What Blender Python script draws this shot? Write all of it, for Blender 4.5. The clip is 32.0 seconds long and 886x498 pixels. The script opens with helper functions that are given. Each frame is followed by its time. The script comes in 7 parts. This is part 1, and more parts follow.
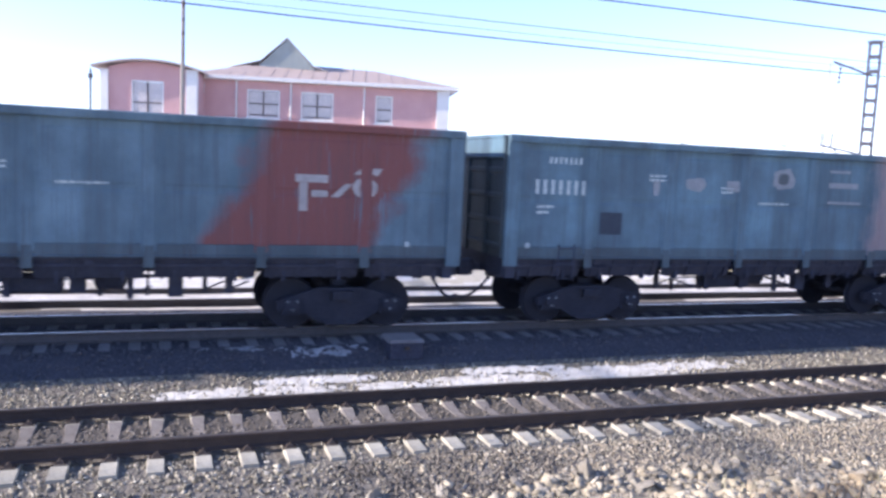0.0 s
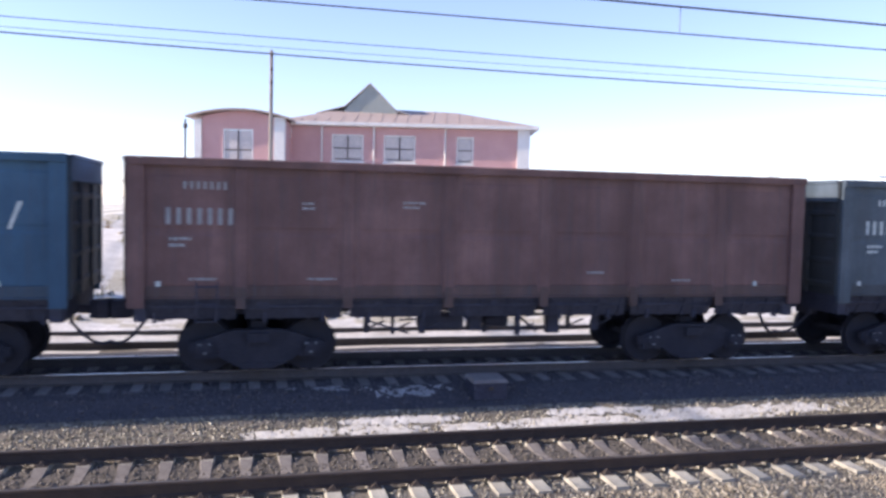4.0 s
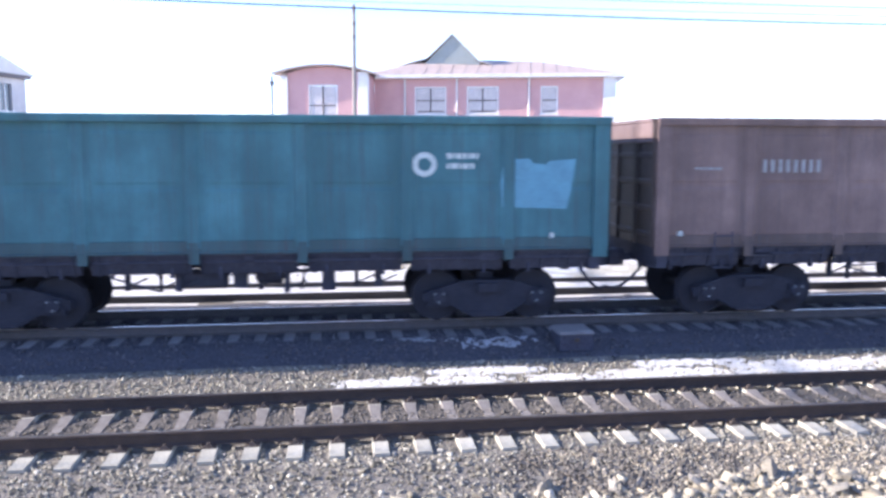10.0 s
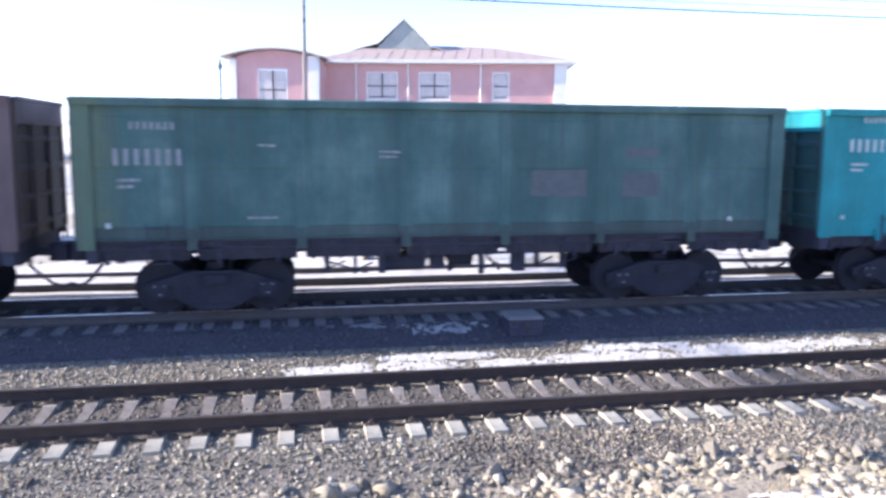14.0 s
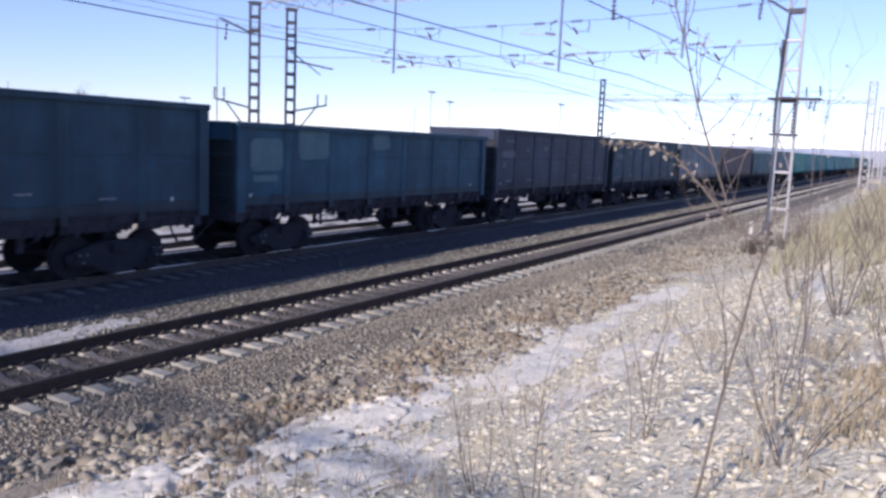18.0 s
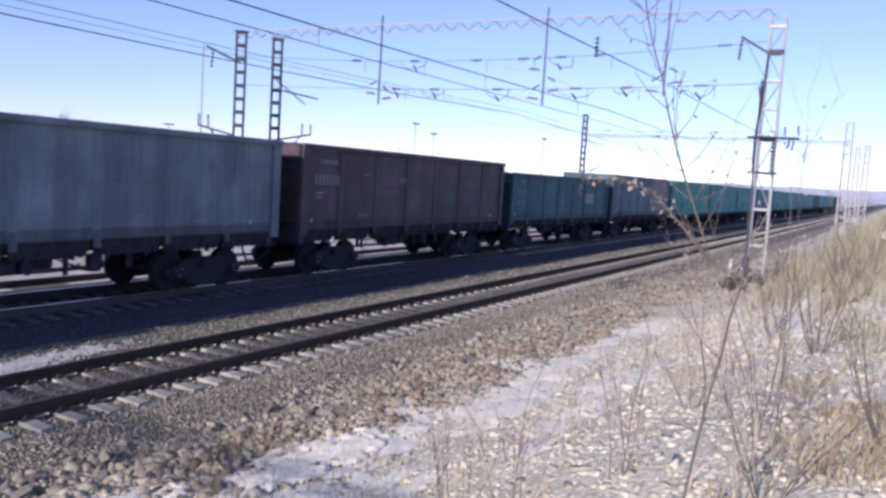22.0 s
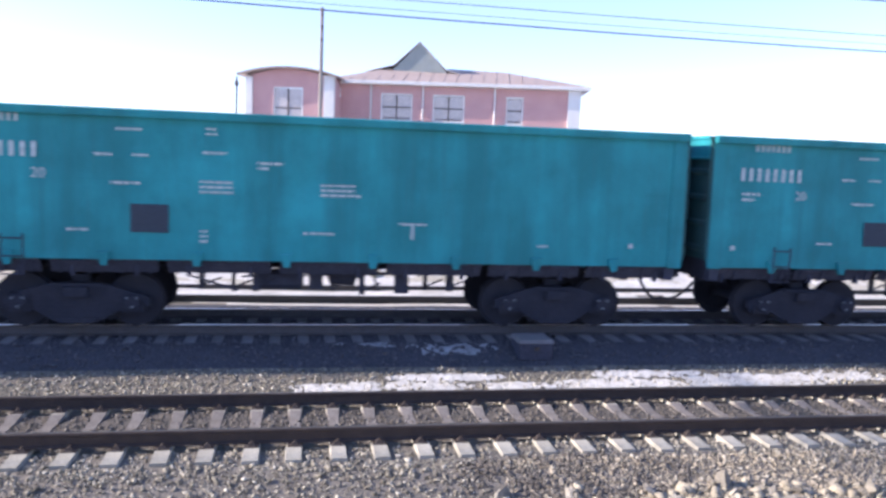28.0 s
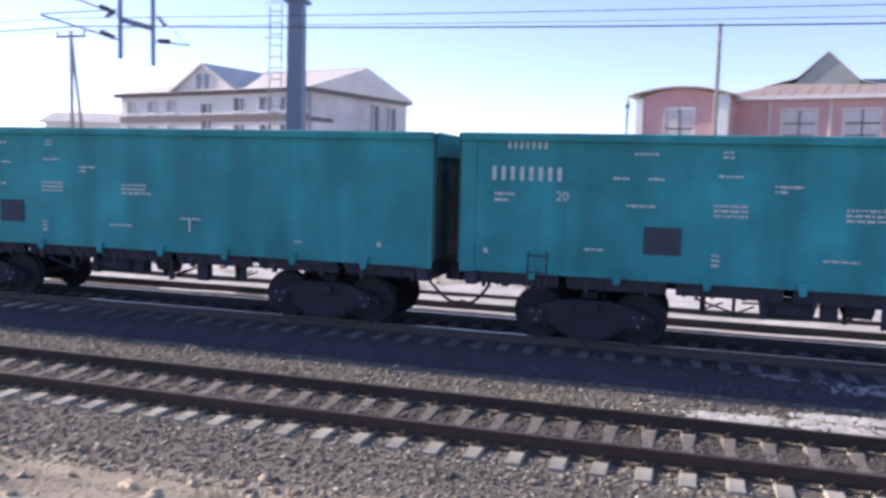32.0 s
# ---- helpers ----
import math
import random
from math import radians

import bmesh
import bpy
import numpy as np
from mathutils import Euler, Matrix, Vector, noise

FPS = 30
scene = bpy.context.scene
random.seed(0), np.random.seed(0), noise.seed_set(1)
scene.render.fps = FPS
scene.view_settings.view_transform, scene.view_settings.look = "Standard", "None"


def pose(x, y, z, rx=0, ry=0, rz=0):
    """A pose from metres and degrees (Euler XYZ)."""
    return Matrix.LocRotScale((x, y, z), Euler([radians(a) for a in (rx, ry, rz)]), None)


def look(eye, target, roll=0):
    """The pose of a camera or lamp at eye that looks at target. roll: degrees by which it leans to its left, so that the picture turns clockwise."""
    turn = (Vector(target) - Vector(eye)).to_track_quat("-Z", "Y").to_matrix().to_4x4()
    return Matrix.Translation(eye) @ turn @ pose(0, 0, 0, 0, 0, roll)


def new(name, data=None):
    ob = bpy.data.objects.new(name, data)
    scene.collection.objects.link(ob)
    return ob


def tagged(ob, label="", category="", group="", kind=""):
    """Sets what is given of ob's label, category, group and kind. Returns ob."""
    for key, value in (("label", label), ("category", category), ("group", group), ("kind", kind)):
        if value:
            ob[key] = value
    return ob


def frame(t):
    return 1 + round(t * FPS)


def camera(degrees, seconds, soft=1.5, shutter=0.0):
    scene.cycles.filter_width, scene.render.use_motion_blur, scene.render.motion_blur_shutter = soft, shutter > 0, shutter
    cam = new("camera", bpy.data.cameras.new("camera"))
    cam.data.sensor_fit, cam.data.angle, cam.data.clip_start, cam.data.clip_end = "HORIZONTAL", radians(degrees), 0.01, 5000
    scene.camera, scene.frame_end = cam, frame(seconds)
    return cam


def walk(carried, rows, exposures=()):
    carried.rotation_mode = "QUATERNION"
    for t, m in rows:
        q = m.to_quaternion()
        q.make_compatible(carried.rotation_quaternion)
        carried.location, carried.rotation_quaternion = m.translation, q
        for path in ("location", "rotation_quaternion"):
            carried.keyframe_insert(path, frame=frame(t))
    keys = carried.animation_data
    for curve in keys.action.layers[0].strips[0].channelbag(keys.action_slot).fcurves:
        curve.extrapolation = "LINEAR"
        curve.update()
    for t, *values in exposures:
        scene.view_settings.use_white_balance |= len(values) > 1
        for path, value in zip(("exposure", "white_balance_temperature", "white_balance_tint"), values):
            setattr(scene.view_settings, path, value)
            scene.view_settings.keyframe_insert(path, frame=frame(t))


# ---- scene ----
cam = camera(57.45, 32.0, soft=2.95, shutter=0.15)
walk(cam, [
    (0.0, pose(-0.01, -0.03, 3.71, 84.18, -2.47, -19.21)),
    (0.5, pose(-0.01, -0.03, 3.71, 83.68, -1.96, -18.03)),
    (1.0, pose(-0.01, -0.03, 3.71, 82.18, -2.53, -16.83)),
    (1.5, pose(-0.01, -0.03, 3.71, 82.72, -2.01, -16.77)),
    (2.0, pose(-0.01, -0.03, 3.71, 83.65, -1.37, -16.60)),
    (2.5, pose(-0.01, -0.03, 3.71, 83.39, -1.92, -14.65)),
    (3.0, pose(-0.01, -0.03, 3.71, 85.77, -1.72, -13.30)),
    (3.5, pose(-0.01, -0.03, 3.71, 86.82, -1.52, -13.49)),
    (5.5, pose(-0.01, -0.03, 3.71, 86.61, -0.46, -12.83)),
    (6.0, pose(-0.01, -0.03, 3.71, 86.82, -0.12, -13.00)),
    (6.5, pose(-0.01, -0.03, 3.71, 86.78, 1.29, -12.31)),
    (7.0, pose(-0.01, -0.03, 3.71, 86.87, 2.63, -11.26)),
    (7.5, pose(-0.01, -0.03, 3.71, 86.74, 1.75, -10.87)),
    (8.0, pose(-0.01, -0.03, 3.71, 87.06, 1.32, -9.92)),
    (8.5, pose(-0.01, -0.03, 3.71, 84.12, 0.10, -9.09)),
    (9.0, pose(-0.00, -0.04, 3.71, 81.73, -0.30, -7.51)),
    (9.5, pose(-0.00, -0.04, 3.71, 82.62, -0.12, -7.42)),
    (10.0, pose(-0.00, -0.04, 3.71, 83.32, -0.08, -7.53)),
    (10.5, pose(-0.00, -0.04, 3.71, 83.68, -0.47, -7.25)),
    (11.0, pose(-0.00, -0.04, 3.71, 83.91, -1.54, -6.23)),
    (11.5, pose(-0.00, -0.04, 3.71, 83.91, -1.56, -6.23)),
    (12.0, pose(-0.00, -0.04, 3.71, 83.48, -2.01, -6.28)),
    (12.5, pose(-0.00, -0.04, 3.71, 82.57, -1.86, -7.20)),
    (13.0, pose(-0.00, -0.04, 3.71, 82.90, -1.56, -7.54)),
    (13.5, pose(-0.00, -0.04, 3.71, 82.66, -1.09, -7.71)),
    (15.5, pose(0.25, -0.07, 3.73, 82.25, -1.65, -33.76)),
    (16.0, pose(0.25, -0.06, 3.73, 82.40, -3.03, -41.65)),
    (16.5, pose(0.24, -0.06, 3.73, 80.89, -3.36, -50.12)),
    (17.0, pose(0.24, -0.06, 3.73, 81.58, -2.55, -56.53)),
    (17.5, pose(0.24, -0.05, 3.73, 80.75, -2.68, -59.11)),
    (18.0, pose(0.24, -0.05, 3.73, 82.54, -2.36, -59.37)),
    (18.5, pose(0.24, -0.05, 3.73, 83.33, -2.68, -60.28)),
    (19.0, pose(0.24, -0.05, 3.73, 83.73, -3.22, -61.22)),
    (19.5, pose(0.24, -0.05, 3.73, 84.60, -3.60, -61.41)),
    (20.0, pose(0.24, -0.05, 3.73, 84.38, -3.47, -61.64)),
    (20.5, pose(0.24, -0.05, 3.73, 84.57, -3.61, -62.09)),
    (21.0, pose(0.24, -0.05, 3.73, 84.69, -3.82, -60.84)),
    (21.5, pose(0.24, -0.05, 3.73, 84.87, -3.93, -61.05)),
    (22.0, pose(0.24, -0.05, 3.73, 84.80, -3.49, -60.55)),
    (22.5, pose(0.24, -0.06, 3.73, 85.16, -3.20, -54.16)),
    (23.0, pose(-0.09, 0.02, 3.68, 83.05, -2.89, -40.26)),
    (23.5, pose(-0.08, 0.01, 3.68, 80.86, -2.16, -24.79)),
    (24.0, pose(-0.07, 0.01, 3.68, 82.53, -1.05, -16.14)),
    (24.5, pose(-0.07, 0.01, 3.68, 82.00, -0.95, -10.51)),
    (25.0, pose(-0.07, 0.01, 3.68, 82.64, -1.04, -9.78)),
    (25.5, pose(-0.07, 0.01, 3.68, 83.05, -1.85, -8.89)),
    (26.0, pose(-0.07, 0.01, 3.68, 82.92, -2.44, -9.23)),
    (26.5, pose(-0.07, 0.01, 3.68, 83.90, -1.83, -10.13)),
    (28.5, pose(-0.03, -0.03, 3.67, 83.98, -2.26, -10.21)),
    (29.0, pose(-0.03, -0.03, 3.67, 84.27, -2.01, -11.89)),
    (29.5, pose(-0.03, -0.03, 3.67, 84.77, -1.74, -12.23)),
    (30.0, pose(-0.03, -0.03, 3.67, 85.32, -2.00, -13.26)),
    (30.5, pose(-0.03, -0.03, 3.67, 85.14, -2.04, -13.60)),
    (31.0, pose(-0.03, -0.03, 3.67, 85.92, -1.55, -11.99)),
    (31.5, pose(-0.08, -0.05, 3.66, 86.79, -0.08, -0.59)),
    (32.0, pose(-0.28, -0.12, 3.63, 84.65, -1.55, 16.50)),
], exposures=[
    (0.0, 1.08, 5500, 31), (2.5, 1.12, 5500, 32), (3.5, 0.82, 5850, 32), (6.0, 0.8, 5840, 29), (8.0, 0.74, 5900, 29), (8.5, 1.0, 5600, 30), (9.0, 1.57, 5450, 28), (11.0, 1.4, 5470, 30), (12.0, 1.36, 5520, 30),
    (13.5, 1.42, 5470, 30), (15.5, 0.84, 5450, 29), (16.2, 0.6, 5400, 27), (17.0, 0.06, 5350, 30), (18.0, -0.1, 5310, 35), (22.5, -0.14, 5300, 37), (23.2, 0.54, 5300, 31), (24.0, 1.38, 5400, 31),
    (25.0, 1.33, 5470, 31), (26.5, 1.2, 5520, 31), (28.5, 1.0, 5600, 32), (31.0, 0.7, 5700, 33), (32.0, 0.62, 5800, 35),
])

# ---- light ----
SUN_EL, SUN_AZ = 25.0, -84.8          # degrees above the horizon, degrees clockwise from +y
world = bpy.data.worlds.new("sky")
scene.world = world
world.use_nodes = True
wn = world.node_tree.nodes
sky = wn.new("ShaderNodeTexSky")
sky.sky_type = "NISHITA"
sky.sun_disc = False
sky.sun_elevation = radians(SUN_EL)
sky.sun_rotation = radians(SUN_AZ)
sky.air_density, sky.dust_density, sky.ozone_density = 1.0, 0.1, 2.0
sky.altitude = 900
wn["Background"].inputs["Strength"].default_value = 0.15
# a winter sky, a little paler than clear air
milky = wn.new("ShaderNodeHueSaturation")
milky.inputs["Hue"].default_value, milky.inputs["Saturation"].default_value, milky.inputs["Value"].default_value = 0.495, 0.88, 0.95
world.node_tree.links.new(sky.outputs[0], milky.inputs["Color"])
world.node_tree.links.new(milky.outputs[0], wn["Background"].inputs["Color"])
sun = new("sun", bpy.data.lights.new("sun", "SUN"))
sun.data.energy, sun.data.angle, sun.data.color = 5.1, radians(0.55), (1.0, 0.875, 0.58)
sa, se = radians(SUN_AZ), radians(SUN_EL)
sun.matrix_world = look((math.sin(sa) * math.cos(se) * 60, math.cos(sa) * math.cos(se) * 60, math.sin(se) * 60), (0, 0, 0))


# ---- materials ----
def material(name, rough=0.7, metal=0.0, gloss=0.5):
    m = bpy.data.materials.new(name)
    m.use_nodes = True
    nt = m.node_tree
    b = nt.nodes["Principled BSDF"]
    b.inputs["Roughness"].default_value = rough
    b.inputs["Metallic"].default_value = metal
    b.inputs["Specular IOR Level"].default_value = gloss
    return m, nt, b


def noise_node(nt, scale, detail=4.0, rough=0.6, coord="Object", stretch=(1, 1, 1), ref=None):
    tc = nt.nodes.new("ShaderNodeTexCoord")
    if ref is not None:
        tc.object = ref
    mp = nt.nodes.new("ShaderNodeMapping")
    mp.inputs["Scale"].default_value = stretch
    n = nt.nodes.new("ShaderNodeTexNoise")
    n.inputs["Scale"].default_value, n.inputs["Detail"].default_value, n.inputs["Roughness"].default_value = scale, detail, rough
    nt.links.new(tc.outputs[coord], mp.inputs["Vector"])
    nt.links.new(mp.outputs[0], n.inputs["Vector"])
    return n


def ramp(nt, src, a, b, ca=(0, 0, 0, 1), cb=(1, 1, 1, 1)):
    r = nt.nodes.new("ShaderNodeValToRGB")
    r.color_ramp.elements[0].position, r.color_ramp.elements[1].position = a, b
    r.color_ramp.elements[0].color, r.color_ramp.elements[1].color = ca, cb
    nt.links.new(src, r.inputs[0])
    return r.outputs[0]


def mix(nt, fac, a, b):
    n = nt.nodes.new("ShaderNodeMix")
    n.data_type = "RGBA"
    for v, i in ((fac, 0), (a, 6), (b, 7)):
        if isinstance(v, (tuple, float, int)):
            n.inputs[i].default_value = (*v, 1) if isinstance(v, tuple) and len(v) == 3 else v
        else:
            nt.links.new(v, n.inputs[i])
    return n.outputs[2]


def bump(nt, b, src, strength=0.3, dist=0.01):
    n = nt.nodes.new("ShaderNodeBump")
    n.inputs["Strength"].default_value, n.inputs["Distance"].default_value = strength, dist
    nt.links.new(src, n.inputs["Height"])
    nt.links.new(n.outputs[0], b.inputs["Normal"])


def mottled(name, c1, c2, scale=6.0, fine=60.0, rough=0.8, metal=0.0, relief=0.3, dist=0.01, coord="Object", vary=0.0, stretch=(1, 1, 1), gloss=0.5):
    m, nt, b = material(name, rough, metal, gloss)
    big = noise_node(nt, scale, 5.0, 0.65, coord, stretch)
    small = noise_node(nt, fine, 3.0, 0.6, coord)
    col = mix(nt, ramp(nt, big.outputs[0], 0.32, 0.68), c1, c2)
    dark = tuple(v * 0.6 for v in c1)
    col = mix(nt, ramp(nt, small.outputs[0], 0.45, 0.75), col, dark)
    if vary:
        oi = nt.nodes.new("ShaderNodeObjectInfo")
        hv = nt.nodes.new("ShaderNodeHueSaturation")
        mr = nt.nodes.new("ShaderNodeMapRange")
        mr.inputs[3].default_value, mr.inputs[4].default_value = 1 - vary, 1 + vary
        nt.links.new(oi.outputs["Random"], mr.inputs[0])
        nt.links.new(mr.outputs[0], hv.inputs["Value"])
        nt.links.new(col, hv.inputs["Color"])
        col = hv.outputs[0]
    nt.links.new(col, b.inputs["Base Color"])
    bump(nt, b, small.outputs[0], relief, dist)
    return m


def island(name, cols, rough=0.9, fine=40.0):
    """Loose pieces joined in one mesh: each island takes its own tone."""
    m, nt, b = material(name, rough)
    g = nt.nodes.new("ShaderNodeNewGeometry")
    r = nt.nodes.new("ShaderNodeValToRGB")
    for i, c in enumerate(cols):
        if i > 1:
            r.color_ramp.elements.new(i / (len(cols) - 1))
    for i, c in enumerate(cols):
        r.color_ramp.elements[i].position = i / (len(cols) - 1)
    for i, c in enumerate(cols):
        r.color_ramp.elements[i].color = (*c, 1)
    nt.links.new(g.outputs["Random Per Island"], r.inputs[0])
    n = noise_node(nt, fine, 3.0)
    col = mix(nt, ramp(nt, n.outputs[0], 0.4, 0.8), r.outputs[0], tuple(v * 0.7 for v in cols[0]))
    nt.links.new(col, b.inputs["Base Color"])
    bump(nt, b, n.outputs[0], 0.3, 0.01)
    return m


def wagon_paint(name, colour, faded, grime=0.5, livery=None, ref=None):
    """Weathered wagon paint: faded blotches, vertical streaks, coal dust, rust specks. livery: (x from, x to, colour, slant), a repainted end."""
    m, nt, b = material(name, 0.62, 0.0, 0.35)
    rust = min(0.5, grime * 1.1)
    blot = noise_node(nt, 0.9, 6.0, 0.62, "Object", (1, 1, 1), ref)
    streak = noise_node(nt, 2.6, 5.0, 0.7, "Object", (3.5, 3.5, 0.22), ref)
    speck = noise_node(nt, 34.0, 4.0, 0.7, "Object", (1, 1, 1), ref)
    worn_off = noise_node(nt, 0.45, 3.0, 0.6, "Object", (2.4, 2.4, 0.3), ref)
    col = mix(nt, ramp(nt, blot.outputs[0], 0.36, 0.66), tuple(v * 1.08 for v in colour), tuple(v * 1.48 for v in faded))
    col = mix(nt, ramp(nt, worn_off.outputs[0], 0.40, 0.62, (0, 0, 0, 1), (0.7, 0.7, 0.7, 1)), col, tuple(v * 0.78 for v in colour))
    if livery:
        x0, x1, lc, slant = livery
        tc = nt.nodes.new("ShaderNodeTexCoord")
        tc.object = ref
        sp = nt.nodes.new("ShaderNodeSeparateXYZ")
        nt.links.new(tc.outputs["Object"], sp.inputs[0])

        def op(kind, a, bb):
            n = nt.nodes.new("ShaderNodeMath")
            n.operation = kind
            for i, v in enumerate((a, bb)):
                if isinstance(v, (int, float)):
                    n.inputs[i].default_value = v
                else:
                    nt.links.new(v, n.inputs[i])
            return n.outputs[0]

        wob = op("MULTIPLY", op("SUBTRACT", blot.outputs[0], 0.5), 1.6)
        xx = op("ADD", op("SUBTRACT", sp.outputs[0], op("MULTIPLY", sp.outputs[2], slant)), wob)

        def soft_edge(v):
            return op("MINIMUM", op("MAXIMUM", op("MULTIPLY", v, 2.2), 0.0), 1.0)
        inside = op("MULTIPLY", soft_edge(op("SUBTRACT", xx, x0)), soft_edge(op("SUBTRACT", x1, xx)))
        worn = op("MULTIPLY", inside, ramp(nt, streak.outputs[0], 0.25, 0.42))
        col = mix(nt, worn, col, lc)
    col = mix(nt, ramp(nt, streak.outputs[0], 0.5, 0.78, (0, 0, 0, 1), (grime, grime, grime, 1)), col, (0.055, 0.057, 0.07))
    col = mix(nt, ramp(nt, speck.outputs[0], 0.62, 0.72, (0, 0, 0, 1), (rust, rust, rust, 1)), col, (0.11, 0.055, 0.035))
    nt.links.new(col, b.inputs["Base Color"])
    nt.links.new(ramp(nt, speck.outputs[0], 0.3, 0.8, (0.5, 0.5, 0.5, 1), (0.8, 0.8, 0.8, 1)), b.inputs["Roughness"])
    bump(nt, b, blot.outputs[0], 0.35, 0.05)
    return m


BALLAST = mottled("ballast", (0.149, 0.136, 0.115), (0.23, 0.209, 0.178), 3.0, 22.0, 0.95, relief=0.9, dist=0.04)
BANK = mottled("bank_soil", (0.582, 0.535, 0.389), (0.798, 0.752, 0.596), 0.9, 16.0, 0.95, relief=0.9, dist=0.05)
# oily bed whose colour also carries the train's shade
OILSHADE = mottled("oily_shade_ballast", (0.0718, 0.0718, 0.0865), (0.0968, 0.096, 0.114), 3.0, 22.0, 0.95, relief=0.9, dist=0.04, gloss=0.2)
DARKSOIL = mottled("dark_soil", (0.284, 0.243, 0.183), (0.463, 0.412, 0.322), 1.4, 14.0, 0.95, relief=0.9, dist=0.05)
# oily stones, darkened again for the same shade
OILSHADESTONES = island("oily_shade_stone", [(0.0685, 0.0685, 0.0827), (0.103, 0.102, 0.119), (0.137, 0.135, 0.154), (0.0829, 0.0829, 0.0975)])
TRACKBED = mottled("stained_ballast", (0.084, 0.0762, 0.0672), (0.129, 0.115, 0.101), 3.0, 22.0, 0.95, relief=0.9, dist=0.04)
TRACKSTONES = island("stained_stone", [(0.0896, 0.0806, 0.0706), (0.146, 0.131, 0.112), (0.213, 0.193, 0.166), (0.118, 0.105, 0.0918)])
WORNCONC = mottled("stained_sleeper_concrete", (0.235, 0.215, 0.20), (0.135, 0.122, 0.113), 6.0, 40.0, 0.9, vary=0.14)
# dirty concrete, darkened further to stand for the train's shade
DIRTYSHADECONC = mottled("dirty_shaded_sleeper", (0.23, 0.225, 0.235), (0.162, 0.157, 0.165), 5.0, 40.0, 0.9, vary=0.14)
STONES = island("ballast_stone", [(0.0805, 0.0736, 0.0575), (0.299, 0.276, 0.218), (0.529, 0.494, 0.397), (0.138, 0.127, 0.0978), (0.713, 0.678, 0.564), (0.196, 0.179, 0.138), (0.402, 0.374, 0.293)])
SHOULDER = island("brown_gravel", [(0.408, 0.354, 0.264), (0.3, 0.258, 0.192), (0.528, 0.468, 0.36), (0.228, 0.196, 0.144), (0.456, 0.402, 0.306), (0.624, 0.57, 0.462)])
ROCKS = island("pale_rock", [(0.339, 0.301, 0.228), (0.472, 0.431, 0.329), (0.226, 0.199, 0.146), (0.584, 0.537, 0.424), (0.394, 0.355, 0.263), (0.517, 0.467, 0.36), (0.168, 0.148, 0.107)])
SNOW = mottled("old_snow", (0.95, 0.899, 0.741), (0.857, 0.798, 0.656), 2.0, 12.0, 0.7, relief=0.25, dist=0.02)
CONCRETE = mottled("sleeper_concrete", (0.458, 0.44, 0.37), (0.352, 0.334, 0.277), 5.0, 40.0, 0.9, vary=0.14, coord="Object")
RAIL = mottled("rusty_rail", (0.058, 0.043, 0.038), (0.088, 0.063, 0.052), 4.0, 50.0, 0.8, 0.2)
DARKRAIL = mottled("grey_rail", (0.07, 0.065, 0.07), (0.095, 0.087, 0.09), 4.0, 50.0, 0.85)
RUBBLE = island("pale_rubble", [(0.703, 0.658, 0.518), (0.79, 0.75, 0.608), (0.614, 0.566, 0.434), (0.845, 0.804, 0.666), (0.735, 0.691, 0.54), (0.527, 0.475, 0.349), (0.373, 0.324, 0.227)])
CLODS = island("brown_clod", [(0.252, 0.207, 0.142), (0.428, 0.368, 0.263), (0.151, 0.123, 0.084), (0.58, 0.512, 0.373), (0.34, 0.283, 0.194), (0.68, 0.609, 0.452), (0.189, 0.154, 0.105)])
FAINT_RED = mottled("rubbed_red", (0.27, 0.12, 0.13), (0.16, 0.13, 0.155), 7.0, 40.0, 0.75)
# a dimmer copy of the gritty snow, with the train's shade in its colour
SHADESNOW = mottled("shade_grey_snow", (0.42, 0.43, 0.45), (0.22, 0.225, 0.24), 4.0, 26.0, 0.8, relief=0.8, dist=0.03)
DIRTYSNOW = mottled("gritty_snow", (0.76, 0.75, 0.725), (0.50, 0.49, 0.465), 3.0, 26.0, 0.8, relief=0.8, dist=0.03)
SHINY = mottled("polished_rail_head", (0.62, 0.61, 0.62), (0.50, 0.49, 0.50), 3.0, 40.0, 0.28, 0.9, relief=0.05)
FIELDSNOW = mottled("gritty_field_snow", (0.72, 0.705, 0.675), (0.44, 0.425, 0.39), 1.1, 9.0, 0.85, relief=0.6, dist=0.04)
FIELD = mottled("dead_field", (0.40, 0.375, 0.30), (0.52, 0.49, 0.41), 0.9, 16.0, 0.95, relief=0.9, dist=0.05)
RAILTOP = mottled("worn_rail_head", (0.30, 0.28, 0.27), (0.20, 0.18, 0.17), 3.0, 40.0, 0.45, 0.8)
IRON = mottled("rust_iron", (0.05, 0.040, 0.036), (0.075, 0.056, 0.047), 6.0, 50.0, 0.85)
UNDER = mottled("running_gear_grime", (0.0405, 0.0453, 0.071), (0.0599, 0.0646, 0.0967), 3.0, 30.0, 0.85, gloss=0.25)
GEAR = mottled("oily_bogie_steel", (0.0259, 0.0289, 0.0437), (0.0382, 0.0406, 0.0579), 3.0, 30.0, 0.85, gloss=0.25)
WHEEL = mottled("wheel_steel", (0.0229, 0.0252, 0.0393), (0.0319, 0.034, 0.0496), 5.0, 40.0, 0.8, gloss=0.25)
TYRE = mottled("wheel_rim", (0.0325, 0.0343, 0.0477), (0.0258, 0.0272, 0.0382), 5.0, 40.0, 0.85, gloss=0.25)
WHITE = mottled("stencil_white", (0.54, 0.62, 0.65), (0.32, 0.385, 0.41), 9.0, 60.0, 0.7)
LOGO_RED = mottled("faded_red", (0.30, 0.065, 0.07), (0.15, 0.07, 0.09), 5.0, 40.0, 0.7)
BEIGEPATCH = mottled("beige_overpaint", (0.27, 0.255, 0.225), (0.19, 0.175, 0.155), 3.0, 30.0, 0.8)
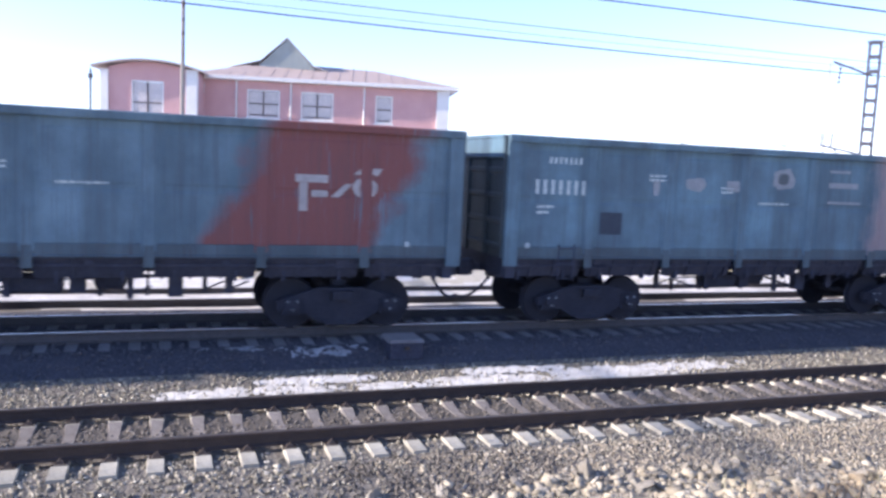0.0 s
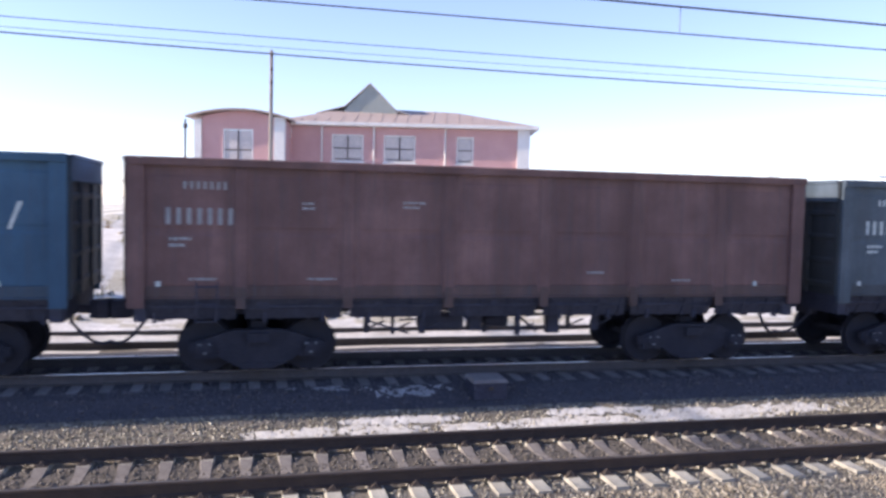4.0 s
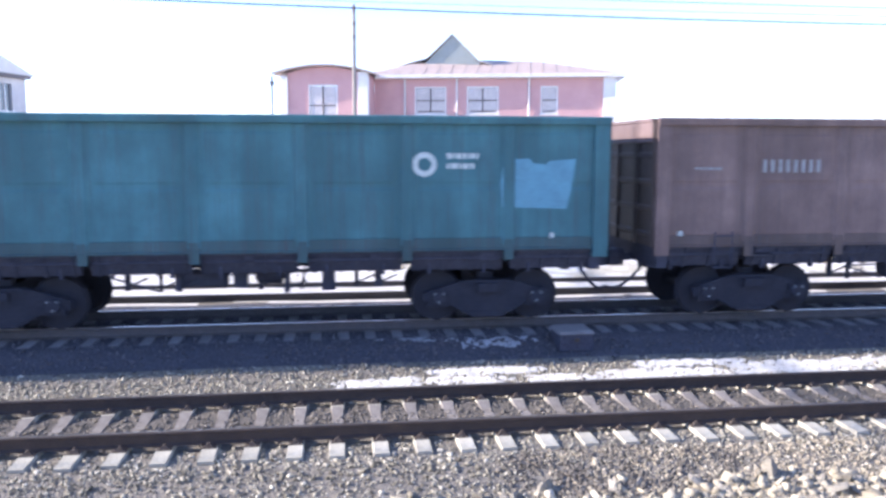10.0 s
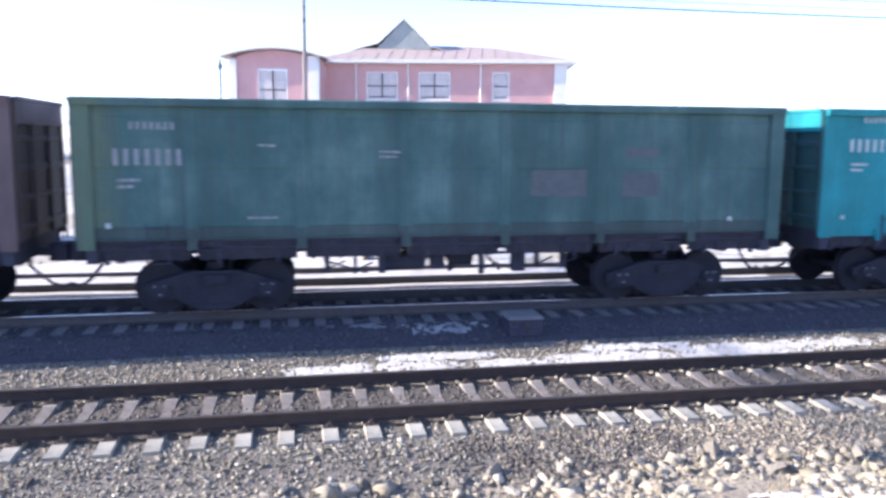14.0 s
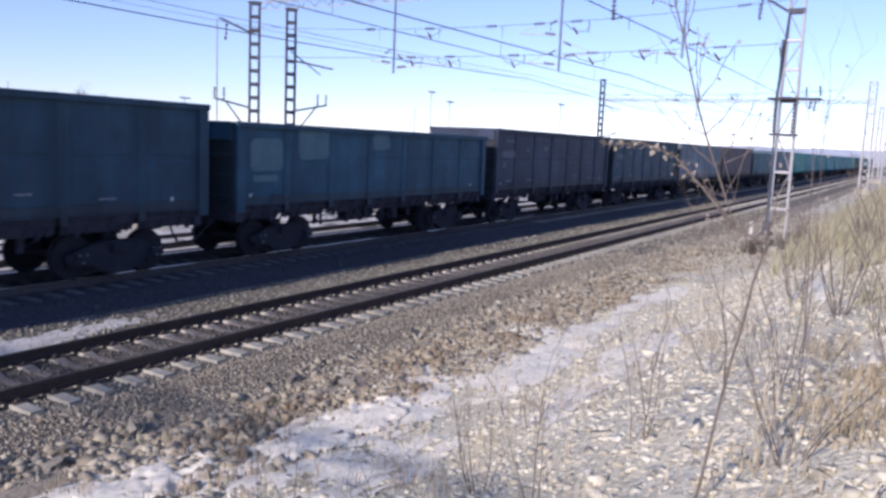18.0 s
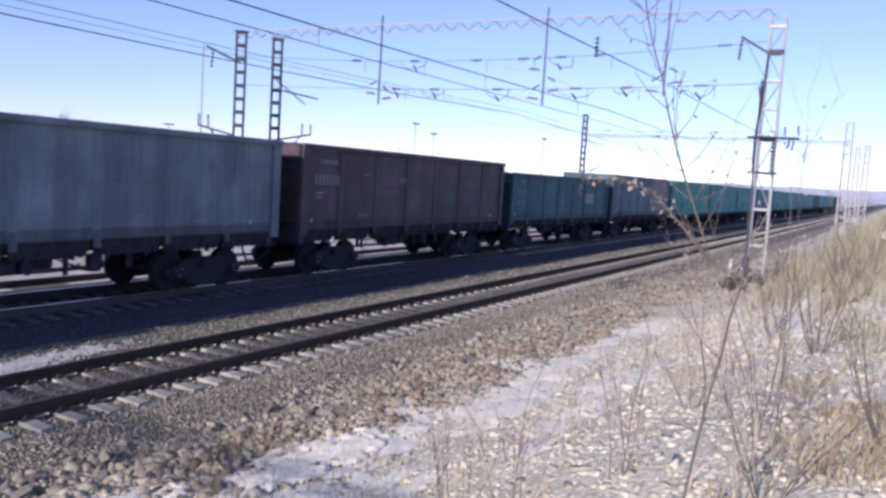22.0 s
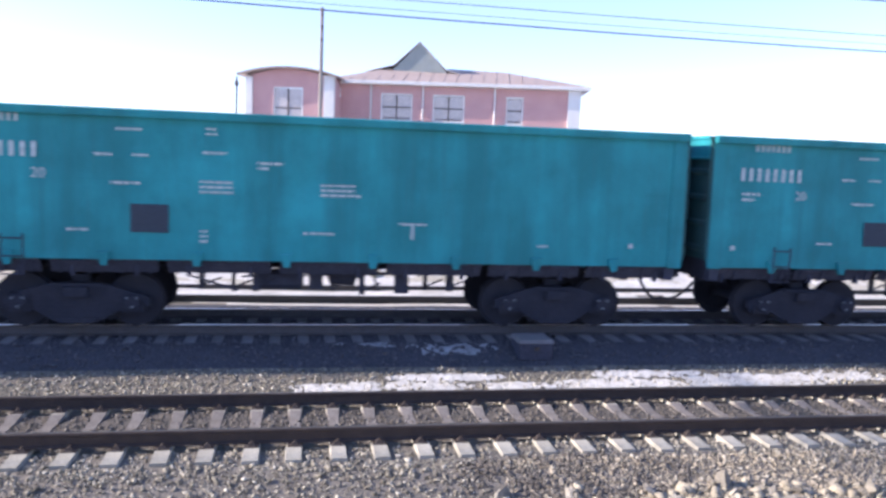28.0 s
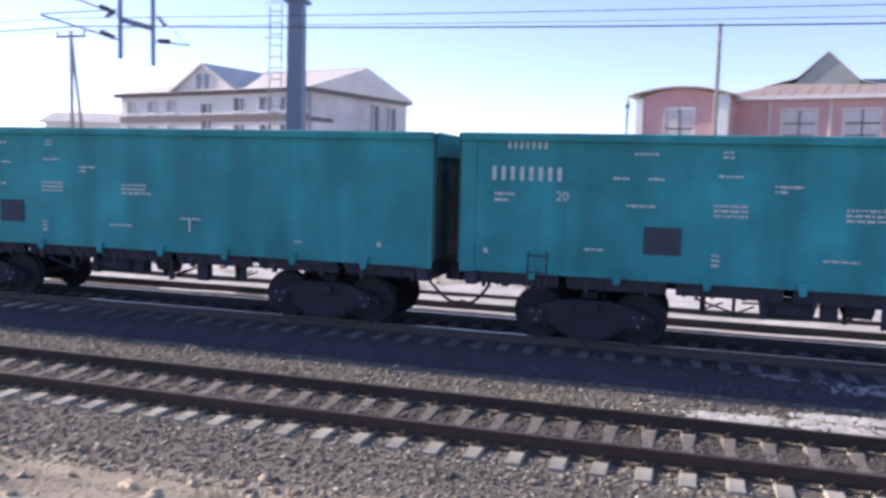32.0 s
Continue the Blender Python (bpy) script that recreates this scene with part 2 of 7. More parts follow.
DUSTPATCH = mottled("faint_dust_patch", (0.10, 0.12, 0.135), (0.07, 0.085, 0.10), 3.0, 30.0, 0.8)
MAUVE = mottled("chalky_mauve_smudge", (0.25, 0.225, 0.27), (0.18, 0.15, 0.185), 3.0, 30.0, 0.8)
CHALK = mottled("dusty_grey_patch", (0.294, 0.315, 0.35), (0.196, 0.217, 0.245), 3.0, 30.0, 0.8)
GHOST = mottled("rubbed_pale_patch", (0.12, 0.21, 0.25), (0.075, 0.145, 0.185), 2.5, 30.0, 0.8)
PALEBLUE = mottled("pale_blue_patch", (0.117, 0.3, 0.42), (0.091, 0.225, 0.324), 3.0, 30.0, 0.7)
GREENPATCH = mottled("green_patch", (0.04, 0.15, 0.105), (0.035, 0.11, 0.08), 3.0, 30.0, 0.7)
GALV = mottled("galvanised_steel", (0.50, 0.50, 0.50), (0.38, 0.38, 0.39), 3.0, 30.0, 0.55, 0.4)
MASTWHITE = mottled("pale_mast_paint", (0.68, 0.67, 0.65), (0.50, 0.49, 0.47), 3.0, 30.0, 0.7)
BLUESTEEL = mottled("blue_grey_steel", (0.14, 0.18, 0.27), (0.18, 0.22, 0.31), 2.0, 30.0, 0.6)
DARKSTEEL = mottled("dark_mast_steel", (0.06, 0.063, 0.08), (0.10, 0.102, 0.12), 3.0, 30.0, 0.7)
WIRE = mottled("wire_copper", (0.06, 0.06, 0.065), (0.09, 0.09, 0.09), 3.0, 30.0, 0.6, 0.4)
INSUL = mottled("glazed_insulator", (0.10, 0.07, 0.06), (0.14, 0.10, 0.09), 4.0, 30.0, 0.25)
WOODPOLE = mottled("weathered_pole", (0.33, 0.30, 0.28), (0.24, 0.22, 0.20), 4.0, 40.0, 0.9, stretch=(1, 1, 0.1))
BRICK = mottled("red_facade", (0.636, 0.386, 0.38), (0.568, 0.329, 0.324), 1.2, 26.0, 0.85)
TRIM = mottled("white_trim", (0.80, 0.79, 0.78), (0.70, 0.69, 0.68), 2.0, 30.0, 0.7)
ROOF = mottled("brown_roof_sheet", (0.441, 0.367, 0.338), (0.359, 0.297, 0.272), 1.5, 30.0, 0.8, gloss=0.2)
GABLE = mottled("grey_siding", (0.412, 0.451, 0.431), (0.337, 0.374, 0.356), 1.5, 30.0, 0.7)
RENDERED = mottled("pale_render", (0.756, 0.732, 0.732), (0.61, 0.598, 0.598), 0.8, 20.0, 0.85)
ROOFGREY = mottled("grey_roof_sheet", (0.735, 0.701, 0.661), (0.578, 0.546, 0.52), 0.8, 20.0, 0.85, gloss=0.2)
BARK = mottled("dry_twig", (0.14, 0.112, 0.091), (0.21, 0.175, 0.147), 10.0, 60.0, 0.9)
LEAF = island("dry_leaf", [(0.42, 0.36, 0.28), (0.55, 0.50, 0.42), (0.33, 0.26, 0.18)])
STRAW = island("dry_grass", [(0.43, 0.395, 0.25), (0.57, 0.535, 0.39), (0.37, 0.345, 0.215), (0.50, 0.465, 0.31), (0.34, 0.325, 0.20), (0.48, 0.455, 0.33)])
PALESTRAW = island("bleached_grass", [(0.56, 0.5, 0.369), (0.66, 0.608, 0.477), (0.46, 0.392, 0.27), (0.6, 0.529, 0.387)])
AMBER = island("amber_grass", [(0.44, 0.365, 0.23), (0.54, 0.46, 0.31), (0.34, 0.275, 0.17), (0.49, 0.42, 0.29)])
TWIGS = island("dark_twigs", [(0.085, 0.07, 0.056), (0.14, 0.115, 0.09), (0.06, 0.05, 0.042), (0.2, 0.17, 0.13)])
BRUSH = island("russet_brush", [(0.33, 0.24, 0.14), (0.42, 0.32, 0.20), (0.27, 0.20, 0.13)])
HAZE = mottled("far_hills", (0.50, 0.54, 0.62), (0.56, 0.59, 0.66), 0.004, 0.02, 0.95, relief=0.0)


def window_glass():
    m, nt, b = material("window_glass", 0.06)
    b.inputs["Base Color"].default_value = (0.10, 0.11, 0.13, 1)
    b.inputs["Specular IOR Level"].default_value = 0.9
    return m


GLASS = window_glass()


# ---- mesh building ----
class Form:
    """Vertices and faces gathered into one mesh."""

    def __init__(self):
        self.v, self.f, self.m = [], [], []

    def add(self, vs, fs, mi=0):
        o = len(self.v)
        self.v += [tuple(p) for p in vs]
        self.f += [tuple(i + o for i in f) for f in fs]
        self.m += [mi] * len(fs)
        return self

    def box(self, x0, y0, z0, x1, y1, z1, mi=0, top=None):
        """top: how far the upper face draws in, (dx, dy)."""
        a, b = top or (0, 0)
        vs = [(x0, y0, z0), (x1, y0, z0), (x1, y1, z0), (x0, y1, z0),
              (x0 + a, y0 + b, z1), (x1 - a, y0 + b, z1), (x1 - a, y1 - b, z1), (x0 + a, y1 - b, z1)]
        return self.add(vs, [(0, 3, 2, 1), (4, 5, 6, 7), (0, 1, 5, 4), (1, 2, 6, 5), (2, 3, 7, 6), (3, 0, 4, 7)], mi)

    def prism(self, poly, a, b, axis="x", mi=0):
        """A closed outline drawn out from a to b along an axis."""
        def at(p, d):
            return {"x": (d, p[0], p[1]), "y": (p[0], d, p[1]), "z": (p[0], p[1], d)}[axis]
        n = len(poly)
        vs = [at(p, a) for p in poly] + [at(p, b) for p in poly]
        fs = [(i, (i + 1) % n, n + (i + 1) % n, n + i) for i in range(n)] + [tuple(range(n))[::-1], tuple(range(n, 2 * n))]
        return self.add(vs, fs, mi)

    def rod(self, p, q, r, r2=None, n=6, mi=0):
        p, q = Vector(p), Vector(q)
        d = (q - p).normalized()
        s = d.cross(Vector((0, 0, 1)) if abs(d.z) < 0.9 else Vector((1, 0, 0))).normalized()
        u = d.cross(s)
        r2 = r if r2 is None else r2
        vs = []
        for c, rr in ((p, r), (q, r2)):
            vs += [c + (s * math.cos(2 * math.pi * i / n) + u * math.sin(2 * math.pi * i / n)) * rr for i in range(n)]
        fs = [(i, (i + 1) % n, n + (i + 1) % n, n + i) for i in range(n)] + [tuple(range(n))[::-1], tuple(range(n, 2 * n))]
        return self.add(vs, fs, mi)

    def path(self, pts, r, n=5, mi=0):
        pts = [Vector(p) for p in pts]
        vs, k = [], len(pts)
        for i, p in enumerate(pts):
            d = (pts[min(i + 1, k - 1)] - pts[max(i - 1, 0)]).normalized()
            s = d.cross(Vector((0, 0, 1)) if abs(d.z) < 0.9 else Vector((1, 0, 0))).normalized()
            u = d.cross(s)
            rr = r[i] if isinstance(r, list) else r
            vs += [p + (s * math.cos(2 * math.pi * j / n) + u * math.sin(2 * math.pi * j / n)) * rr for j in range(n)]
        fs = [(i * n + j, i * n + (j + 1) % n, (i + 1) * n + (j + 1) % n, (i + 1) * n + j) for i in range(k - 1) for j in range(n)]
        fs += [tuple(range(n))[::-1], tuple(range((k - 1) * n, k * n))]
        return self.add(vs, fs, mi)

    def relief(self, us, vs_, depth, back, place):
        """One closed slab whose front is a grid with its own depth at each node; place(u, v, d) gives the point."""
        nu, nv = len(us), len(vs_)
        front = [place(u, v, depth(u, v)) for v in vs_ for u in us]
        rear = [place(u, v, back) for v in vs_ for u in us]
        N = nu * nv
        fs = []
        for j in range(nv - 1):
            for i in range(nu - 1):
                a = j * nu + i
                fs.append((a, a + 1, a + nu + 1, a + nu))
        for i in range(nu - 1):
            for a, b in ((i, i + 1), ((nv - 1) * nu + i, (nv - 1) * nu + i + 1)):
                fs.append((a, b, b + N, a + N))
        for j in range(nv - 1):
            for a, b in ((j * nu, (j + 1) * nu), (j * nu + nu - 1, (j + 1) * nu + nu - 1)):
                fs.append((a, b, b + N, a + N))
        fs += [(N + j * nu + i, N + (j + 1) * nu + i, N + (j + 1) * nu + i + 1, N + j * nu + i + 1) for j in range(nv - 1) for i in range(nu - 1)]
        return self.add(front + rear, fs)

    def lathe(self, prof, axis="y", n=20, centre=(0, 0, 0), mi=0):
        """prof: (along the axis, radius)."""
        vs = []
        for d, r in prof:
            for i in range(n):
                c, s = math.cos(2 * math.pi * i / n) * r, math.sin(2 * math.pi * i / n) * r
                q = {"y": (c, d, s), "x": (d, c, s), "z": (c, s, d)}[axis]
                vs.append((q[0] + centre[0], q[1] + centre[1], q[2] + centre[2]))
        k = len(prof)
        fs = [(j * n + i, j * n + (i + 1) % n, (j + 1) * n + (i + 1) % n, (j + 1) * n + i) for j in range(k - 1) for i in range(n)]
        fs += [tuple(range(n))[::-1], tuple(range((k - 1) * n, k * n))]
        return self.add(vs, fs, mi)

    def mesh(self, name, mats):
        me = bpy.data.meshes.new(name)
        me.from_pydata(self.v, [], self.f)
        for m in (mats if isinstance(mats, (list, tuple)) else [mats]):
            me.materials.append(m)
        if any(self.m):
            me.polygons.foreach_set("material_index", self.m)
        me.update()
        b = bmesh.new()
        b.from_mesh(me)
        bmesh.ops.recalc_face_normals(b, faces=b.faces)
        b.to_mesh(me)
        b.free()
        return me


def part(name, form, mats, parent=None, label="", at=None, mesh=None):
    """One mesh object from a Form, under a thing or a part."""
    me = mesh or (form.mesh(name, mats) if isinstance(form, Form) else form)
    ob = new(name, me)
    if parent is not None:
        ob.parent = parent
    if at is not None:
        ob.matrix_basis = at
    if label:
        ob["label"] = label
    return ob


def piece(name, me, parent, x=0, y=0, z=0, mat=None, rz=0):
    ob = new(name, me)
    ob.parent = parent
    ob.location = (x, y, z)
    if rz:
        ob.rotation_euler = (0, 0, rz)
    if mat is not None:
        for slot in ob.material_slots:
            slot.link = "OBJECT"
            slot.material = mat
    return ob


def thing(name, label, category, at=None, group="", kind=""):
    ob = new(name)
    ob.empty_display_size = 0.2
    if at is not None:
        ob.matrix_basis = at
    return tagged(ob, label, category, group, kind)


def raw_mesh(name, verts, faces, mats, mat_index=None, smooth=False):
    """A large mesh from arrays; all faces have one size."""
    verts, faces = np.asarray(verts, np.float32), np.asarray(faces, np.int32)
    me = bpy.data.meshes.new(name)
    me.vertices.add(len(verts))
    me.vertices.foreach_set("co", verts.ravel())
    k = faces.shape[1]
    me.loops.add(faces.size)
    me.loops.foreach_set("vertex_index", faces.ravel())
    me.polygons.add(len(faces))
    me.polygons.foreach_set("loop_start", np.arange(0, faces.size, k, dtype=np.int32))
    if mat_index is not None:
        me.polygons.foreach_set("material_index", np.asarray(mat_index, np.int32))
    if smooth:
        me.polygons.foreach_set("use_smooth", np.ones(len(faces), bool))
    for m in (mats if isinstance(mats, (list, tuple)) else [mats]):
        me.materials.append(m)
    me.update(calc_edges=True)
    me.validate()
    return me


# ---- the plan ----
# x runs along the rails, y across them away from the viewer, z = 0 on the near track's sleepers
NEAR_Y, TRAIN_Y, BACK_Y = 11.09, 15.84, 19.95
NEAR_RAIL, TRAIN_RAIL, BACK_RAIL = 0.20, 0.58, 0.44
PROFILE = [(-3000, 2.6), (-60, 2.6), (-12, 2.35), (0, 2.08), (1.5, 1.62), (2.5, 1.15), (3.5, 0.6), (4.7, 0.08), (5.6, 0.0), (6.6, -0.1), (7.6, -0.14), (8.3, -0.30), (8.9, -0.20),
           (9.3, -0.08), (9.5, -0.055), (12.7, -0.055), (13.2, -0.01), (13.7, 0.16), (14.25, 0.36), (17.4, 0.36), (17.9, 0.31), (18.45, 0.275), (18.95, 0.262), (19.3, 0.275), (20.6, 0.31), (21.3, 0.42), (23, 0.48), (26, 0.6),
           (31, 1.7), (36, 2.35), (60, 2.45), (3000, 2.6)]
PY, PZ = np.array([p[0] for p in PROFILE], float), np.array([p[1] for p in PROFILE], float)


def hash_noise(x, y, s, seed):
    """Smooth value noise on arrays."""
    x, y = np.asarray(x, float) / s, np.asarray(y, float) / s
    xi, yi = np.floor(x), np.floor(y)
    fx, fy = x - xi, y - yi
    fx, fy = fx * fx * (3 - 2 * fx), fy * fy * (3 - 2 * fy)

    def h(a, b):
        v = np.sin(a * 127.1 + b * 311.7 + seed * 74.7) * 43758.5453
        return v - np.floor(v)
    return (h(xi, yi) * (1 - fx) + h(xi + 1, yi) * fx) * (1 - fy) + (h(xi, yi + 1) * (1 - fx) + h(xi + 1, yi + 1) * fx) * fy


def ground_z(x, y):
    x, y = np.asarray(x, float), np.asarray(y, float)
    z = np.interp(y, PY, PZ)
    rough = np.interp(y, [2, 5, 8.2, 9.2, 14.5, 20, 22, 26], [0.16, 0.14, 0.1, 0.015, 0.015, 0.02, 0.08, 0.22])
    z = z + rough * (hash_noise(x, y, 1.7, 1) - 0.5) * 1.4 + rough * 0.5 * (hash_noise(x, y, 0.45, 2) - 0.5)
    return z + np.clip((x - 10) / 20.0, 0, 1) * 0.6 * np.clip((2.2 - y) / 2.5, 0, 1)


def snow_mask(x, y):
    """How much snow lies at a place: drifts between the tracks, on the bank and beyond the rails."""
    n = hash_noise(x, y * 1.6, 1.9, 5) * 0.62 + hash_noise(x, y, 0.42, 6) * 0.38
    return n


def build_ground():
    xs = np.unique(np.concatenate([np.linspace(-3000, -60, 18), np.linspace(-60, -14, 50), np.arange(-14, 46, 0.2), np.linspace(46, 120, 80), np.linspace(120, 3000, 26)]))
    ys = np.unique(np.concatenate([np.linspace(-3000, -30, 10), np.linspace(-30, 0, 24), np.arange(0, 24, 0.2), np.linspace(24, 60, 50), np.linspace(60, 3000, 24)]))
    X, Y = np.meshgrid(xs, ys)
    V = np.stack([X, Y, ground_z(X, Y)], -1).reshape(-1, 3)
    nx, ny = len(xs), len(ys)
    i = np.arange((ny - 1) * nx).reshape(ny - 1, nx)[:, :-1].ravel()
    F = np.stack([i, i + 1, i + nx + 1, i + nx], -1)
    cx, cy = X[:-1, :-1].ravel() + 0.1, Y[:-1, :-1].ravel() + 0.1
    mi = np.where((cy > 8.3) & (cy < 21.0), 0, np.where(cy > 20, 6, 1))
    n = snow_mask(cx, cy)
    snow = ((cy > 18.75) & (cy < 19.15) & (n > 0.36)) | ((cy > 19.25) & (n > np.where(cy > 21.4, 0.40, 0.25))) | ((cy > 60) & (n > 0.3))
    # the strip under and beside the train gets the shade-darkened bed
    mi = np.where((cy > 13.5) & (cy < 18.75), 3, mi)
    mi = np.where((cy > 6.9) & (cy <= 8.6), 4, mi)
    mi = np.where(np.abs(cy - NEAR_Y) < 0.72, 5, mi)
    mi = np.where(snow, np.where((cy < 60) & (cy > 18), 7, 2), mi)
    g = new("ground", raw_mesh("ground", V, F, [BALLAST, BANK, SNOW, OILSHADE, DARKSOIL, TRACKBED, FIELD, FIELDSNOW], mi, True))
    tagged(g, "gravel track bed, dry earth bank and thawing snow", "ground", kind="structure")


build_ground()


# ---- the tracks ----
RAIL_SECTION = [(-0.066, 0.0), (0.066, 0.0), (0.066, 0.012), (0.012, 0.03), (0.012, 0.13), (0.036, 0.145), (0.036, 0.172), (0.028, 0.18),
                (-0.028, 0.18), (-0.036, 0.172), (-0.036, 0.145), (-0.012, 0.13), (-0.012, 0.03), (-0.066, 0.012)]


def sleeper_mesh():
    """A concrete sleeper 2.7 m long, 0.22 m wide, with raised rail seats and a waist."""
    f = Form()
    st = [(-1.36, 0.115, -0.012), (-0.98, 0.115, 0.0), (-0.6, 0.11, 0.0), (-0.35, 0.092, -0.045), (0.35, 0.092, -0.045), (0.6, 0.11, 0.0), (0.98, 0.115, 0.0), (1.36, 0.115, -0.012)]
    vs, fs = [], []
    for y, w, z in st:
        vs += [(-w - 0.02, y, -0.2), (-w + 0.02, y, z), (w - 0.02, y, z), (w + 0.02, y, -0.2)]
    n = len(st)
    for i in range(n - 1):
        a, b = i * 4, i * 4 + 4
        fs += [(a + k, a + k + 1, b + k + 1, b + k) for k in range(3)]
    fs += [(0, 1, 2, 3), (n * 4 - 1, n * 4 - 2, n * 4 - 3, n * 4 - 4)]
    f.add(vs, fs)
    # between the rails the concrete is stained by passing trains
    f.m = [1 if 2 <= i // 3 <= 4 else 0 for i in range(len(fs))]
    return f.mesh("sleeper", [CONCRETE, WORNCONC])


def fastening_mesh():
    f = Form()
    f.box(-0.09, -0.16, 0.0, 0.09, 0.16, 0.016)
    for s in (-1, 1):
        f.box(-0.045, s * 0.105 - 0.035, 0.016, 0.045, s * 0.105 + 0.035, 0.05, top=(0.012, 0.01))
        f.rod((0, s * 0.105, 0.05), (0, s * 0.105, 0.075), 0.016, n=6)
    return f.mesh("rail_fastening", IRON)


SLEEPER, FASTENING = sleeper_mesh(), fastening_mesh()


def joined_sleepers(name, xs, y, z, parent):
    me = SLEEPER
    co = np.empty(len(me.vertices) * 3, np.float32)
    me.vertices.foreach_get("co", co)
    co = co.reshape(-1, 3)
    quads = [tuple(p.vertices) for p in me.polygons if len(p.vertices) == 4]
    Q = np.array(quads, np.int32)
    V = np.concatenate([co + np.array([x, y, z], np.float32) for x in xs])
    F = np.concatenate([Q + i * len(co) for i in range(len(xs))])
    ob = new(name, raw_mesh(name, V, F, CONCRETE))
    ob.parent = parent
    tagged(ob, kind="stuff")


def build_track(label, y, z, pitch, x0, near_from, near_to, far_from, far_to, clips, conc=None, steel=None, head=None):
    t = thing("railway_track", label, "track", pose(0, 0, 0), "parallel railway tracks", "structure")
    for s in (-1, 1):
        f = Form()
        f.prism([(y + s * 0.7975 + a, z - 0.18 + b) for a, b in RAIL_SECTION], -260, 520)
        f.box(-260, y + s * 0.7975 - 0.026, z, 520, y + s * 0.7975 + 0.026, z + 0.004, 1)
        part("rail", f, [steel or RAIL, head or RAILTOP], t, "polished steel rail head on a dark web" if head else "rusty steel rail with a worn running surface")
    top = z - 0.2
    ks = range(int(math.floor((far_from - x0) / pitch)), int((far_to - x0) / pitch))
    rest = []
    for k in ks:
        x = x0 + k * pitch
        if near_from <= x <= near_to:
            s = piece("sleeper", SLEEPER, t, x + random.uniform(-0.012, 0.012), y + random.uniform(-0.02, 0.02), top, conc, random.uniform(-0.012, 0.012))
            if clips:
                for d in (-0.7975, 0.7975):
                    piece("rail_fastening", FASTENING, t, x, y + d, top)
        else:
            rest.append(x)
    joined_sleepers("far_sleepers", rest, y, top, t)
    return t


build_track("near track of rusty rails on pale concrete sleepers", NEAR_Y, NEAR_RAIL, 0.5435, -0.018, -13, 58, -120, 260, True)
build_track("shaded middle track under the moving goods train", TRAIN_Y, TRAIN_RAIL, 0.5, 0.1, -13, 34, -120, 200, False, DIRTYSHADECONC, DARKRAIL, SHINY)
build_track("back track beyond the train, snow between its sleepers", BACK_Y, BACK_RAIL, 0.5435, 0.2, -16, 34, -120, 200, False, None, DARKRAIL)


# ---- the goods wagons ----
TOP, SHEET_LOW, POST_LOW, HALF = 3.81, 1.50, 1.22, 1.57     # heights over the rail, half the width over the posts


def wheelset_mesh():
    f = Form()
    prof = [(0.0, 0.03), (0.01, 0.10), (0.02, 0.12), (0.035, 0.40), (0.0, 0.405), (0.0, 0.47), (0.10, 0.475), (0.13, 0.505), (0.14, 0.50), (0.14, 0.40), (0.09, 0.38), (0.09, 0.12), (0.16, 0.10), (0.16, 0.08)]
    for s in (-1, 1):
        f.lathe([(s * (0.87 - d), r) for d, r in prof], "y", 20)
        f.lathe([(s * 0.872, 0.405), (s * 0.874, 0.47)], "y", 20, mi=1)
        for k in range(6):
            a = k * math.pi / 3
            f.rod((math.cos(a) * 0.27, s * 0.86, math.sin(a) * 0.27), (math.cos(a) * 0.27, s * 0.885, math.sin(a) * 0.27), 0.035, n=6)
    f.rod((0, -0.72, 0), (0, 0.72, 0), 0.08, n=10)
    return f.mesh("wheelset", [WHEEL, TYRE])


def side_frame_mesh(s):
    """Cast side frame: an arched beam with an opening over the springs and axle boxes at both ends."""
    f = Form()
    y0, y1 = (s * 1.0, s * 1.13) if s > 0 else (s * 1.13, s * 1.0)
    f.prism([(-1.2, 0.56), (-1.2, 0.40), (-0.72, 0.34), (-0.38, 0.14), (0.38, 0.14), (0.72, 0.34), (1.2, 0.40), (1.2, 0.56), (0.5, 0.78), (-0.5, 0.78)], y0, y1, "y")
    f.prism([(-0.42, 0.80), (0.42, 0.80), (0.5, 0.72), (-0.5, 0.72)], y0 - 0.03, y1 + 0.03, "y")
    f.prism([(-0.36, 0.20), (0.36, 0.20), (0.30, 0.10), (-0.30, 0.10)], y0 - 0.03, y1 + 0.03, "y")
    for x in (-0.925, 0.925):
        f.box(x - 0.19, y0 - 0.03, 0.30, x + 0.19, y1 + 0.03, 0.62, top=(0.03, 0.0))
        f.lathe([(s * 1.14, 0.14), (s * 1.2, 0.135), (s * 1.215, 0.10), (s * 1.22, 0.03)], "y", 14, (x, 0, 0.475))
    return f.mesh("side_frame", GEAR)


def spring_mesh():
    pts = [(0.075 * math.cos(a * 1.05), 0.075 * math.sin(a * 1.05), 0.2 + a * 0.0125) for a in range(0, 40, 2)]
    return Form().path(pts, 0.015, 4).mesh("spring", GEAR)


def bolster_mesh():
    f = Form()
    f.prism([(-1.25, 0.58), (-0.8, 0.50), (0.8, 0.50), (1.25, 0.58), (1.25, 0.74), (0.5, 0.84), (-0.5, 0.84), (-1.25, 0.74)], -0.2, 0.2, "x")
    f.lathe([(0.84, 0.22), (0.90, 0.22), (0.96, 0.16)], "z", 14)
    for s in (-1, 1):
        f.box(-0.14, s * 0.76 - 0.1, 0.8, 0.14, s * 0.76 + 0.1, 0.92)
    return f.mesh("bogie", GEAR)


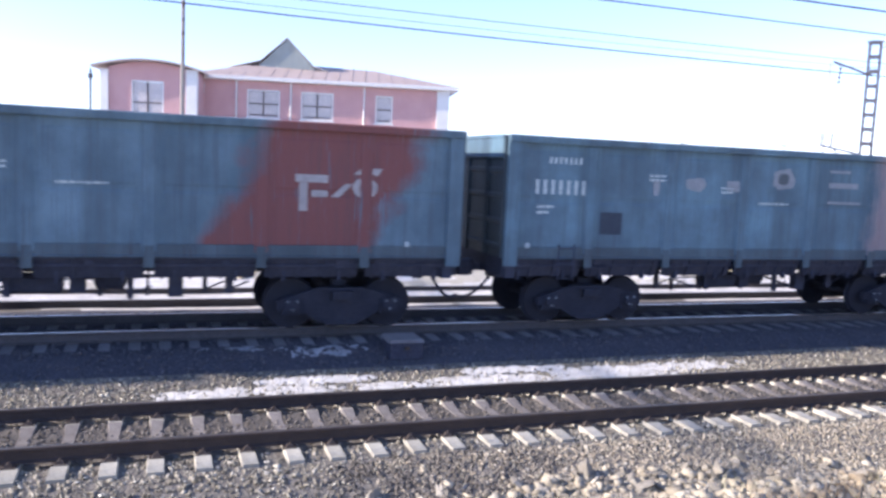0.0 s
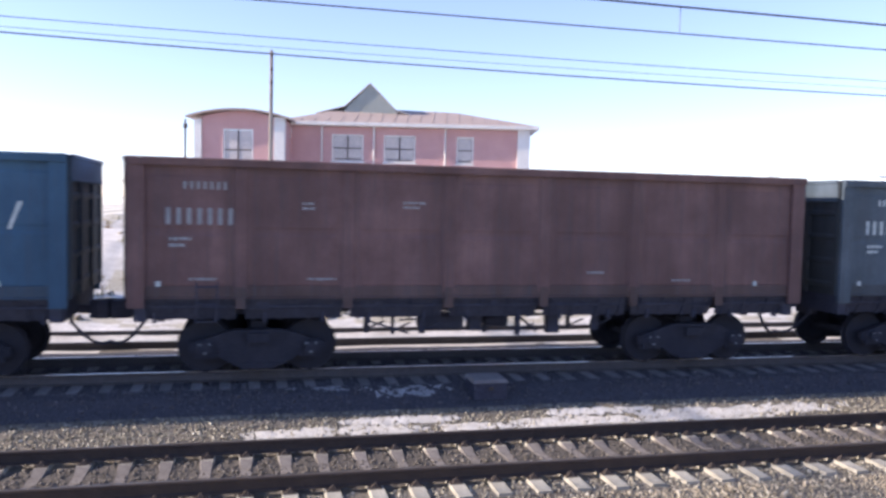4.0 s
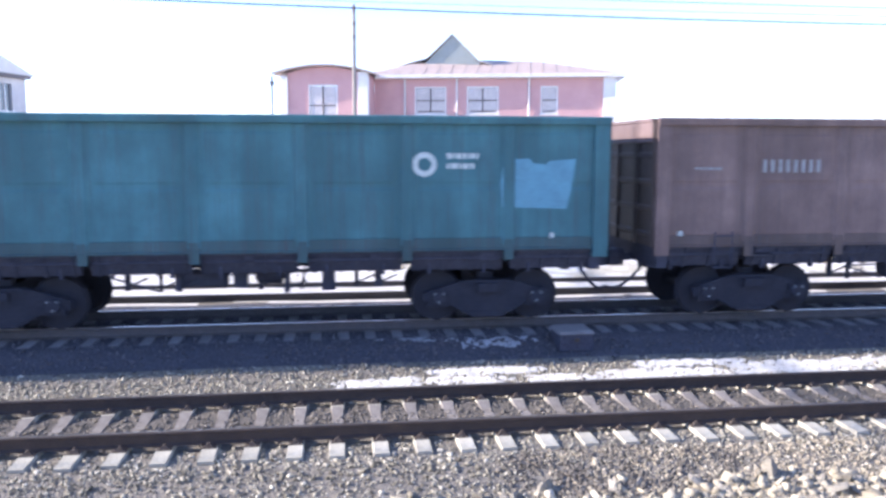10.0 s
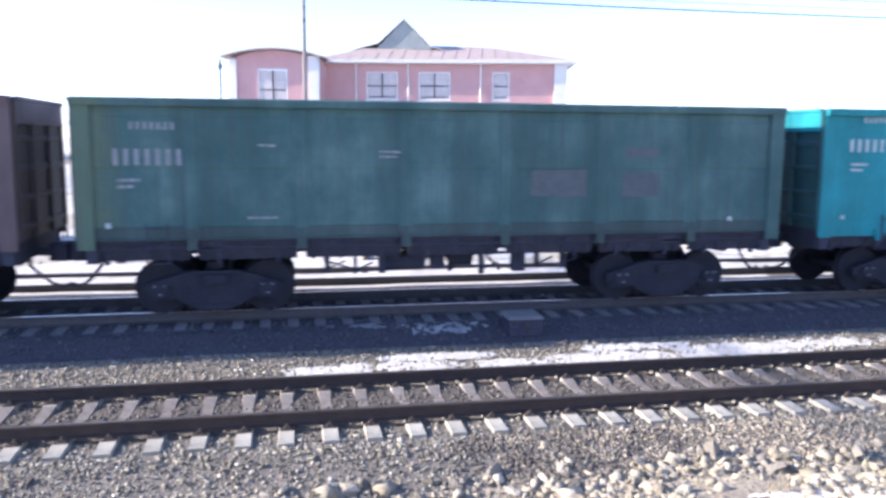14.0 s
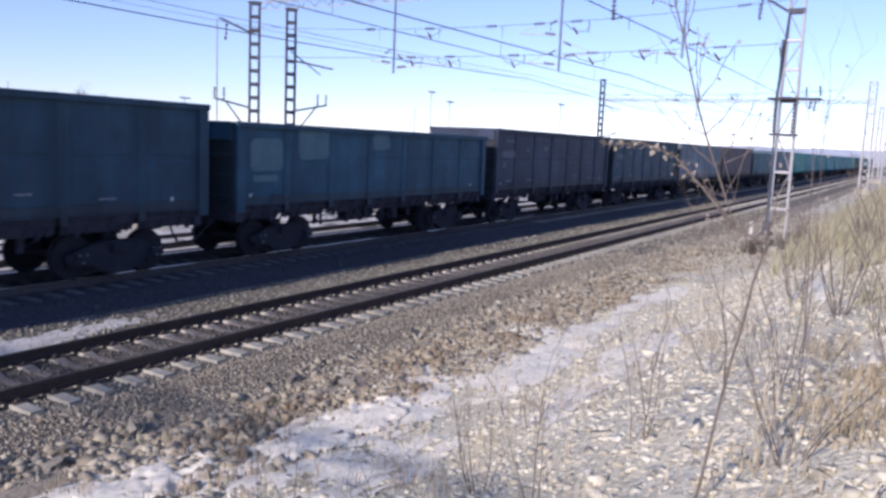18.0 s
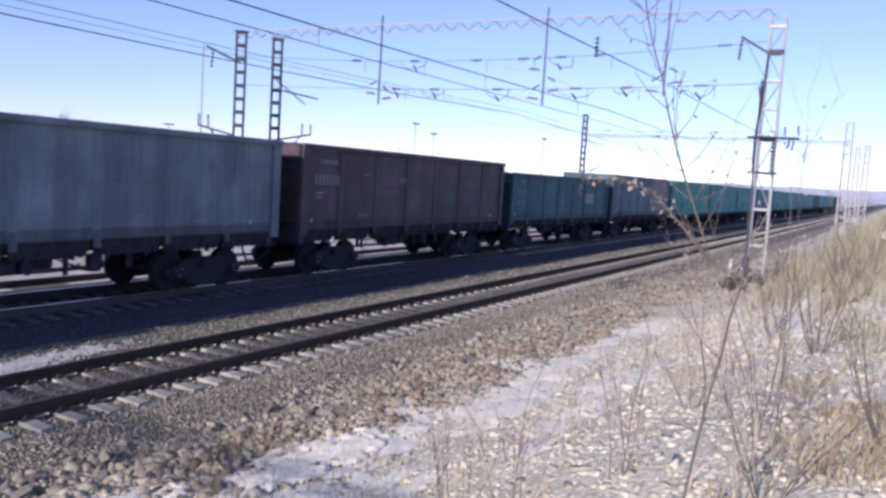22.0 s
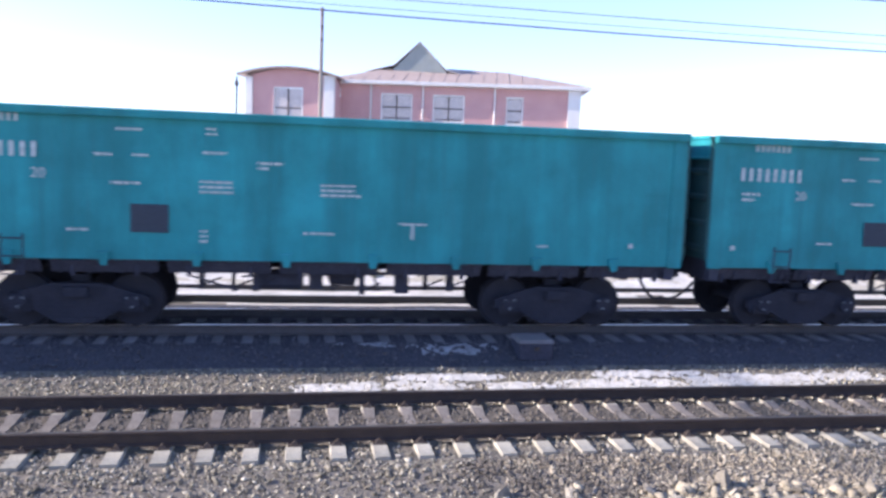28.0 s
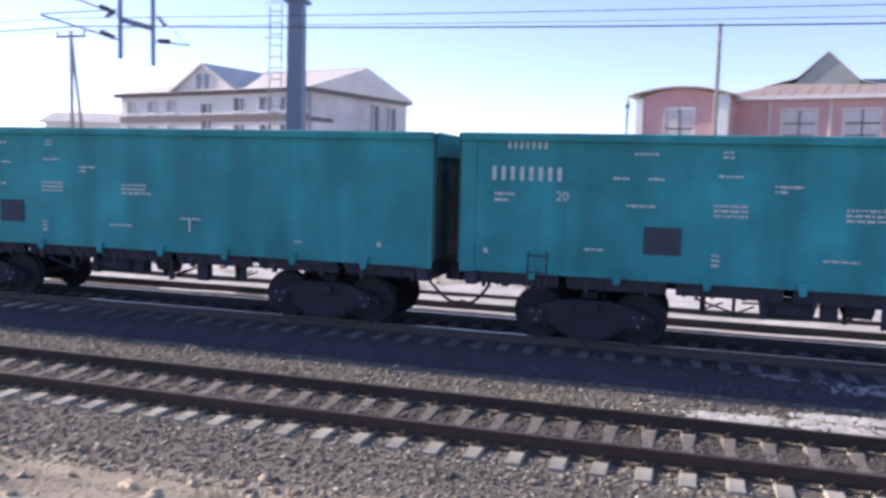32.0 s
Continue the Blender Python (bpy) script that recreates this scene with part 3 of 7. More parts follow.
def coupler_mesh(s):
    f = Form()
    a, b = sorted((s * 5.9, s * 6.6))
    f.box(a, -0.07, 0.98, b, 0.07, 1.12)
    h = [(6.6, -0.16), (6.6, 0.1), (6.75, 0.24), (6.94, 0.24), (6.97, 0.12), (6.86, 0.03), (6.96, -0.12), (6.93, -0.24), (6.74, -0.24)]
    f.prism([(s * x, y) for x, y in h], 0.90, 1.22, "z")
    a, b = sorted((s * 6.0, s * 6.14))
    f.box(a, -0.28, 0.84, b, 0.28, 1.26)
    return f.mesh("coupler", UNDER)


def hose_mesh(s):
    f = Form()
    pts = [(s * (6.35 + 0.62 * k / 9), -0.42 + 0.3 * (k / 9), 0.86 - 0.42 * math.sin(math.pi * min(k / 9 * 0.62, 1))) for k in range(10)]
    f.path(pts, 0.03, 6)
    f.rod((s * 6.35, -0.42, 0.84), (s * 6.35, -0.42, 1.1), 0.035, n=6)
    return f.mesh("brake_hose", UNDER)


def post_mesh():
    """A pressed side post: hat section, narrower below."""
    f = Form()
    f.prism([(-0.14, 0.0), (-0.085, 0.04), (0.085, 0.04), (0.14, 0.0)], 0, TOP - 0.16 - SHEET_LOW, "z")
    f.box(-0.085, 0.0, POST_LOW - SHEET_LOW, 0.085, 0.045, 0.10, 1)
    return f.mesh("side_post", [UNDER, UNDER])


def hatch_mesh(w):
    """A discharge hatch seen from the side: an inclined plate with ribs, hinge straps and a latch hook."""
    f = Form()
    f.prism([(-0.16, -0.17), (-0.13, -0.18), (0.06, 0.20), (-0.02, 0.20)], -w / 2, w / 2, "x")
    f.box(-w / 2, -0.05, 0.03, w / 2, 0.03, 0.065)
    for x in (-w * 0.42, -w * 0.15, w * 0.15, w * 0.42):
        f.prism([(-0.145, -0.19), (-0.10, -0.2), (0.085, 0.17), (0.04, 0.19)], x - 0.025, x + 0.025, "x")
    for x in (-w * 0.3, w * 0.3):
        f.box(x - 0.03, -0.16, -0.24, x + 0.03, -0.05, -0.06)
    return f.mesh("hatch_cover", UNDER)


def lower_chord_mesh(L):
    """The angle along the bottom of a side, thick with coal dirt."""
    f = Form()
    f.prism([(-0.01, SHEET_LOW - 0.10), (0.05, SHEET_LOW - 0.10), (0.05, SHEET_LOW - 0.075), (0.022, SHEET_LOW - 0.06), (0.018, SHEET_LOW + 0.12), (-0.01, SHEET_LOW + 0.135)], -L / 2 + 0.28, L / 2 - 0.28, "x")
    return f.mesh("lower_rail", UNDER)


def side_sheet_mesh(L, press=0.012, low=0.0):
    """Side wall with shallow pressed panels, bulged a little by years of loading."""
    n, step = 7, L / 7
    us = []
    for i in range(n):
        a = -L / 2 + i * step
        us += [a, a + 0.2, a + 0.25, a + step / 2, a + step - 0.25, a + step - 0.2]
    us.append(L / 2)
    zs = [SHEET_LOW - 0.06 - low, SHEET_LOW + 0.1, SHEET_LOW + 0.15, 2.0, 2.48, 2.53, 2.6, 2.65, 3.1, TOP - 0.34, TOP - 0.29, TOP - 0.1]

    def depth(u, z):
        k = (u + L / 2) % step
        inu = 0.22 < k < step - 0.22
        inz = SHEET_LOW + 0.12 < z < 2.5 or 2.63 < z < TOP - 0.32
        return -press if inu and inz else 0.0
    return Form().relief(us, zs, depth, 0.045, lambda u, z, d: (u, d, z)).mesh("side_wall", UNDER)


def top_chord_mesh(L):
    f = Form()
    f.prism([(-0.02, TOP - 0.14), (0.11, TOP - 0.14), (0.125, TOP - 0.02), (0.09, TOP), (-0.02, TOP)], -L / 2, L / 2, "x")
    return f.mesh("top_rail", UNDER)


def end_wall_mesh(L, s):
    """End wall with pressed horizontal ribs, a header and upright stiles."""
    x = s * L / 2
    ys = [-1.47, -1.36, -1.33, -0.58, -0.55, -0.45, -0.42, 0.42, 0.45, 0.55, 0.58, 1.33, 1.36, 1.47]
    zs = [SHEET_LOW - 0.1]
    for z in (SHEET_LOW + 0.05, 2.05, 2.55, 3.05):
        zs += [z, z + 0.03, z + 0.1, z + 0.13]
    zs += [TOP - 0.2, TOP - 0.17, TOP - 0.02]

    def depth(u, z):
        rib = any(q + 0.02 < z < q + 0.11 for q in (SHEET_LOW + 0.05, 2.05, 2.55, 3.05)) or z > TOP - 0.18
        stile = abs(u) > 1.35 or 0.44 < abs(u) < 0.56
        return 0.05 if stile else (0.03 if rib else 0.0)
    return Form().relief(ys, zs, depth, -0.05, lambda u, z, d: (x + s * d, u, z)).mesh("end_wall", UNDER)


def end_sun_band_mesh(L, s):
    """A band added along the top of an end wall as its sunlit strip, lipped above and below."""
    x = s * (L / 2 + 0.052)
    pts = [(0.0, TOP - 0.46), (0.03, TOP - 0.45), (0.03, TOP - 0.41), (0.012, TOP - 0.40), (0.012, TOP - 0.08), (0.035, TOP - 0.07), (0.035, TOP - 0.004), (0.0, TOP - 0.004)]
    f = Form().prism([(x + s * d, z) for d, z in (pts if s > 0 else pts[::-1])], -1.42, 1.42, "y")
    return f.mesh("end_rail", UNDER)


def corner_plate_mesh(L, s):
    """Broad corner stile with the low step plate that these wagons carry."""
    f = Form()
    x = s * L / 2
    a, b = sorted((x, x - s * 0.28))
    f.box(a, 0.0, 1.25, b, 0.02 if L > 13 else 0.07, TOP - 0.14)
    return f.mesh("corner_post", UNDER)


def frame_meshes(L):
    """The underframe's members: name, mesh, places along the wagon."""
    sill = Form().prism([(-0.32, 1.0), (0.32, 1.0), (0.32, 1.04), (0.2, 1.04), (0.2, 1.3), (0.32, 1.34), (-0.32, 1.34), (-0.2, 1.3), (-0.2, 1.04), (-0.32, 1.04)], -L / 2 + 0.3, L / 2 - 0.3, "x")
    bol = Form().prism([(-1.4, 1.2), (-0.5, 1.03), (0.5, 1.03), (1.4, 1.2), (1.4, 1.35), (-1.4, 1.35)], -0.18, 0.18, "x")
    cross = Form().prism([(-1.4, 1.24), (-0.4, 1.12), (0.4, 1.12), (1.4, 1.24), (1.4, 1.355), (-1.4, 1.355)], -0.07, 0.07, "x")
    end = Form().box(-0.1, -1.4, 1.0, 0.1, 1.4, 1.4)
    return [("centre_sill", sill.mesh("centre_sill", UNDER), (0.0,)), ("body_bolster", bol.mesh("body_bolster", UNDER), (-4.325, 4.325)),
            ("cross_member", cross.mesh("cross_member", UNDER), (-2.2, 0.0, 2.2)), ("end_sill", end.mesh("end_sill", UNDER), (-L / 2 + 0.2, L / 2 - 0.2))]


def brake_mesh():
    f = Form()
    f.lathe([(-0.5, 0.05), (-0.45, 0.16), (0.0, 0.18), (0.05, 0.05)], "x", 12, (0.5, -0.5, 0.88))
    f.lathe([(-0.45, 0.1), (-0.4, 0.19), (0.4, 0.19), (0.45, 0.1)], "x", 12, (-0.9, -0.75, 0.86))
    f.rod((-2.7, -0.2, 0.94), (2.7, -0.2, 0.9), 0.02)
    f.rod((-1.6, -0.25, 0.82), (1.4, -0.6, 0.95), 0.02)
    for x, y, z0, w in ((-2.3, -0.5, 0.62, 0.05), (-1.75, -0.3, 0.55, 0.03), (-1.3, -0.95, 0.66, 0.06), (0.1, -0.4, 0.58, 0.04), (0.62, -0.9, 0.6, 0.05), (1.9, -0.35, 0.6, 0.04), (2.3, -0.8, 0.66, 0.07)):
        f.box(x - w, y - 0.03, z0, x + w, y + 0.03, 1.05)
        f.rod((x - w, y, z0 + 0.05), (x + 0.35, y, z0 + 0.22), 0.018, n=4)
    f.rod((0.9, -1.2, 0.72), (0.9, 0.6, 0.95), 0.025)
    f.box(1.25, -0.9, 0.62, 1.5, -0.7, 1.0)
    f.box(-0.35, -0.9, 0.70, -0.1, -0.62, 1.0)
    f.rod((-2.4, -1.15, 0.95), (-1.6, -1.15, 0.7), 0.02)
    return f.mesh("brake_gear", UNDER)


def ladder_mesh(x):
    f = Form()
    for d in (-0.17, 0.17):
        f.rod((x + d, -HALF - 0.06, 1.0), (x + d, -HALF - 0.06, 1.7), 0.016, n=5)
    for z in (1.02, 1.32, 1.62):
        f.rod((x - 0.17, -HALF - 0.06, z), (x + 0.17, -HALF - 0.06, z), 0.014, n=5)
    return f.mesh("step_ladder", UNDER)


def axle_cap_mesh(s):
    """The axle box cover with its bolts in pale grey."""
    f = Form()
    f.lathe([(s * 1.222, 0.13), (s * 1.232, 0.125), (s * 1.236, 0.05)], "y", 12, (0, 0, 0))
    for a, b in ((-0.085, 0.085), (0.085, 0.085), (0.0, -0.07)):
        f.rod((a, s * 1.23, b), (a, s * 1.25, b), 0.02, n=6, mi=1)
    return f.mesh("axle_cap", [GEAR, CHALK])


MAC = {s: axle_cap_mesh(s) for s in (-1, 1)}
MW, MS, MB = wheelset_mesh(), spring_mesh(), bolster_mesh()
MSF = {s: side_frame_mesh(s) for s in (-1, 1)}
MC = {s: coupler_mesh(s) for s in (-1, 1)}
MH = {s: hose_mesh(s) for s in (-1, 1)}
MBR, MLAD = brake_mesh(), ladder_mesh(-5.2)
WAGON = {}
for kind, L, TOP in (("ribbed", 13.0, 3.81), ("low", 13.0, 3.47), ("plain", 13.37, 3.81)):
    WAGON[kind] = dict(L=L, side=side_sheet_mesh(L, *((0.003, 0.17) if kind == "plain" else (0.012,))), lower=lower_chord_mesh(L), chord=top_chord_mesh(L), frame=frame_meshes(L), hatch=hatch_mesh(L / 7 - 0.16), post=post_mesh(), drop=3.81 - TOP,
                       ends={s: end_wall_mesh(L, s) for s in (-1, 1)}, rails={s: end_sun_band_mesh(L, s) for s in (-1, 1)}, corner={s: corner_plate_mesh(L, s) for s in (-1, 1)})

PITCH, FIRST = 13.92, 12.28


def train_shift(t):
    """How far the train has run to -x after t seconds; its pace sways a little and slows at the end."""
    sway = np.interp(t, range(33), [-0.52, -0.32, -0.16, 0.0, 0.04, 0.07, -0.01, 0.2, 0.06, 0.08, 0.19, 0.61, 0.54, 0.18, 0.16, 0.14, 0.22, 0.3, -0.15, 0.06, -0.06, -0.1, 0.02, 0.03, -0.12, -0.15, -0.26, -0.13, -0.1, -0.01, 0.03, 0.12, 0.0])
    return 12.3 * t + 0.02 * t * t - 0.011 * max(0.0, t - 26) ** 2 + float(sway)


def wagon_x(k, kind):
    return FIRST + PITCH * k + (0.205 if kind == "plain" else 0.02)




def bars(f, x, z, n, w, h, gap, depth=0.004):
    """A row of n short upright bars: writing too small or too private to spell out."""
    for i in range(n):
        a = x + i * (w + gap)
        f.box(a, -depth, z, a + w, 0.0, z + h)
    return f


def lines(f, x, z, widths, h, gap):
    """Lines of short dashes, like rows of tiny lettering."""
    rng = random.Random(int(x * 100) + len(widths))
    for i, w in enumerate(widths):
        a, zz = x, z - i * (h + gap)
        while a < x + w:
            d = min(rng.choice((0.04, 0.05, 0.09, 0.13)), x + w - a)
            f.box(a, -0.004, zz + rng.choice((0, 0, 0.008)), a + d, 0.0, zz + h)
            a += d + 0.022
    return f


def disc(f, x, z, r, r0=0.0, n=16, sx=1.0):
    for i in range(n):
        a, b = 2 * math.pi * i / n, 2 * math.pi * (i + 1) / n
        q = [(x + sx * math.cos(a) * r0, z + math.sin(a) * r0), (x + sx * math.cos(a) * r, z + math.sin(a) * r), (x + sx * math.cos(b) * r, z + math.sin(b) * r), (x + sx * math.cos(b) * r0, z + math.sin(b) * r0)]
        f.prism(q, -0.004, 0.0, "y")
    return f


def slab(f, pts):
    f.prism(pts, -0.004, 0.0, "y")
    return f


def stencil(parent, form, mat, y, label=""):
    ob = part("stencil_marking", form, mat, parent, label)
    ob.location = (0, y, 0)
    return ob


def owner_name(f, x, z, h):
    """Three white shapes: a flat ring, an upright bar and a leaning bar."""
    disc(f, x + h * 0.45, z + h * 0.5, h * 0.38, h * 0.25, 14, 1.15)
    f.box(x + h * 1.12, -0.004, z, x + h * 1.27, 0, z + h)
    slab(f, [(x + h * 1.72, z), (x + h * 1.87, z), (x + h * 2.25, z + h), (x + h * 2.08, z + h)])
    return f


def railway_logo(f, x, z, h):
    """Broad flat strokes: a bar over a stem, a low slanting link and a ring under a slanting bar."""
    f.box(x, -0.004, z + h * 0.74, x + h * 1.1, 0, z + h)
    f.box(x + h * 0.14, -0.004, z - h * 0.22, x + h * 0.42, 0, z + h * 0.73)
    f.box(x + h * 0.55, -0.004, z + h * 0.26, x + h * 1.1, 0, z + h * 0.48)
    slab(f, [(x + h * 1.2, z + h * 0.26), (x + h * 1.5, z + h * 0.26), (x + h * 1.95, z + h * 0.72), (x + h * 1.7, z + h * 0.72)])
    disc(f, x + h * 2.4, z + h * 0.6, h * 0.36, h * 0.17, 14, 1.25)
    slab(f, [(x + h * 2.0, z + h * 1.05), (x + h * 2.85, z + h * 1.05), (x + h * 3.0, z + h * 1.28), (x + h * 2.25, z + h * 1.28)])
    return f


def text_mesh(word, size, mat):
    cu = bpy.data.curves.new("stencil_text", "FONT")
    cu.body, cu.size, cu.extrude = word, size, 0.002
    tmp = bpy.data.objects.new("stencil_text", cu)
    me = bpy.data.meshes.new_from_object(tmp)
    me.materials.clear()
    me.materials.append(mat)
    bpy.data.objects.remove(tmp)
    return me


CODE_MESH = text_mesh("20", 0.24, WHITE)


def build_wagon(k, kind, colour, faded, label, grime, livery, marks):
    d = WAGON[kind]
    L = d["L"]
    w = thing("open_goods_wagon", label, "wagon", pose(wagon_x(k, kind), TRAIN_Y, TRAIN_RAIL), "wagons of the passing train")
    mat = wagon_paint("wagon_paint", colour, faded, grime, livery, w)
    # end walls in a darkened body colour: the gap's shade is painted in
    shaded_end = wagon_paint("shaded_end_paint", tuple(v * 0.28 + 0.012 for v in colour), tuple(v * 0.28 + 0.016 for v in faded), 0.5, None, w)
    dirty = wagon_paint("dirty_sill_paint", tuple(v * 0.5 + 0.013 for v in colour), tuple(v * 0.5 + 0.015 for v in faded), 0.9, None, w) if kind != "plain" else None
    for nm, me, xs in d["frame"]:
        for x in xs:
            piece(nm, me, w, x)
    f = Form().box(-L / 2 + 0.06, -1.42, 1.36, L / 2 - 0.06, 1.42, 1.42)
    if "floor" not in d:
        d["floor"] = f.mesh("floor_plate", UNDER)
    part("floor_plate", d["floor"], None, w)
    for s in (-1, 1):
        # the side walls face outward; the far one is turned about
        for nm, me in (("side_wall", d["side"]), ("top_rail", d["chord"])):
            o = piece(nm, me, w, 0, s * (HALF - 0.1 - (0 if nm == "side_wall" else 0.0)), 0, mat)
            if nm == "side_wall":
                o.rotation_euler = (0, 0, 0 if s < 0 else math.pi)
            else:
                o.rotation_euler = (0, 0, math.pi if s < 0 else 0)
        piece("end_wall", d["ends"][s], w, 0, 0, 0, shaded_end)
        # the undarkened band above stands for the strip the sun reaches
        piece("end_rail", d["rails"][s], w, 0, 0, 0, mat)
        piece("coupler", MC[s], w)
        piece("brake_hose", MH[s], w)
        for e in (-1, 1):
            # a quarter turn keeps each stile on its own corner
            o = piece("corner_post", d["corner"][e if s > 0 else -e], w, 0, s * (HALF - 0.1), 0, mat)
            o.rotation_euler = (0, 0, 0 if s > 0 else math.pi)
        n = 8 if kind == "plain" else 6
        if kind != "plain":
            for i in range(n):
                o = piece("side_post", d["post"], w, -L / 2 + (i + 1) * L / 7, s * (HALF - 0.1), SHEET_LOW)
                o.rotation_euler = (0, 0, 0 if s > 0 else math.pi)
                o.material_slots[0].link = "OBJECT"
                o.material_slots[0].material = mat
                o.material_slots[1].link = "OBJECT"
                o.material_slots[1].material = dirty
            o = piece("lower_rail", d["lower"], w, 0, s * (HALF - 0.1), 0, dirty)
            o.rotation_euler = (0, 0, 0 if s > 0 else math.pi)
        else:
            for i in range(n):
                o = piece("side_stub", STUB, w, -L / 2 + (i + 0.9) * L / 8.8, s * (HALF - 0.1), SHEET_LOW, mat)
                o.rotation_euler = (0, 0, 0 if s > 0 else math.pi)
        for i in range(7):
            o = piece("hatch_cover", d["hatch"], w, -L / 2 + (i + 0.5) * L / 7, s * (HALF - 0.2), POST_LOW - 0.02)
            o.rotation_euler = (0, 0, 0 if s > 0 else math.pi)
    for x in (-L / 2 + 0.5, L / 2 - 1.05):
        piece("corner_plate", TAG, w, x, -HALF + 0.08, 1.66)
    piece("brake_gear", MBR, w)
    piece("step_ladder", MLAD, w)
    wheels = []
    for bx in (-4.325, 4.325):
        b = piece("bogie", MB, w, bx)
        for s in (-1, 1):
            piece("side_frame", MSF[s], b)
            for ax in (-0.925, 0.925):
                piece("axle_cap", MAC[s], b, ax, 0, 0.475)
            for dx in (-0.2, 0.0, 0.2):
                piece("spring", MS, b, dx, s * 1.06, 0)
        for ax in (-0.925, 0.925):
            wheels.append((ax, piece("wheelset", MW, b, ax, 0, 0.475)))
    fy = -(HALF - 0.1) - 0.0185
    for form, m, lab in marks(L):
        ob = stencil(w, form, m, fy, lab)
        ob.location.z = -0.6 * d["drop"]
        if len(form.v) > 60:
            tagged(ob, kind="stuff")
    if kind == "plain":
        o = piece("stencil_marking", CODE_MESH, w, -L / 2 + 1.75, fy - 0.002, 2.62)
        o.rotation_euler = (math.pi / 2, 0, 0)
    return w, wheels


def stub_mesh():
    f = Form()
    f.prism([(-0.1, -0.10), (-0.05, -0.33), (0.05, -0.33), (0.1, -0.10)], 0.0, 0.055, "y")
    return f.mesh("side_stub", UNDER)


STUB = stub_mesh()
TAG = Form().box(-0.045, -0.02, -0.045, 0.045, 0.0, 0.045, top=(0.008, 0.004)).mesh("corner_plate", WHITE)


# what is painted on the sides, by its distance along the wagon from its middle and up from the rail
def m_number(L, f, z=2.68, big=0.28, x=0.62):
    bars(f, -L / 2 + x, z, 8, 0.075, big, 0.095)
    bars(f, -L / 2 + x + 0.28, z + big + 0.32, 7, 0.05, 0.13, 0.06)
    lines(f, -L / 2 + x + 0.05, z - 0.28, [0.38, 0.26], 0.06, 0.05)
    return f


def small_marks(L, f, spots):
    for x, z, ws in spots:
        lines(f, -L / 2 + x, z, ws, 0.045, 0.04)
    return f


def marks_green(L):
    f = m_number(L, Form(), 2.96, 0.25, 0.58)
    small_marks(L, f, [(3.1, 3.45, [0.4]), (2.75, 3.02, [0.28]), (3.35, 3.02, [0.26]), (3.0, 2.55, [0.5]), (2.3, 1.75, [0.35]), (4.55, 3.5, [0.18, 0.18]), (4.5, 3.1, [0.4]),
                       (4.45, 2.6, [0.56, 0.56, 0.56]), (5.4, 2.95, [0.45, 0.2]), (6.5, 2.6, [0.6, 0.6, 0.72]), (6.2, 1.75, [0.55]), (4.45, 1.75, [0.14, 0.14, 0.14]), (7.9, 1.95, [0.5]), (10.5, 1.6, [0.2])])
    f.box(-L / 2 + 8.12, -0.004, 1.7, -L / 2 + 8.17, 0, 1.95)
    g = Form().box(-L / 2 + 3.32, -0.008, 1.74, -L / 2 + 3.94, 0, 2.22)
    return [(f, WHITE, "white stencilled wagon data"), (g, PLATE, "dark square board")]


def marks_owner(L, red=None, board=True):
    f = m_number(L, Form())
    o = owner_name(Form(), L / 2 - 1.68, 2.56, 0.45)
    small_marks(L, f, [(3.2, 3.3, [0.7]), (3.1, 2.85, [0.25]), (3.7, 2.85, [0.25]), (3.4, 2.5, [0.35]), (4.9, 3.3, [0.18, 0.18, 0.18]), (4.8, 2.85, [0.45, 0.45]), (5.7, 2.85, [0.45]), (6.7, 2.65, [0.85, 0.8, 0.75, 0.5]), (7.1, 1.75, [0.5]), (10.2, 1.7, [0.3])])
    r = Form()
    for i, (a, b) in enumerate(((0.0, 1.0), (0.12, 1.12), (0.25, 1.2))):
        slab(r, [(L / 2 - 3.2 + a, 2.55 + i * 0.16), (L / 2 - 3.2 + b, 2.55 + i * 0.16), (L / 2 - 3.1 + b, 2.67 + i * 0.16), (L / 2 - 3.1 + a, 2.67 + i * 0.16)])
    g = Form().box(-L / 2 + 2.75, -0.006, 1.72, -L / 2 + 3.4, 0, 2.2)
    return [(f, WHITE, "white stencilled wagon data"), (o, WHITE, "three broad white owner shapes"), (r, red or LOGO_RED, "faded red striped emblem")] + ([(g, PLATE, "dark square board")] if board else [])


def marks_logo(L):
    f = m_number(L, Form())
    o = railway_logo(Form(), L / 2 - 3.15, 2.36, 0.53)
    small_marks(L, f, [(3.2, 3.1, [0.5, 0.4]), (5.0, 2.9, [0.3, 0.3]), (6.0, 2.6, [0.8])])
    g = Form().box(-L / 2 + 2.1, -0.006, 1.9, -L / 2 + 2.6, 0, 2.35)
    return [(f, WHITE, "white stencilled wagon data"), (o, WORN, "worn grey-white emblem strokes"), (g, PLATE, "dark square board")]


def smudge(x0, x1, z0, z1, seed):
    """A chalky patch with an uneven outline."""
    rng = random.Random(seed)
    cx, cz, a, b = (x0 + x1) / 2, (z0 + z1) / 2, (x1 - x0) / 2, (z1 - z0) / 2
    pts = []
    for i in range(14):
        t = 2 * math.pi * i / 14
        c, d = math.cos(t), math.sin(t)
        k = rng.uniform(0.82, 1.08)
        pts.append((cx + a * k * math.copysign(abs(c) ** 0.5, c), cz + b * k * math.copysign(abs(d) ** 0.5, d)))
    return slab(Form(), pts)


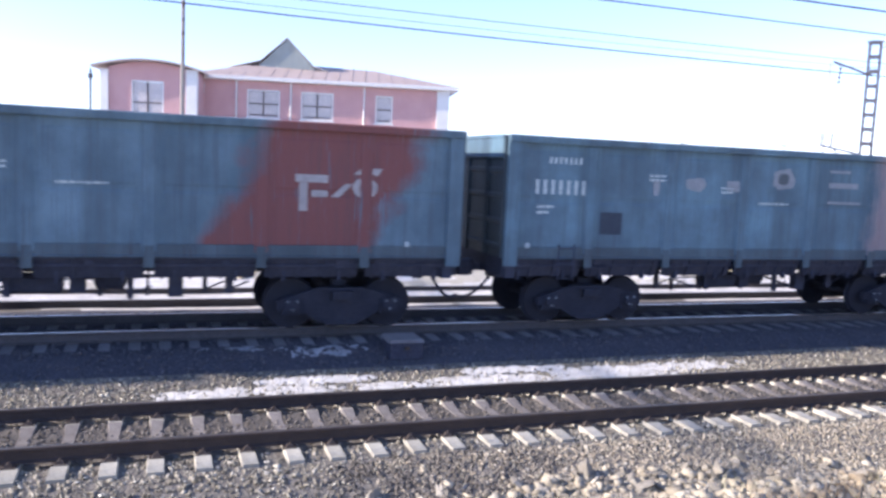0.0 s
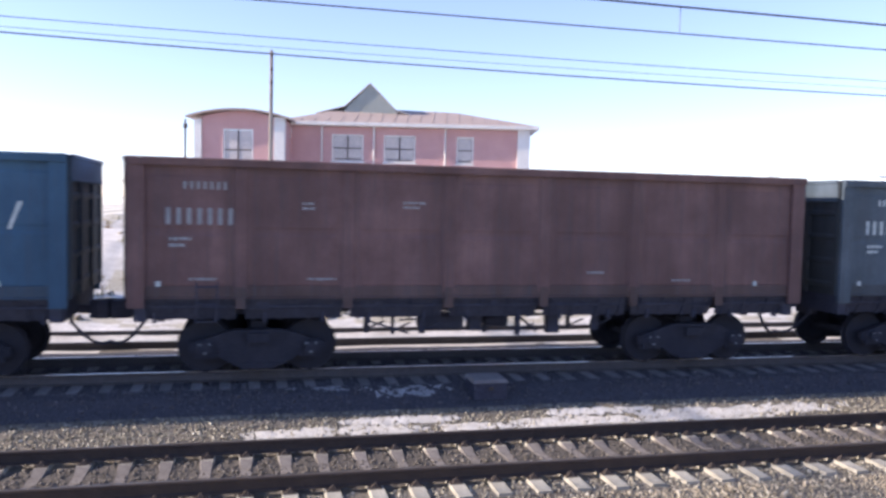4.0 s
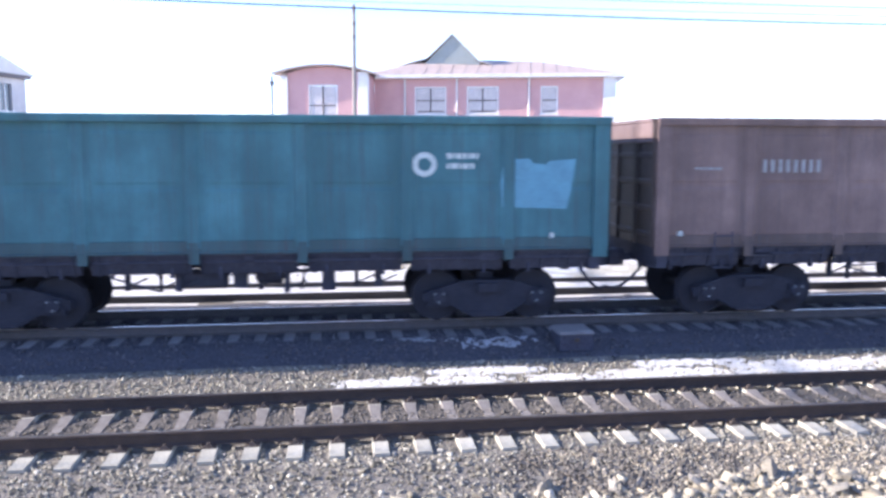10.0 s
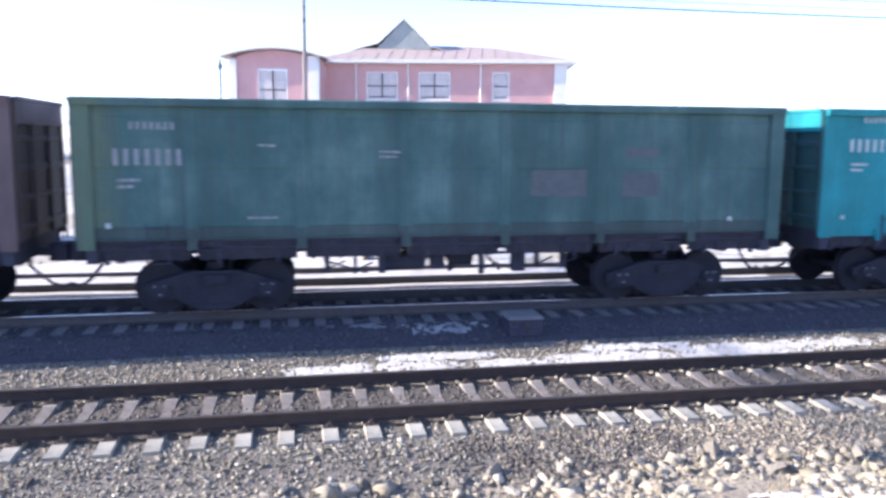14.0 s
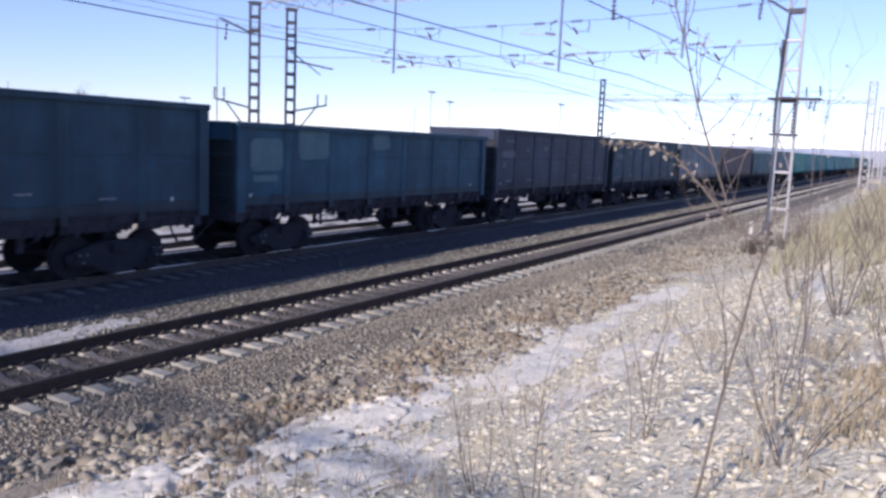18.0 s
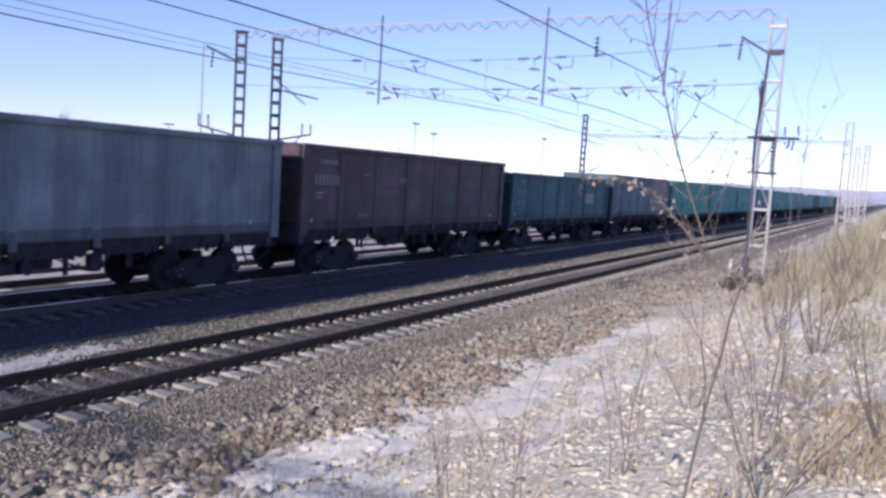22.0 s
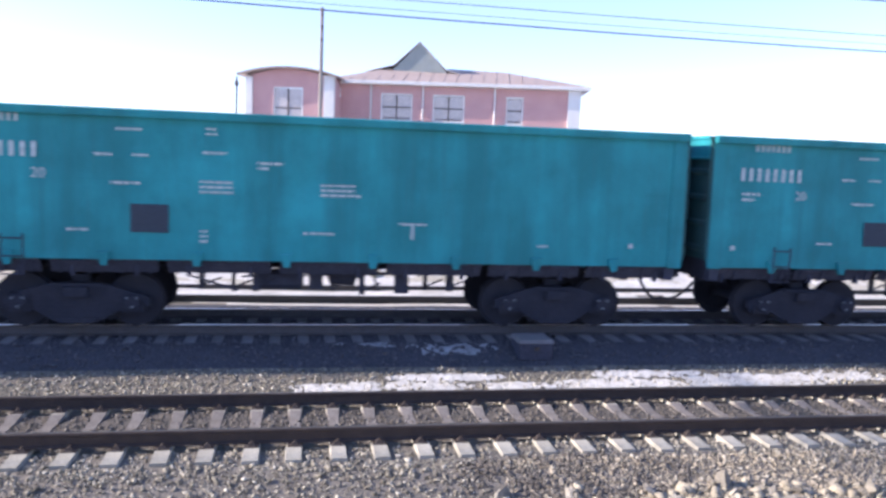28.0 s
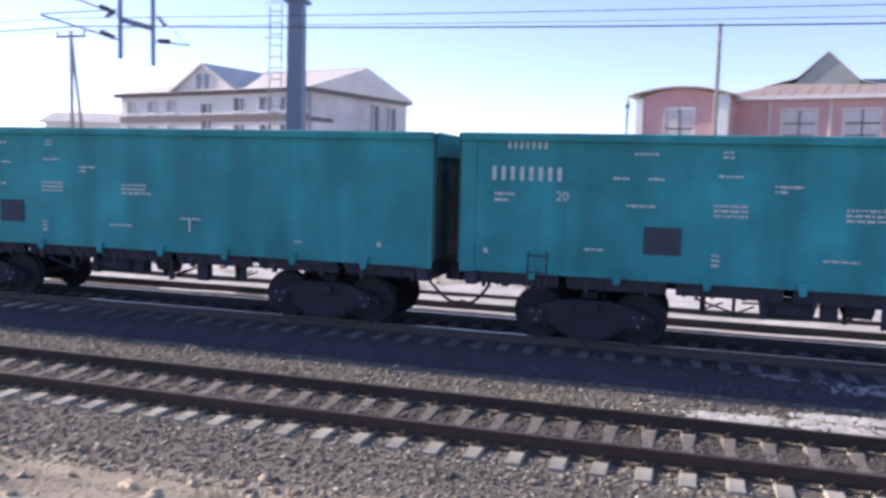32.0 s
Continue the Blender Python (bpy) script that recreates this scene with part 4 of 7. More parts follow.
def marks_smudged(L):
    out = marks_plain(L)
    for i, (x0, x1, z0, z1) in enumerate(((0.5, 1.75, 2.9, 3.22), (2.3, 3.0, 2.86, 3.12), (0.5, 0.95, 2.42, 2.6), (2.4, 3.0, 2.05, 2.2), (3.9, 4.1, 2.9, 3.1), (5.2, 5.9, 2.75, 2.95))):
        out.append((smudge(x0 - L / 2, x1 - L / 2, z0, z1, i), MAUVE, "chalky smudge over old marks"))
    return out


def marks_faded(L):
    out = marks_logo(L)
    e = L / 2
    for i, (x0, x1, z0, z1) in enumerate(((8.9, 8.42, 2.84, 3.12), (7.88, 7.5, 2.84, 3.1), (6.66, 6.08, 2.95, 3.4), (9.7, 9.55, 2.7, 3.05))):
        out.append((smudge(e - x0, e - x1, z0, z1, 20 + i), CHALK, "chalky patch over old marks"))
    f = Form()
    for z, w, h in ((3.36, 0.6, 0.06), (3.02, 0.85, 0.12), (2.66, 0.95, 0.06)):
        f.box(e - 5.1, -0.004, z, e - 5.1 + w, 0, z + h)
    out += [(f, CHALK, "faint chalky lines"), (smudge(e - 6.52, e - 6.22, 3.06, 3.3, 30), DUSTPATCH, "dark rubbed spot")]
    for i in (-2, -1):
        out[i][0].v = [(x, y - 0.002, z) for x, y, z in out[i][0].v]
    return out


def marks_plain(L):
    f = m_number(L, Form())
    small_marks(L, f, [(2.9, 3.05, [0.22, 0.22]), (4.7, 3.1, [0.4, 0.3]), (1.0, 1.72, [0.45]), (3.0, 1.72, [0.5]), (8.3, 1.85, [0.35]), (10.1, 1.7, [0.4])])
    return [(f, CHALK, "faded grey stencilled data")]


def marks_patched(L, patch=None):
    f = m_number(L, Form())
    small_marks(L, f, [(3.0, 3.0, [0.3]), (5.1, 2.9, [0.4, 0.3]), (2.8, 1.75, [0.5])])
    quads = ([(1.4, 2.12), (2.5, 2.1), (2.48, 2.62), (1.42, 2.6)], [(3.2, 2.1), (3.95, 2.1), (3.95, 2.55), (3.2, 2.55)], [(3.25, 2.85), (3.9, 2.85), (3.9, 3.02), (3.25, 3.02)])
    return [(f, CHALK, "faded stencilled data")] + [(slab(Form(), q), patch or DUSTPATCH, "overpainted pale patch") for q in quads]


def marks_ghost(L):
    """Large rubbed-out pale patches near one end."""
    f = lines(Form(), L / 2 - 3.0, 2.4, [0.5, 0.35], 0.05, 0.05)
    out = [(f, DUSTPATCH, "faded stencilled data")]
    for x0, x1, z0, z1 in ((0.5, 1.7, 2.45, 3.3), (2.3, 3.6, 2.75, 3.6), (5.7, 6.6, 3.05, 3.55), (0.6, 1.5, 2.2, 2.36)):
        c = 0.12
        x0, x1 = x0 - L / 2, x1 - L / 2
        q = [(x0, z0 + c), (x0 + c, z0), (x1 - c, z0 + 0.03), (x1, z0 + c), (x1 - 0.02, z1 - c), (x1 - c, z1), (x0 + c, z1 - 0.02), (x0, z1 - c)] if z1 - z0 > 0.3 else [(x0, z0), (x1, z0), (x1, z1), (x0, z1)]
        out.append((slab(Form(), q), GHOST, "rubbed pale blue patch"))
    return out


def marks_emblem(L):
    f = m_number(L, Form())
    disc(f, L / 2 - 3.4, 2.95, 0.22, 0.12)
    lines(f, L / 2 - 3.0, 3.05, [0.6, 0.5], 0.1, 0.08)
    g = slab(Form(), [(-1.98, 2.18), (-0.78, 2.14), (-0.7, 2.5), (-0.62, 3.05), (-1.1, 3.02), (-1.18, 2.95), (-1.4, 2.97), (-1.5, 3.06), (-1.95, 3.03), (-2.02, 2.6)])
    g.v = [(x + L / 2, y, z) for x, y, z in g.v]
    return [(f, WHITE, "white ringed emblem and data"), (g, PALEBLUE, "pale blue repainted panel")]


def marks_greenpatch(L):
    f = bars(Form(), -L / 2 + 2.1, 2.8, 8, 0.075, 0.24, 0.08)
    small_marks(L, f, [(0.75, 2.85, [0.55]), (5.5, 2.6, [0.3]), (8.3, 2.3, [0.9, 0.8]), (10.0, 2.9, [0.8])])
    g = Form()
    slab(g, [(L / 2 - 1.95, 2.1), (L / 2 - 0.42, 2.12), (L / 2 - 0.45, 2.55), (L / 2 - 1.9, 2.5)])
    return [(f, CHALK, "faded stencilled data"), (g, GREENPATCH, "green repainted panel")]


def marks_block(L):
    """Big broken white block shapes by the end."""
    f = m_number(L, Form())
    g = Form()
    for i in range(3):
        a = L / 2 - 3.6 + i * 0.46
        for z0, z1, w in ((2.35, 2.58, 0.36), (2.605, 2.85, (0.34, 0.36, 0.31)[i])):
            g.box(a, -0.004, z0, a + w, 0, z1)
    e = Form()
    for x0, x1, z0 in ((-4.66, -4.16, 3.22), (-4.76, -4.22, 3.08), (-4.78, -4.5, 2.92), (-4.6, -4.25, 2.76)):
        slab(e, [(L / 2 + x0, z0), (L / 2 + x1, z0), (L / 2 + x1 + 0.06, z0 + 0.09), (L / 2 + x0 + 0.06, z0 + 0.09)])
    p = smudge(L / 2 - 1.95, L / 2 - 1.3, 2.72, 2.98, 8)
    return [(f, CHALK, ""), (g, WORN, "big worn white block shapes"), (e, WORN, "worn white striped emblem"), (p, GHOST, "rubbed pale patch")]


PLATE = mottled("dark_board", (0.030, 0.043, 0.068), (0.04, 0.054, 0.08), 4.0, 40.0, 0.8)
GREEN, TEAL, SLATE, MAROON, BROWN, STEEL = (0.009, 0.185, 0.217), (0.026, 0.09, 0.115), (0.044, 0.053, 0.080), (0.118, 0.087, 0.115), (0.125, 0.082, 0.076), (0.075, 0.125, 0.17)
RED = (0.17, 0.062, 0.062)
WORN = mottled("worn_white", (0.42, 0.40, 0.41), (0.26, 0.24, 0.25), 5.0, 40.0, 0.7)
PINK = (0.265, 0.205, 0.225)
KINDS = {
    "logo": ("ribbed", STEEL, (0.095, 0.15, 0.195), "blue-grey open wagon with a red repainted end", 0.5, (0.7, 4.1, RED, 0.55), marks_logo),
    "logo_dark": ("ribbed", (0.05, 0.075, 0.10), (0.07, 0.095, 0.125), "grimy blue-grey open wagon with a dark red end", 0.5, (0.7, 4.3, (0.17, 0.075, 0.08), 0.55), marks_logo),
    "faded": ("ribbed", STEEL, (0.09, 0.16, 0.21), "blue-grey open wagon with chalky patches and a pinkish end", 0.5, (2.2, 5.5, (0.235, 0.195, 0.213), 0.12), marks_faded),
    "maroon": ("ribbed", MAROON, (0.15, 0.108, 0.137), "dusty mauve-maroon open wagon with chalky smudges", 0.4, None, marks_smudged),
    "maroon_dark": ("ribbed", (0.075, 0.054, 0.07), (0.093, 0.066, 0.083), "dark grimy maroon open wagon", 0.5, None, marks_patched),
    "patched": ("ribbed", (0.092, 0.071, 0.078), (0.115, 0.082, 0.088), "maroon open wagon with beige overpainted patches", 0.5, None, lambda L: marks_patched(L, BEIGEPATCH)),
    "owner": ("ribbed", (0.05, 0.102, 0.17), (0.06, 0.118, 0.19), "blue open wagon with white owner mark", 0.22, None, marks_owner),
    "owner_pale": ("ribbed", (0.06, 0.117, 0.172), (0.08, 0.145, 0.205), "pale blue sun-faded open wagon with owner mark", 0.4, None, lambda L: marks_owner(L, FAINT_RED)),
    "owner_deep": ("ribbed", (0.022, 0.068, 0.127), (0.03, 0.08, 0.145), "deep blue open wagon with white owner mark", 0.32, None, lambda L: marks_owner(L, None, False)),
    "brown_dark": ("ribbed", (0.098, 0.056, 0.058), (0.125, 0.075, 0.075), "dark rust-brown open wagon with faded stencils", 0.5, None, marks_plain),
    "brown": ("ribbed", BROWN, (0.17, 0.11, 0.095), "rust-brown open wagon with faded stencils", 0.45, None, marks_plain),
    "brown_green": ("ribbed", (0.118, 0.084, 0.084), (0.15, 0.108, 0.105), "rust-brown open wagon with a green patch", 0.35, None, marks_greenpatch),
    "slate": ("ribbed", SLATE, (0.056, 0.066, 0.094), "dark slate-grey grimy open wagon", 0.6, None, marks_plain),
    "deep_teal": ("ribbed", (0.017, 0.046, 0.078), (0.023, 0.06, 0.098), "grimy deep blue-green open wagon", 0.5, None, marks_plain),
    "owner_dark": ("ribbed", (0.036, 0.075, 0.14), (0.046, 0.09, 0.165), "dull dark blue open wagon with a faint emblem", 0.4, None, lambda L: marks_owner(L, FAINT_RED)),
    "dark_green": ("ribbed", (0.011, 0.046, 0.062), (0.017, 0.066, 0.08), "dark blue-green open wagon with dusty sides", 0.45, None, marks_plain),
    "dim_teal": ("low", (0.018, 0.062, 0.108), (0.025, 0.083, 0.135), "low dim blue-green open wagon with pale patches", 0.5, None, marks_ghost),
    "emblem": ("ribbed", (0.034, 0.11, 0.138), (0.04, 0.122, 0.152), "deep blue open wagon with pale panels at one end", 0.45, None, marks_emblem),
    "mixed": ("ribbed", (0.03, 0.088, 0.092), (0.06, 0.115, 0.115), "patchy dark green open wagon with pale corner", 0.5, (-7, -5.8, (0.08, 0.13, 0.095), 0.0), marks_patched),
    "grey": ("ribbed", (0.13, 0.16, 0.195), (0.165, 0.195, 0.23), "dusty light grey open wagon with streaks", 0.45, None, marks_plain),
    "navy": ("ribbed", (0.027, 0.038, 0.07), (0.036, 0.05, 0.088), "grimy navy-blue open wagon with dull stencils", 0.5, None, marks_plain),
    "block": ("low", TEAL, (0.036, 0.115, 0.142), "teal open wagon with broken white block shapes", 0.45, None, marks_block),
    "pink": ("ribbed", (0.066, 0.118, 0.162), (0.09, 0.142, 0.19), "blue-grey open wagon with a pinkish repainted end", 0.45, (1.1, 5.4, PINK, 0.25), marks_plain),
    "green": ("plain", GREEN, (0.013, 0.205, 0.242), "clean bright turquoise-green open wagon", 0.12, None, marks_green),
    "mint": ("plain", (0.006, 0.23, 0.20), (0.012, 0.255, 0.235), "clean bright sea-green open wagon", 0.12, None, marks_green),
    "green_old": ("plain", (0.02, 0.22, 0.19), (0.03, 0.26, 0.23), "dusty turquoise-green open wagon", 0.3, None, marks_green),
}
ORDER = ["brown", "logo", "faded", "maroon", "owner_deep", "brown_dark", "logo_dark", "slate", "owner", "dark_green", "emblem", "brown_green", "owner_pale", "patched", "mixed", "green",
         "owner_dark", "dim_teal", "deep_teal", "dim_teal", "navy", "deep_teal", "grey", "maroon_dark", "block", "pink", "mint", "green", "green", "green", "green", "green"] + ["green", "green_old", "dark_green", "green"] * 2
TRAIN = [build_wagon(i - 2, *KINDS[k]) for i, k in enumerate(ORDER)]


# ---- snow, ballast and rocks ----
def stones(name, n, box, size, mats, label, keep=None, flat=0.75, sink=0.35, block=False):
    """Loose stones scattered on the ground, each a rough eight-cornered lump."""
    rng = np.random.default_rng(len(name) * 7 + n)
    x0, x1, y0, y1 = box
    x, y = rng.uniform(x0, x1, n), rng.uniform(y0, y1, n)
    if keep is not None:
        ok = keep(x, y, rng)
        x, y = x[ok], y[ok]
    n = len(x)
    r = size[0] + (size[1] - size[0]) * rng.random(n) ** (2.8 if block else 2.2)
    if block:
        base = np.array([(-1, -1, -1), (1, -1, -1), (1, 1, -1), (-1, 1, -1), (-1, -1, 1), (1, -1, 1), (1, 1, 1), (-1, 1, 1)], float) * 0.72
        F = np.array([(0, 2, 1), (0, 3, 2), (4, 5, 6), (4, 6, 7), (0, 1, 5), (0, 5, 4), (1, 2, 6), (1, 6, 5), (2, 3, 7), (2, 7, 6), (3, 0, 4), (3, 4, 7)], np.int32)
    else:
        base = np.array([(1, 0, 0), (-1, 0, 0), (0, 1, 0), (0, -1, 0), (0, 0, 1), (0, 0, -1)], float)
        F = np.array([(0, 2, 4), (2, 1, 4), (1, 3, 4), (3, 0, 4), (2, 0, 5), (1, 2, 5), (3, 1, 5), (0, 3, 5)], np.int32)
    nb = len(base)
    V = base[None] * rng.uniform(0.6, 1.15, (n, nb, 1)) * r[:, None, None] + rng.normal(0, 0.13, (n, nb, 3)) * r[:, None, None]
    V = V * (rng.uniform(0.35, 1.75, (n, 1, 3)) if block else rng.uniform(0.5, 1.5, (n, 1, 3)))
    # each stone lies turned its own way
    q = rng.normal(size=(n, 4))
    q /= np.linalg.norm(q, axis=1)[:, None]
    w, i, j, k = q.T
    M = np.stack([1 - 2 * (j * j + k * k), 2 * (i * j - k * w), 2 * (i * k + j * w), 2 * (i * j + k * w), 1 - 2 * (i * i + k * k), 2 * (j * k - i * w),
                  2 * (i * k - j * w), 2 * (j * k + i * w), 1 - 2 * (i * i + j * j)], -1).reshape(n, 3, 3)
    V = np.einsum("nab,nvb->nva", M, V)
    V[:, :, 2] *= flat
    V[..., 0] += x[:, None]
    V[..., 1] += y[:, None]
    V[..., 2] += (ground_z(x, y) + r * sink)[:, None]
    faces = (F[None] + nb * np.arange(n)[:, None, None]).reshape(-1, 3)
    ob = new(name, raw_mesh(name, V.reshape(-1, 3), faces, mats))
    return tagged(ob, label, "gravel", kind="stuff")


def off_rails(x, y, rng):
    k = np.abs((x + 0.018) / 0.5435 - np.round((x + 0.018) / 0.5435)) * 0.5435
    on_sleeper = (np.abs(y - NEAR_Y) < 1.4) & (k < 0.14) & ((np.abs(y - NEAR_Y) > 0.62) | (rng.random(len(x)) < 0.9))
    on_rail = np.abs(np.abs(y - NEAR_Y) - 0.7975) < 0.09
    return ~(on_sleeper | on_rail | (np.abs(y - NEAR_Y) < 0.72))


def stain(x, y):
    """A ragged oily patch on the near shoulder: how much of it lies at a place."""
    d = 1 - ((x - 3.5) / 1.7) ** 2 - ((y - 9.2) / 0.65) ** 2
    return np.clip(d * 1.5, 0, 0.85) * np.clip(hash_noise(x, y, 0.35, 91) * 1.8 - 0.2, 0, 1)


def inside_rails(x, y, rng):
    k = np.abs((x + 0.018) / 0.5435 - np.round((x + 0.018) / 0.5435)) * 0.5435
    return (k > 0.12) | (rng.random(len(x)) < np.where(np.abs(y - NEAR_Y + 0.1) < 0.35, 0.55, 0.12) + np.clip((x - 4.5) / 5, 0, 0.6))


stones("near_ballast", 82000, (-14, 26, 8.35, 13.55), (0.015, 0.040), STONES, "grey-brown crushed stone round the near sleepers", lambda x, y, rng: off_rails(x, y, rng) & ((y > 9.55) | (x < 3) | (rng.random(len(x)) < 0.45)) & (rng.random(len(x)) > stain(x, y)))
stones("stained_gravel", 9000, (1.6, 5.6, 8.5, 9.95), (0.015, 0.042), TRACKSTONES, "dark oil-stained gravel on the shoulder", lambda x, y, rng: off_rails(x, y, rng) & (rng.random(len(x)) < stain(x, y)))
stones("shoulder_gravel", 34000, (2.5, 30, 8.15, 9.6), (0.012, 0.032), SHOULDER, "fine brown gravel on the shoulder of the track bed", lambda x, y, rng: off_rails(x, y, rng) & (rng.random(len(x)) > stain(x, y)), 0.7, sink=0.25)
stones("track_ballast", 15000, (-14, 40, NEAR_Y - 0.71, NEAR_Y + 0.71), (0.018, 0.042), TRACKSTONES, "stained crushed stone between the near rails", inside_rails)
stones("far_ballast", 22000, (26, 70, 8.5, 13.55), (0.03, 0.065), STONES, "grey-brown crushed stone along the far stretch", off_rails)
stones("shaded_ballast", 17000, (-14, 26, 13.5, 18.3), (0.025, 0.05), OILSHADESTONES, "crushed stone in the shade of the train",
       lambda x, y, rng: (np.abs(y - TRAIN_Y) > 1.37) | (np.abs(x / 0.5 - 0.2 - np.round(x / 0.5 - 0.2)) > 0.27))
stones("pale_rocks", 46000, (-12, 36, 5.8, 8.95), (0.010, 0.085), ROCKS, "pale broken rocks at the foot of the bank",
       lambda x, y, rng: rng.random(len(x)) < np.clip((hash_noise(x, y, 0.8, 9) - 0.25) * 2.2, 0.06, 1) * np.clip((x + 3) / 5, 0.15, 1) * np.clip((9.0 - y) / 0.5, 0.03, 1), 0.75, sink=0.12, block=True)
stones("bank_rubble", 64000, (-2.5, 24, -2.6, 7.2), (0.010, 0.05), RUBBLE, "small pale rubble among dry grass",
       lambda x, y, rng: rng.random(len(x)) < np.clip((x + 2.4) / 3.0, 0.02, 1) * np.clip((y + 2.5) / 1.5, 0.02, 1) * np.clip(0.45 + 1.3 * hash_noise(x, y, 1.3, 87), 0, 1), 0.4, sink=0.05, block=True)
stones("bank_lumps", 1100, (1.6, 24, -1.0, 7.0), (0.035, 0.085), RUBBLE, "pale broken lumps on the bank",
       lambda x, y, rng: rng.random(len(x)) < 0.25 + 0.75 * hash_noise(x, y, 1.8, 61), 0.65, sink=0.05, block=True)
stones("foot_clods", 20000, (2.5, 34, 6.2, 8.3), (0.012, 0.085), CLODS, "brown earthy clods along the foot of the bank",
       lambda x, y, rng: rng.random(len(x)) < np.clip((hash_noise(x, y, 1.1, 63) - 0.3) * 2.2, 0.06, 1) * np.clip((x - 6.0) / 3, 0, 1), 0.85, sink=0.2, block=True)
stones("far_rubble", 9000, (26, 60, 1.0, 8.6), (0.03, 0.1), ROCKS, "pale rubble along the far foot of the bank", None, 0.8, sink=0.1)


def drift(label, spots, seed, thick=0.04, mat=DIRTYSNOW):
    """A thin old snow drift with a ragged edge and holes: cells of a fine grid where the snow stays."""
    for cx, cy, rx, ry, cut in spots:
        step = 0.045
        xs, ys = np.arange(cx - rx, cx + rx, step), np.arange(cy - ry, cy + ry, step * 0.8)
        X, Y = np.meshgrid(xs, ys)
        d = 1 - ((X - cx) / rx) ** 2 - ((Y - cy) / ry) ** 2
        n = hash_noise(X, Y * 1.8, 0.6, seed) * 0.42 + hash_noise(X, Y * 1.5, 0.17, seed + 1) * 0.33 + hash_noise(X, Y, 0.085, seed + 4) * 0.33
        h = np.clip(d, 0, 1) ** 0.5 * 0.75 + n - cut
        Z = ground_z(X, Y) + np.clip(h, -0.05, 0.25) * thick * 1.2 + 0.008 + 0.016 * (hash_noise(X, Y, 0.11, seed + 2) - 0.4)
        nx, ny = len(xs), len(ys)
        i = np.arange((ny - 1) * nx).reshape(ny - 1, nx)[:, :-1]
        ok = (h[:-1, :-1] > 0).ravel()
        i = i.ravel()[ok]
        F = np.stack([i, i + 1, i + nx + 1, i + nx], -1)
        if len(F) == 0:
            continue
        V = np.stack([X, Y, Z], -1).reshape(-1, 3)
        used = np.unique(F)
        remap = np.zeros(len(V), np.int32)
        remap[used] = np.arange(len(used))
        ob = new("snow_patch", raw_mesh("snow_patch", V[used], remap[F], mat, None, True))
        tagged(ob, label, "snow", "thawing snow patches", "stuff")
        seed += 3


drift("ragged old snow between the gravel tracks", [(0.7, 12.8, 1.0, 0.4, 0.96), (1.9, 12.9, 1.1, 0.35, 1.02), (3.6, 12.8, 1.0, 0.3, 1.03), (2.6, 13.25, 1.4, 0.15, 1.02), (5.4, 12.9, 1.3, 0.4, 1.0), (7.9, 12.9, 2.6, 0.45, 1.02), (6.0, 13.3, 1.6, 0.16, 1.0),
                                                    (6.4, 12.85, 1.6, 0.22, 1.05), (9.8, 13.1, 2.2, 0.3, 1.08)], 21)
drift("old snow remnants greyed for the shade of the train", [(3.2, 14.15, 1.8, 0.35, 1.33), (1.8, 14.3, 1.8, 0.22, 1.30), (2.6, 14.0, 1.2, 0.2, 1.32)], 54, 0.04, SHADESNOW)
drift("wet old snow among rocks on the bank", [(8.4, 6.05, 2.6, 1.0, 0.93), (11.0, 6.4, 2.4, 0.8, 0.97), (15.2, 5.8, 3.4, 0.9, 0.97), (5.8, 6.7, 2.4, 1.0, 0.92), (20.5, 5.6, 3.4, 0.8, 0.98), (12.6, 5.2, 2.6, 0.7, 0.96),
                                               (7.2, 4.7, 1.9, 0.8, 1.04), (4.3, 5.8, 1.8, 0.9, 0.98), (12.5, 3.4, 2.5, 1.0, 1.08), (9.5, 3.2, 2.2, 0.9, 1.08), (13.5, 1.2, 1.8, 0.6, 1.08)], 55, 0.03, SNOW)
drift("deeper old snow lying over the rocks", [(8.5, 6.35, 1.7, 0.75, 0.9), (5.9, 7.0, 1.3, 0.6, 0.95)], 77, 0.25, SNOW)


def rock_mesh(seed):
    """A broken lump with sharp edges: the hull of a few scattered corners."""
    rng = random.Random(seed + 40)
    b = bmesh.new()
    for _ in range(11):
        v = Vector((rng.uniform(-1, 1), rng.uniform(-1, 1), rng.uniform(-1, 1)))
        b.verts.new(v / max(abs(c) for c in v) * rng.uniform(0.55, 0.9))
    hull = bmesh.ops.convex_hull(b, input=b.verts)
    bmesh.ops.delete(b, geom=[v for v in hull["geom_interior"] if isinstance(v, bmesh.types.BMVert)], context="VERTS")
    me = bpy.data.meshes.new("rock")
    b.to_mesh(me)
    b.free()
    me.materials.append(ROCK)
    return me


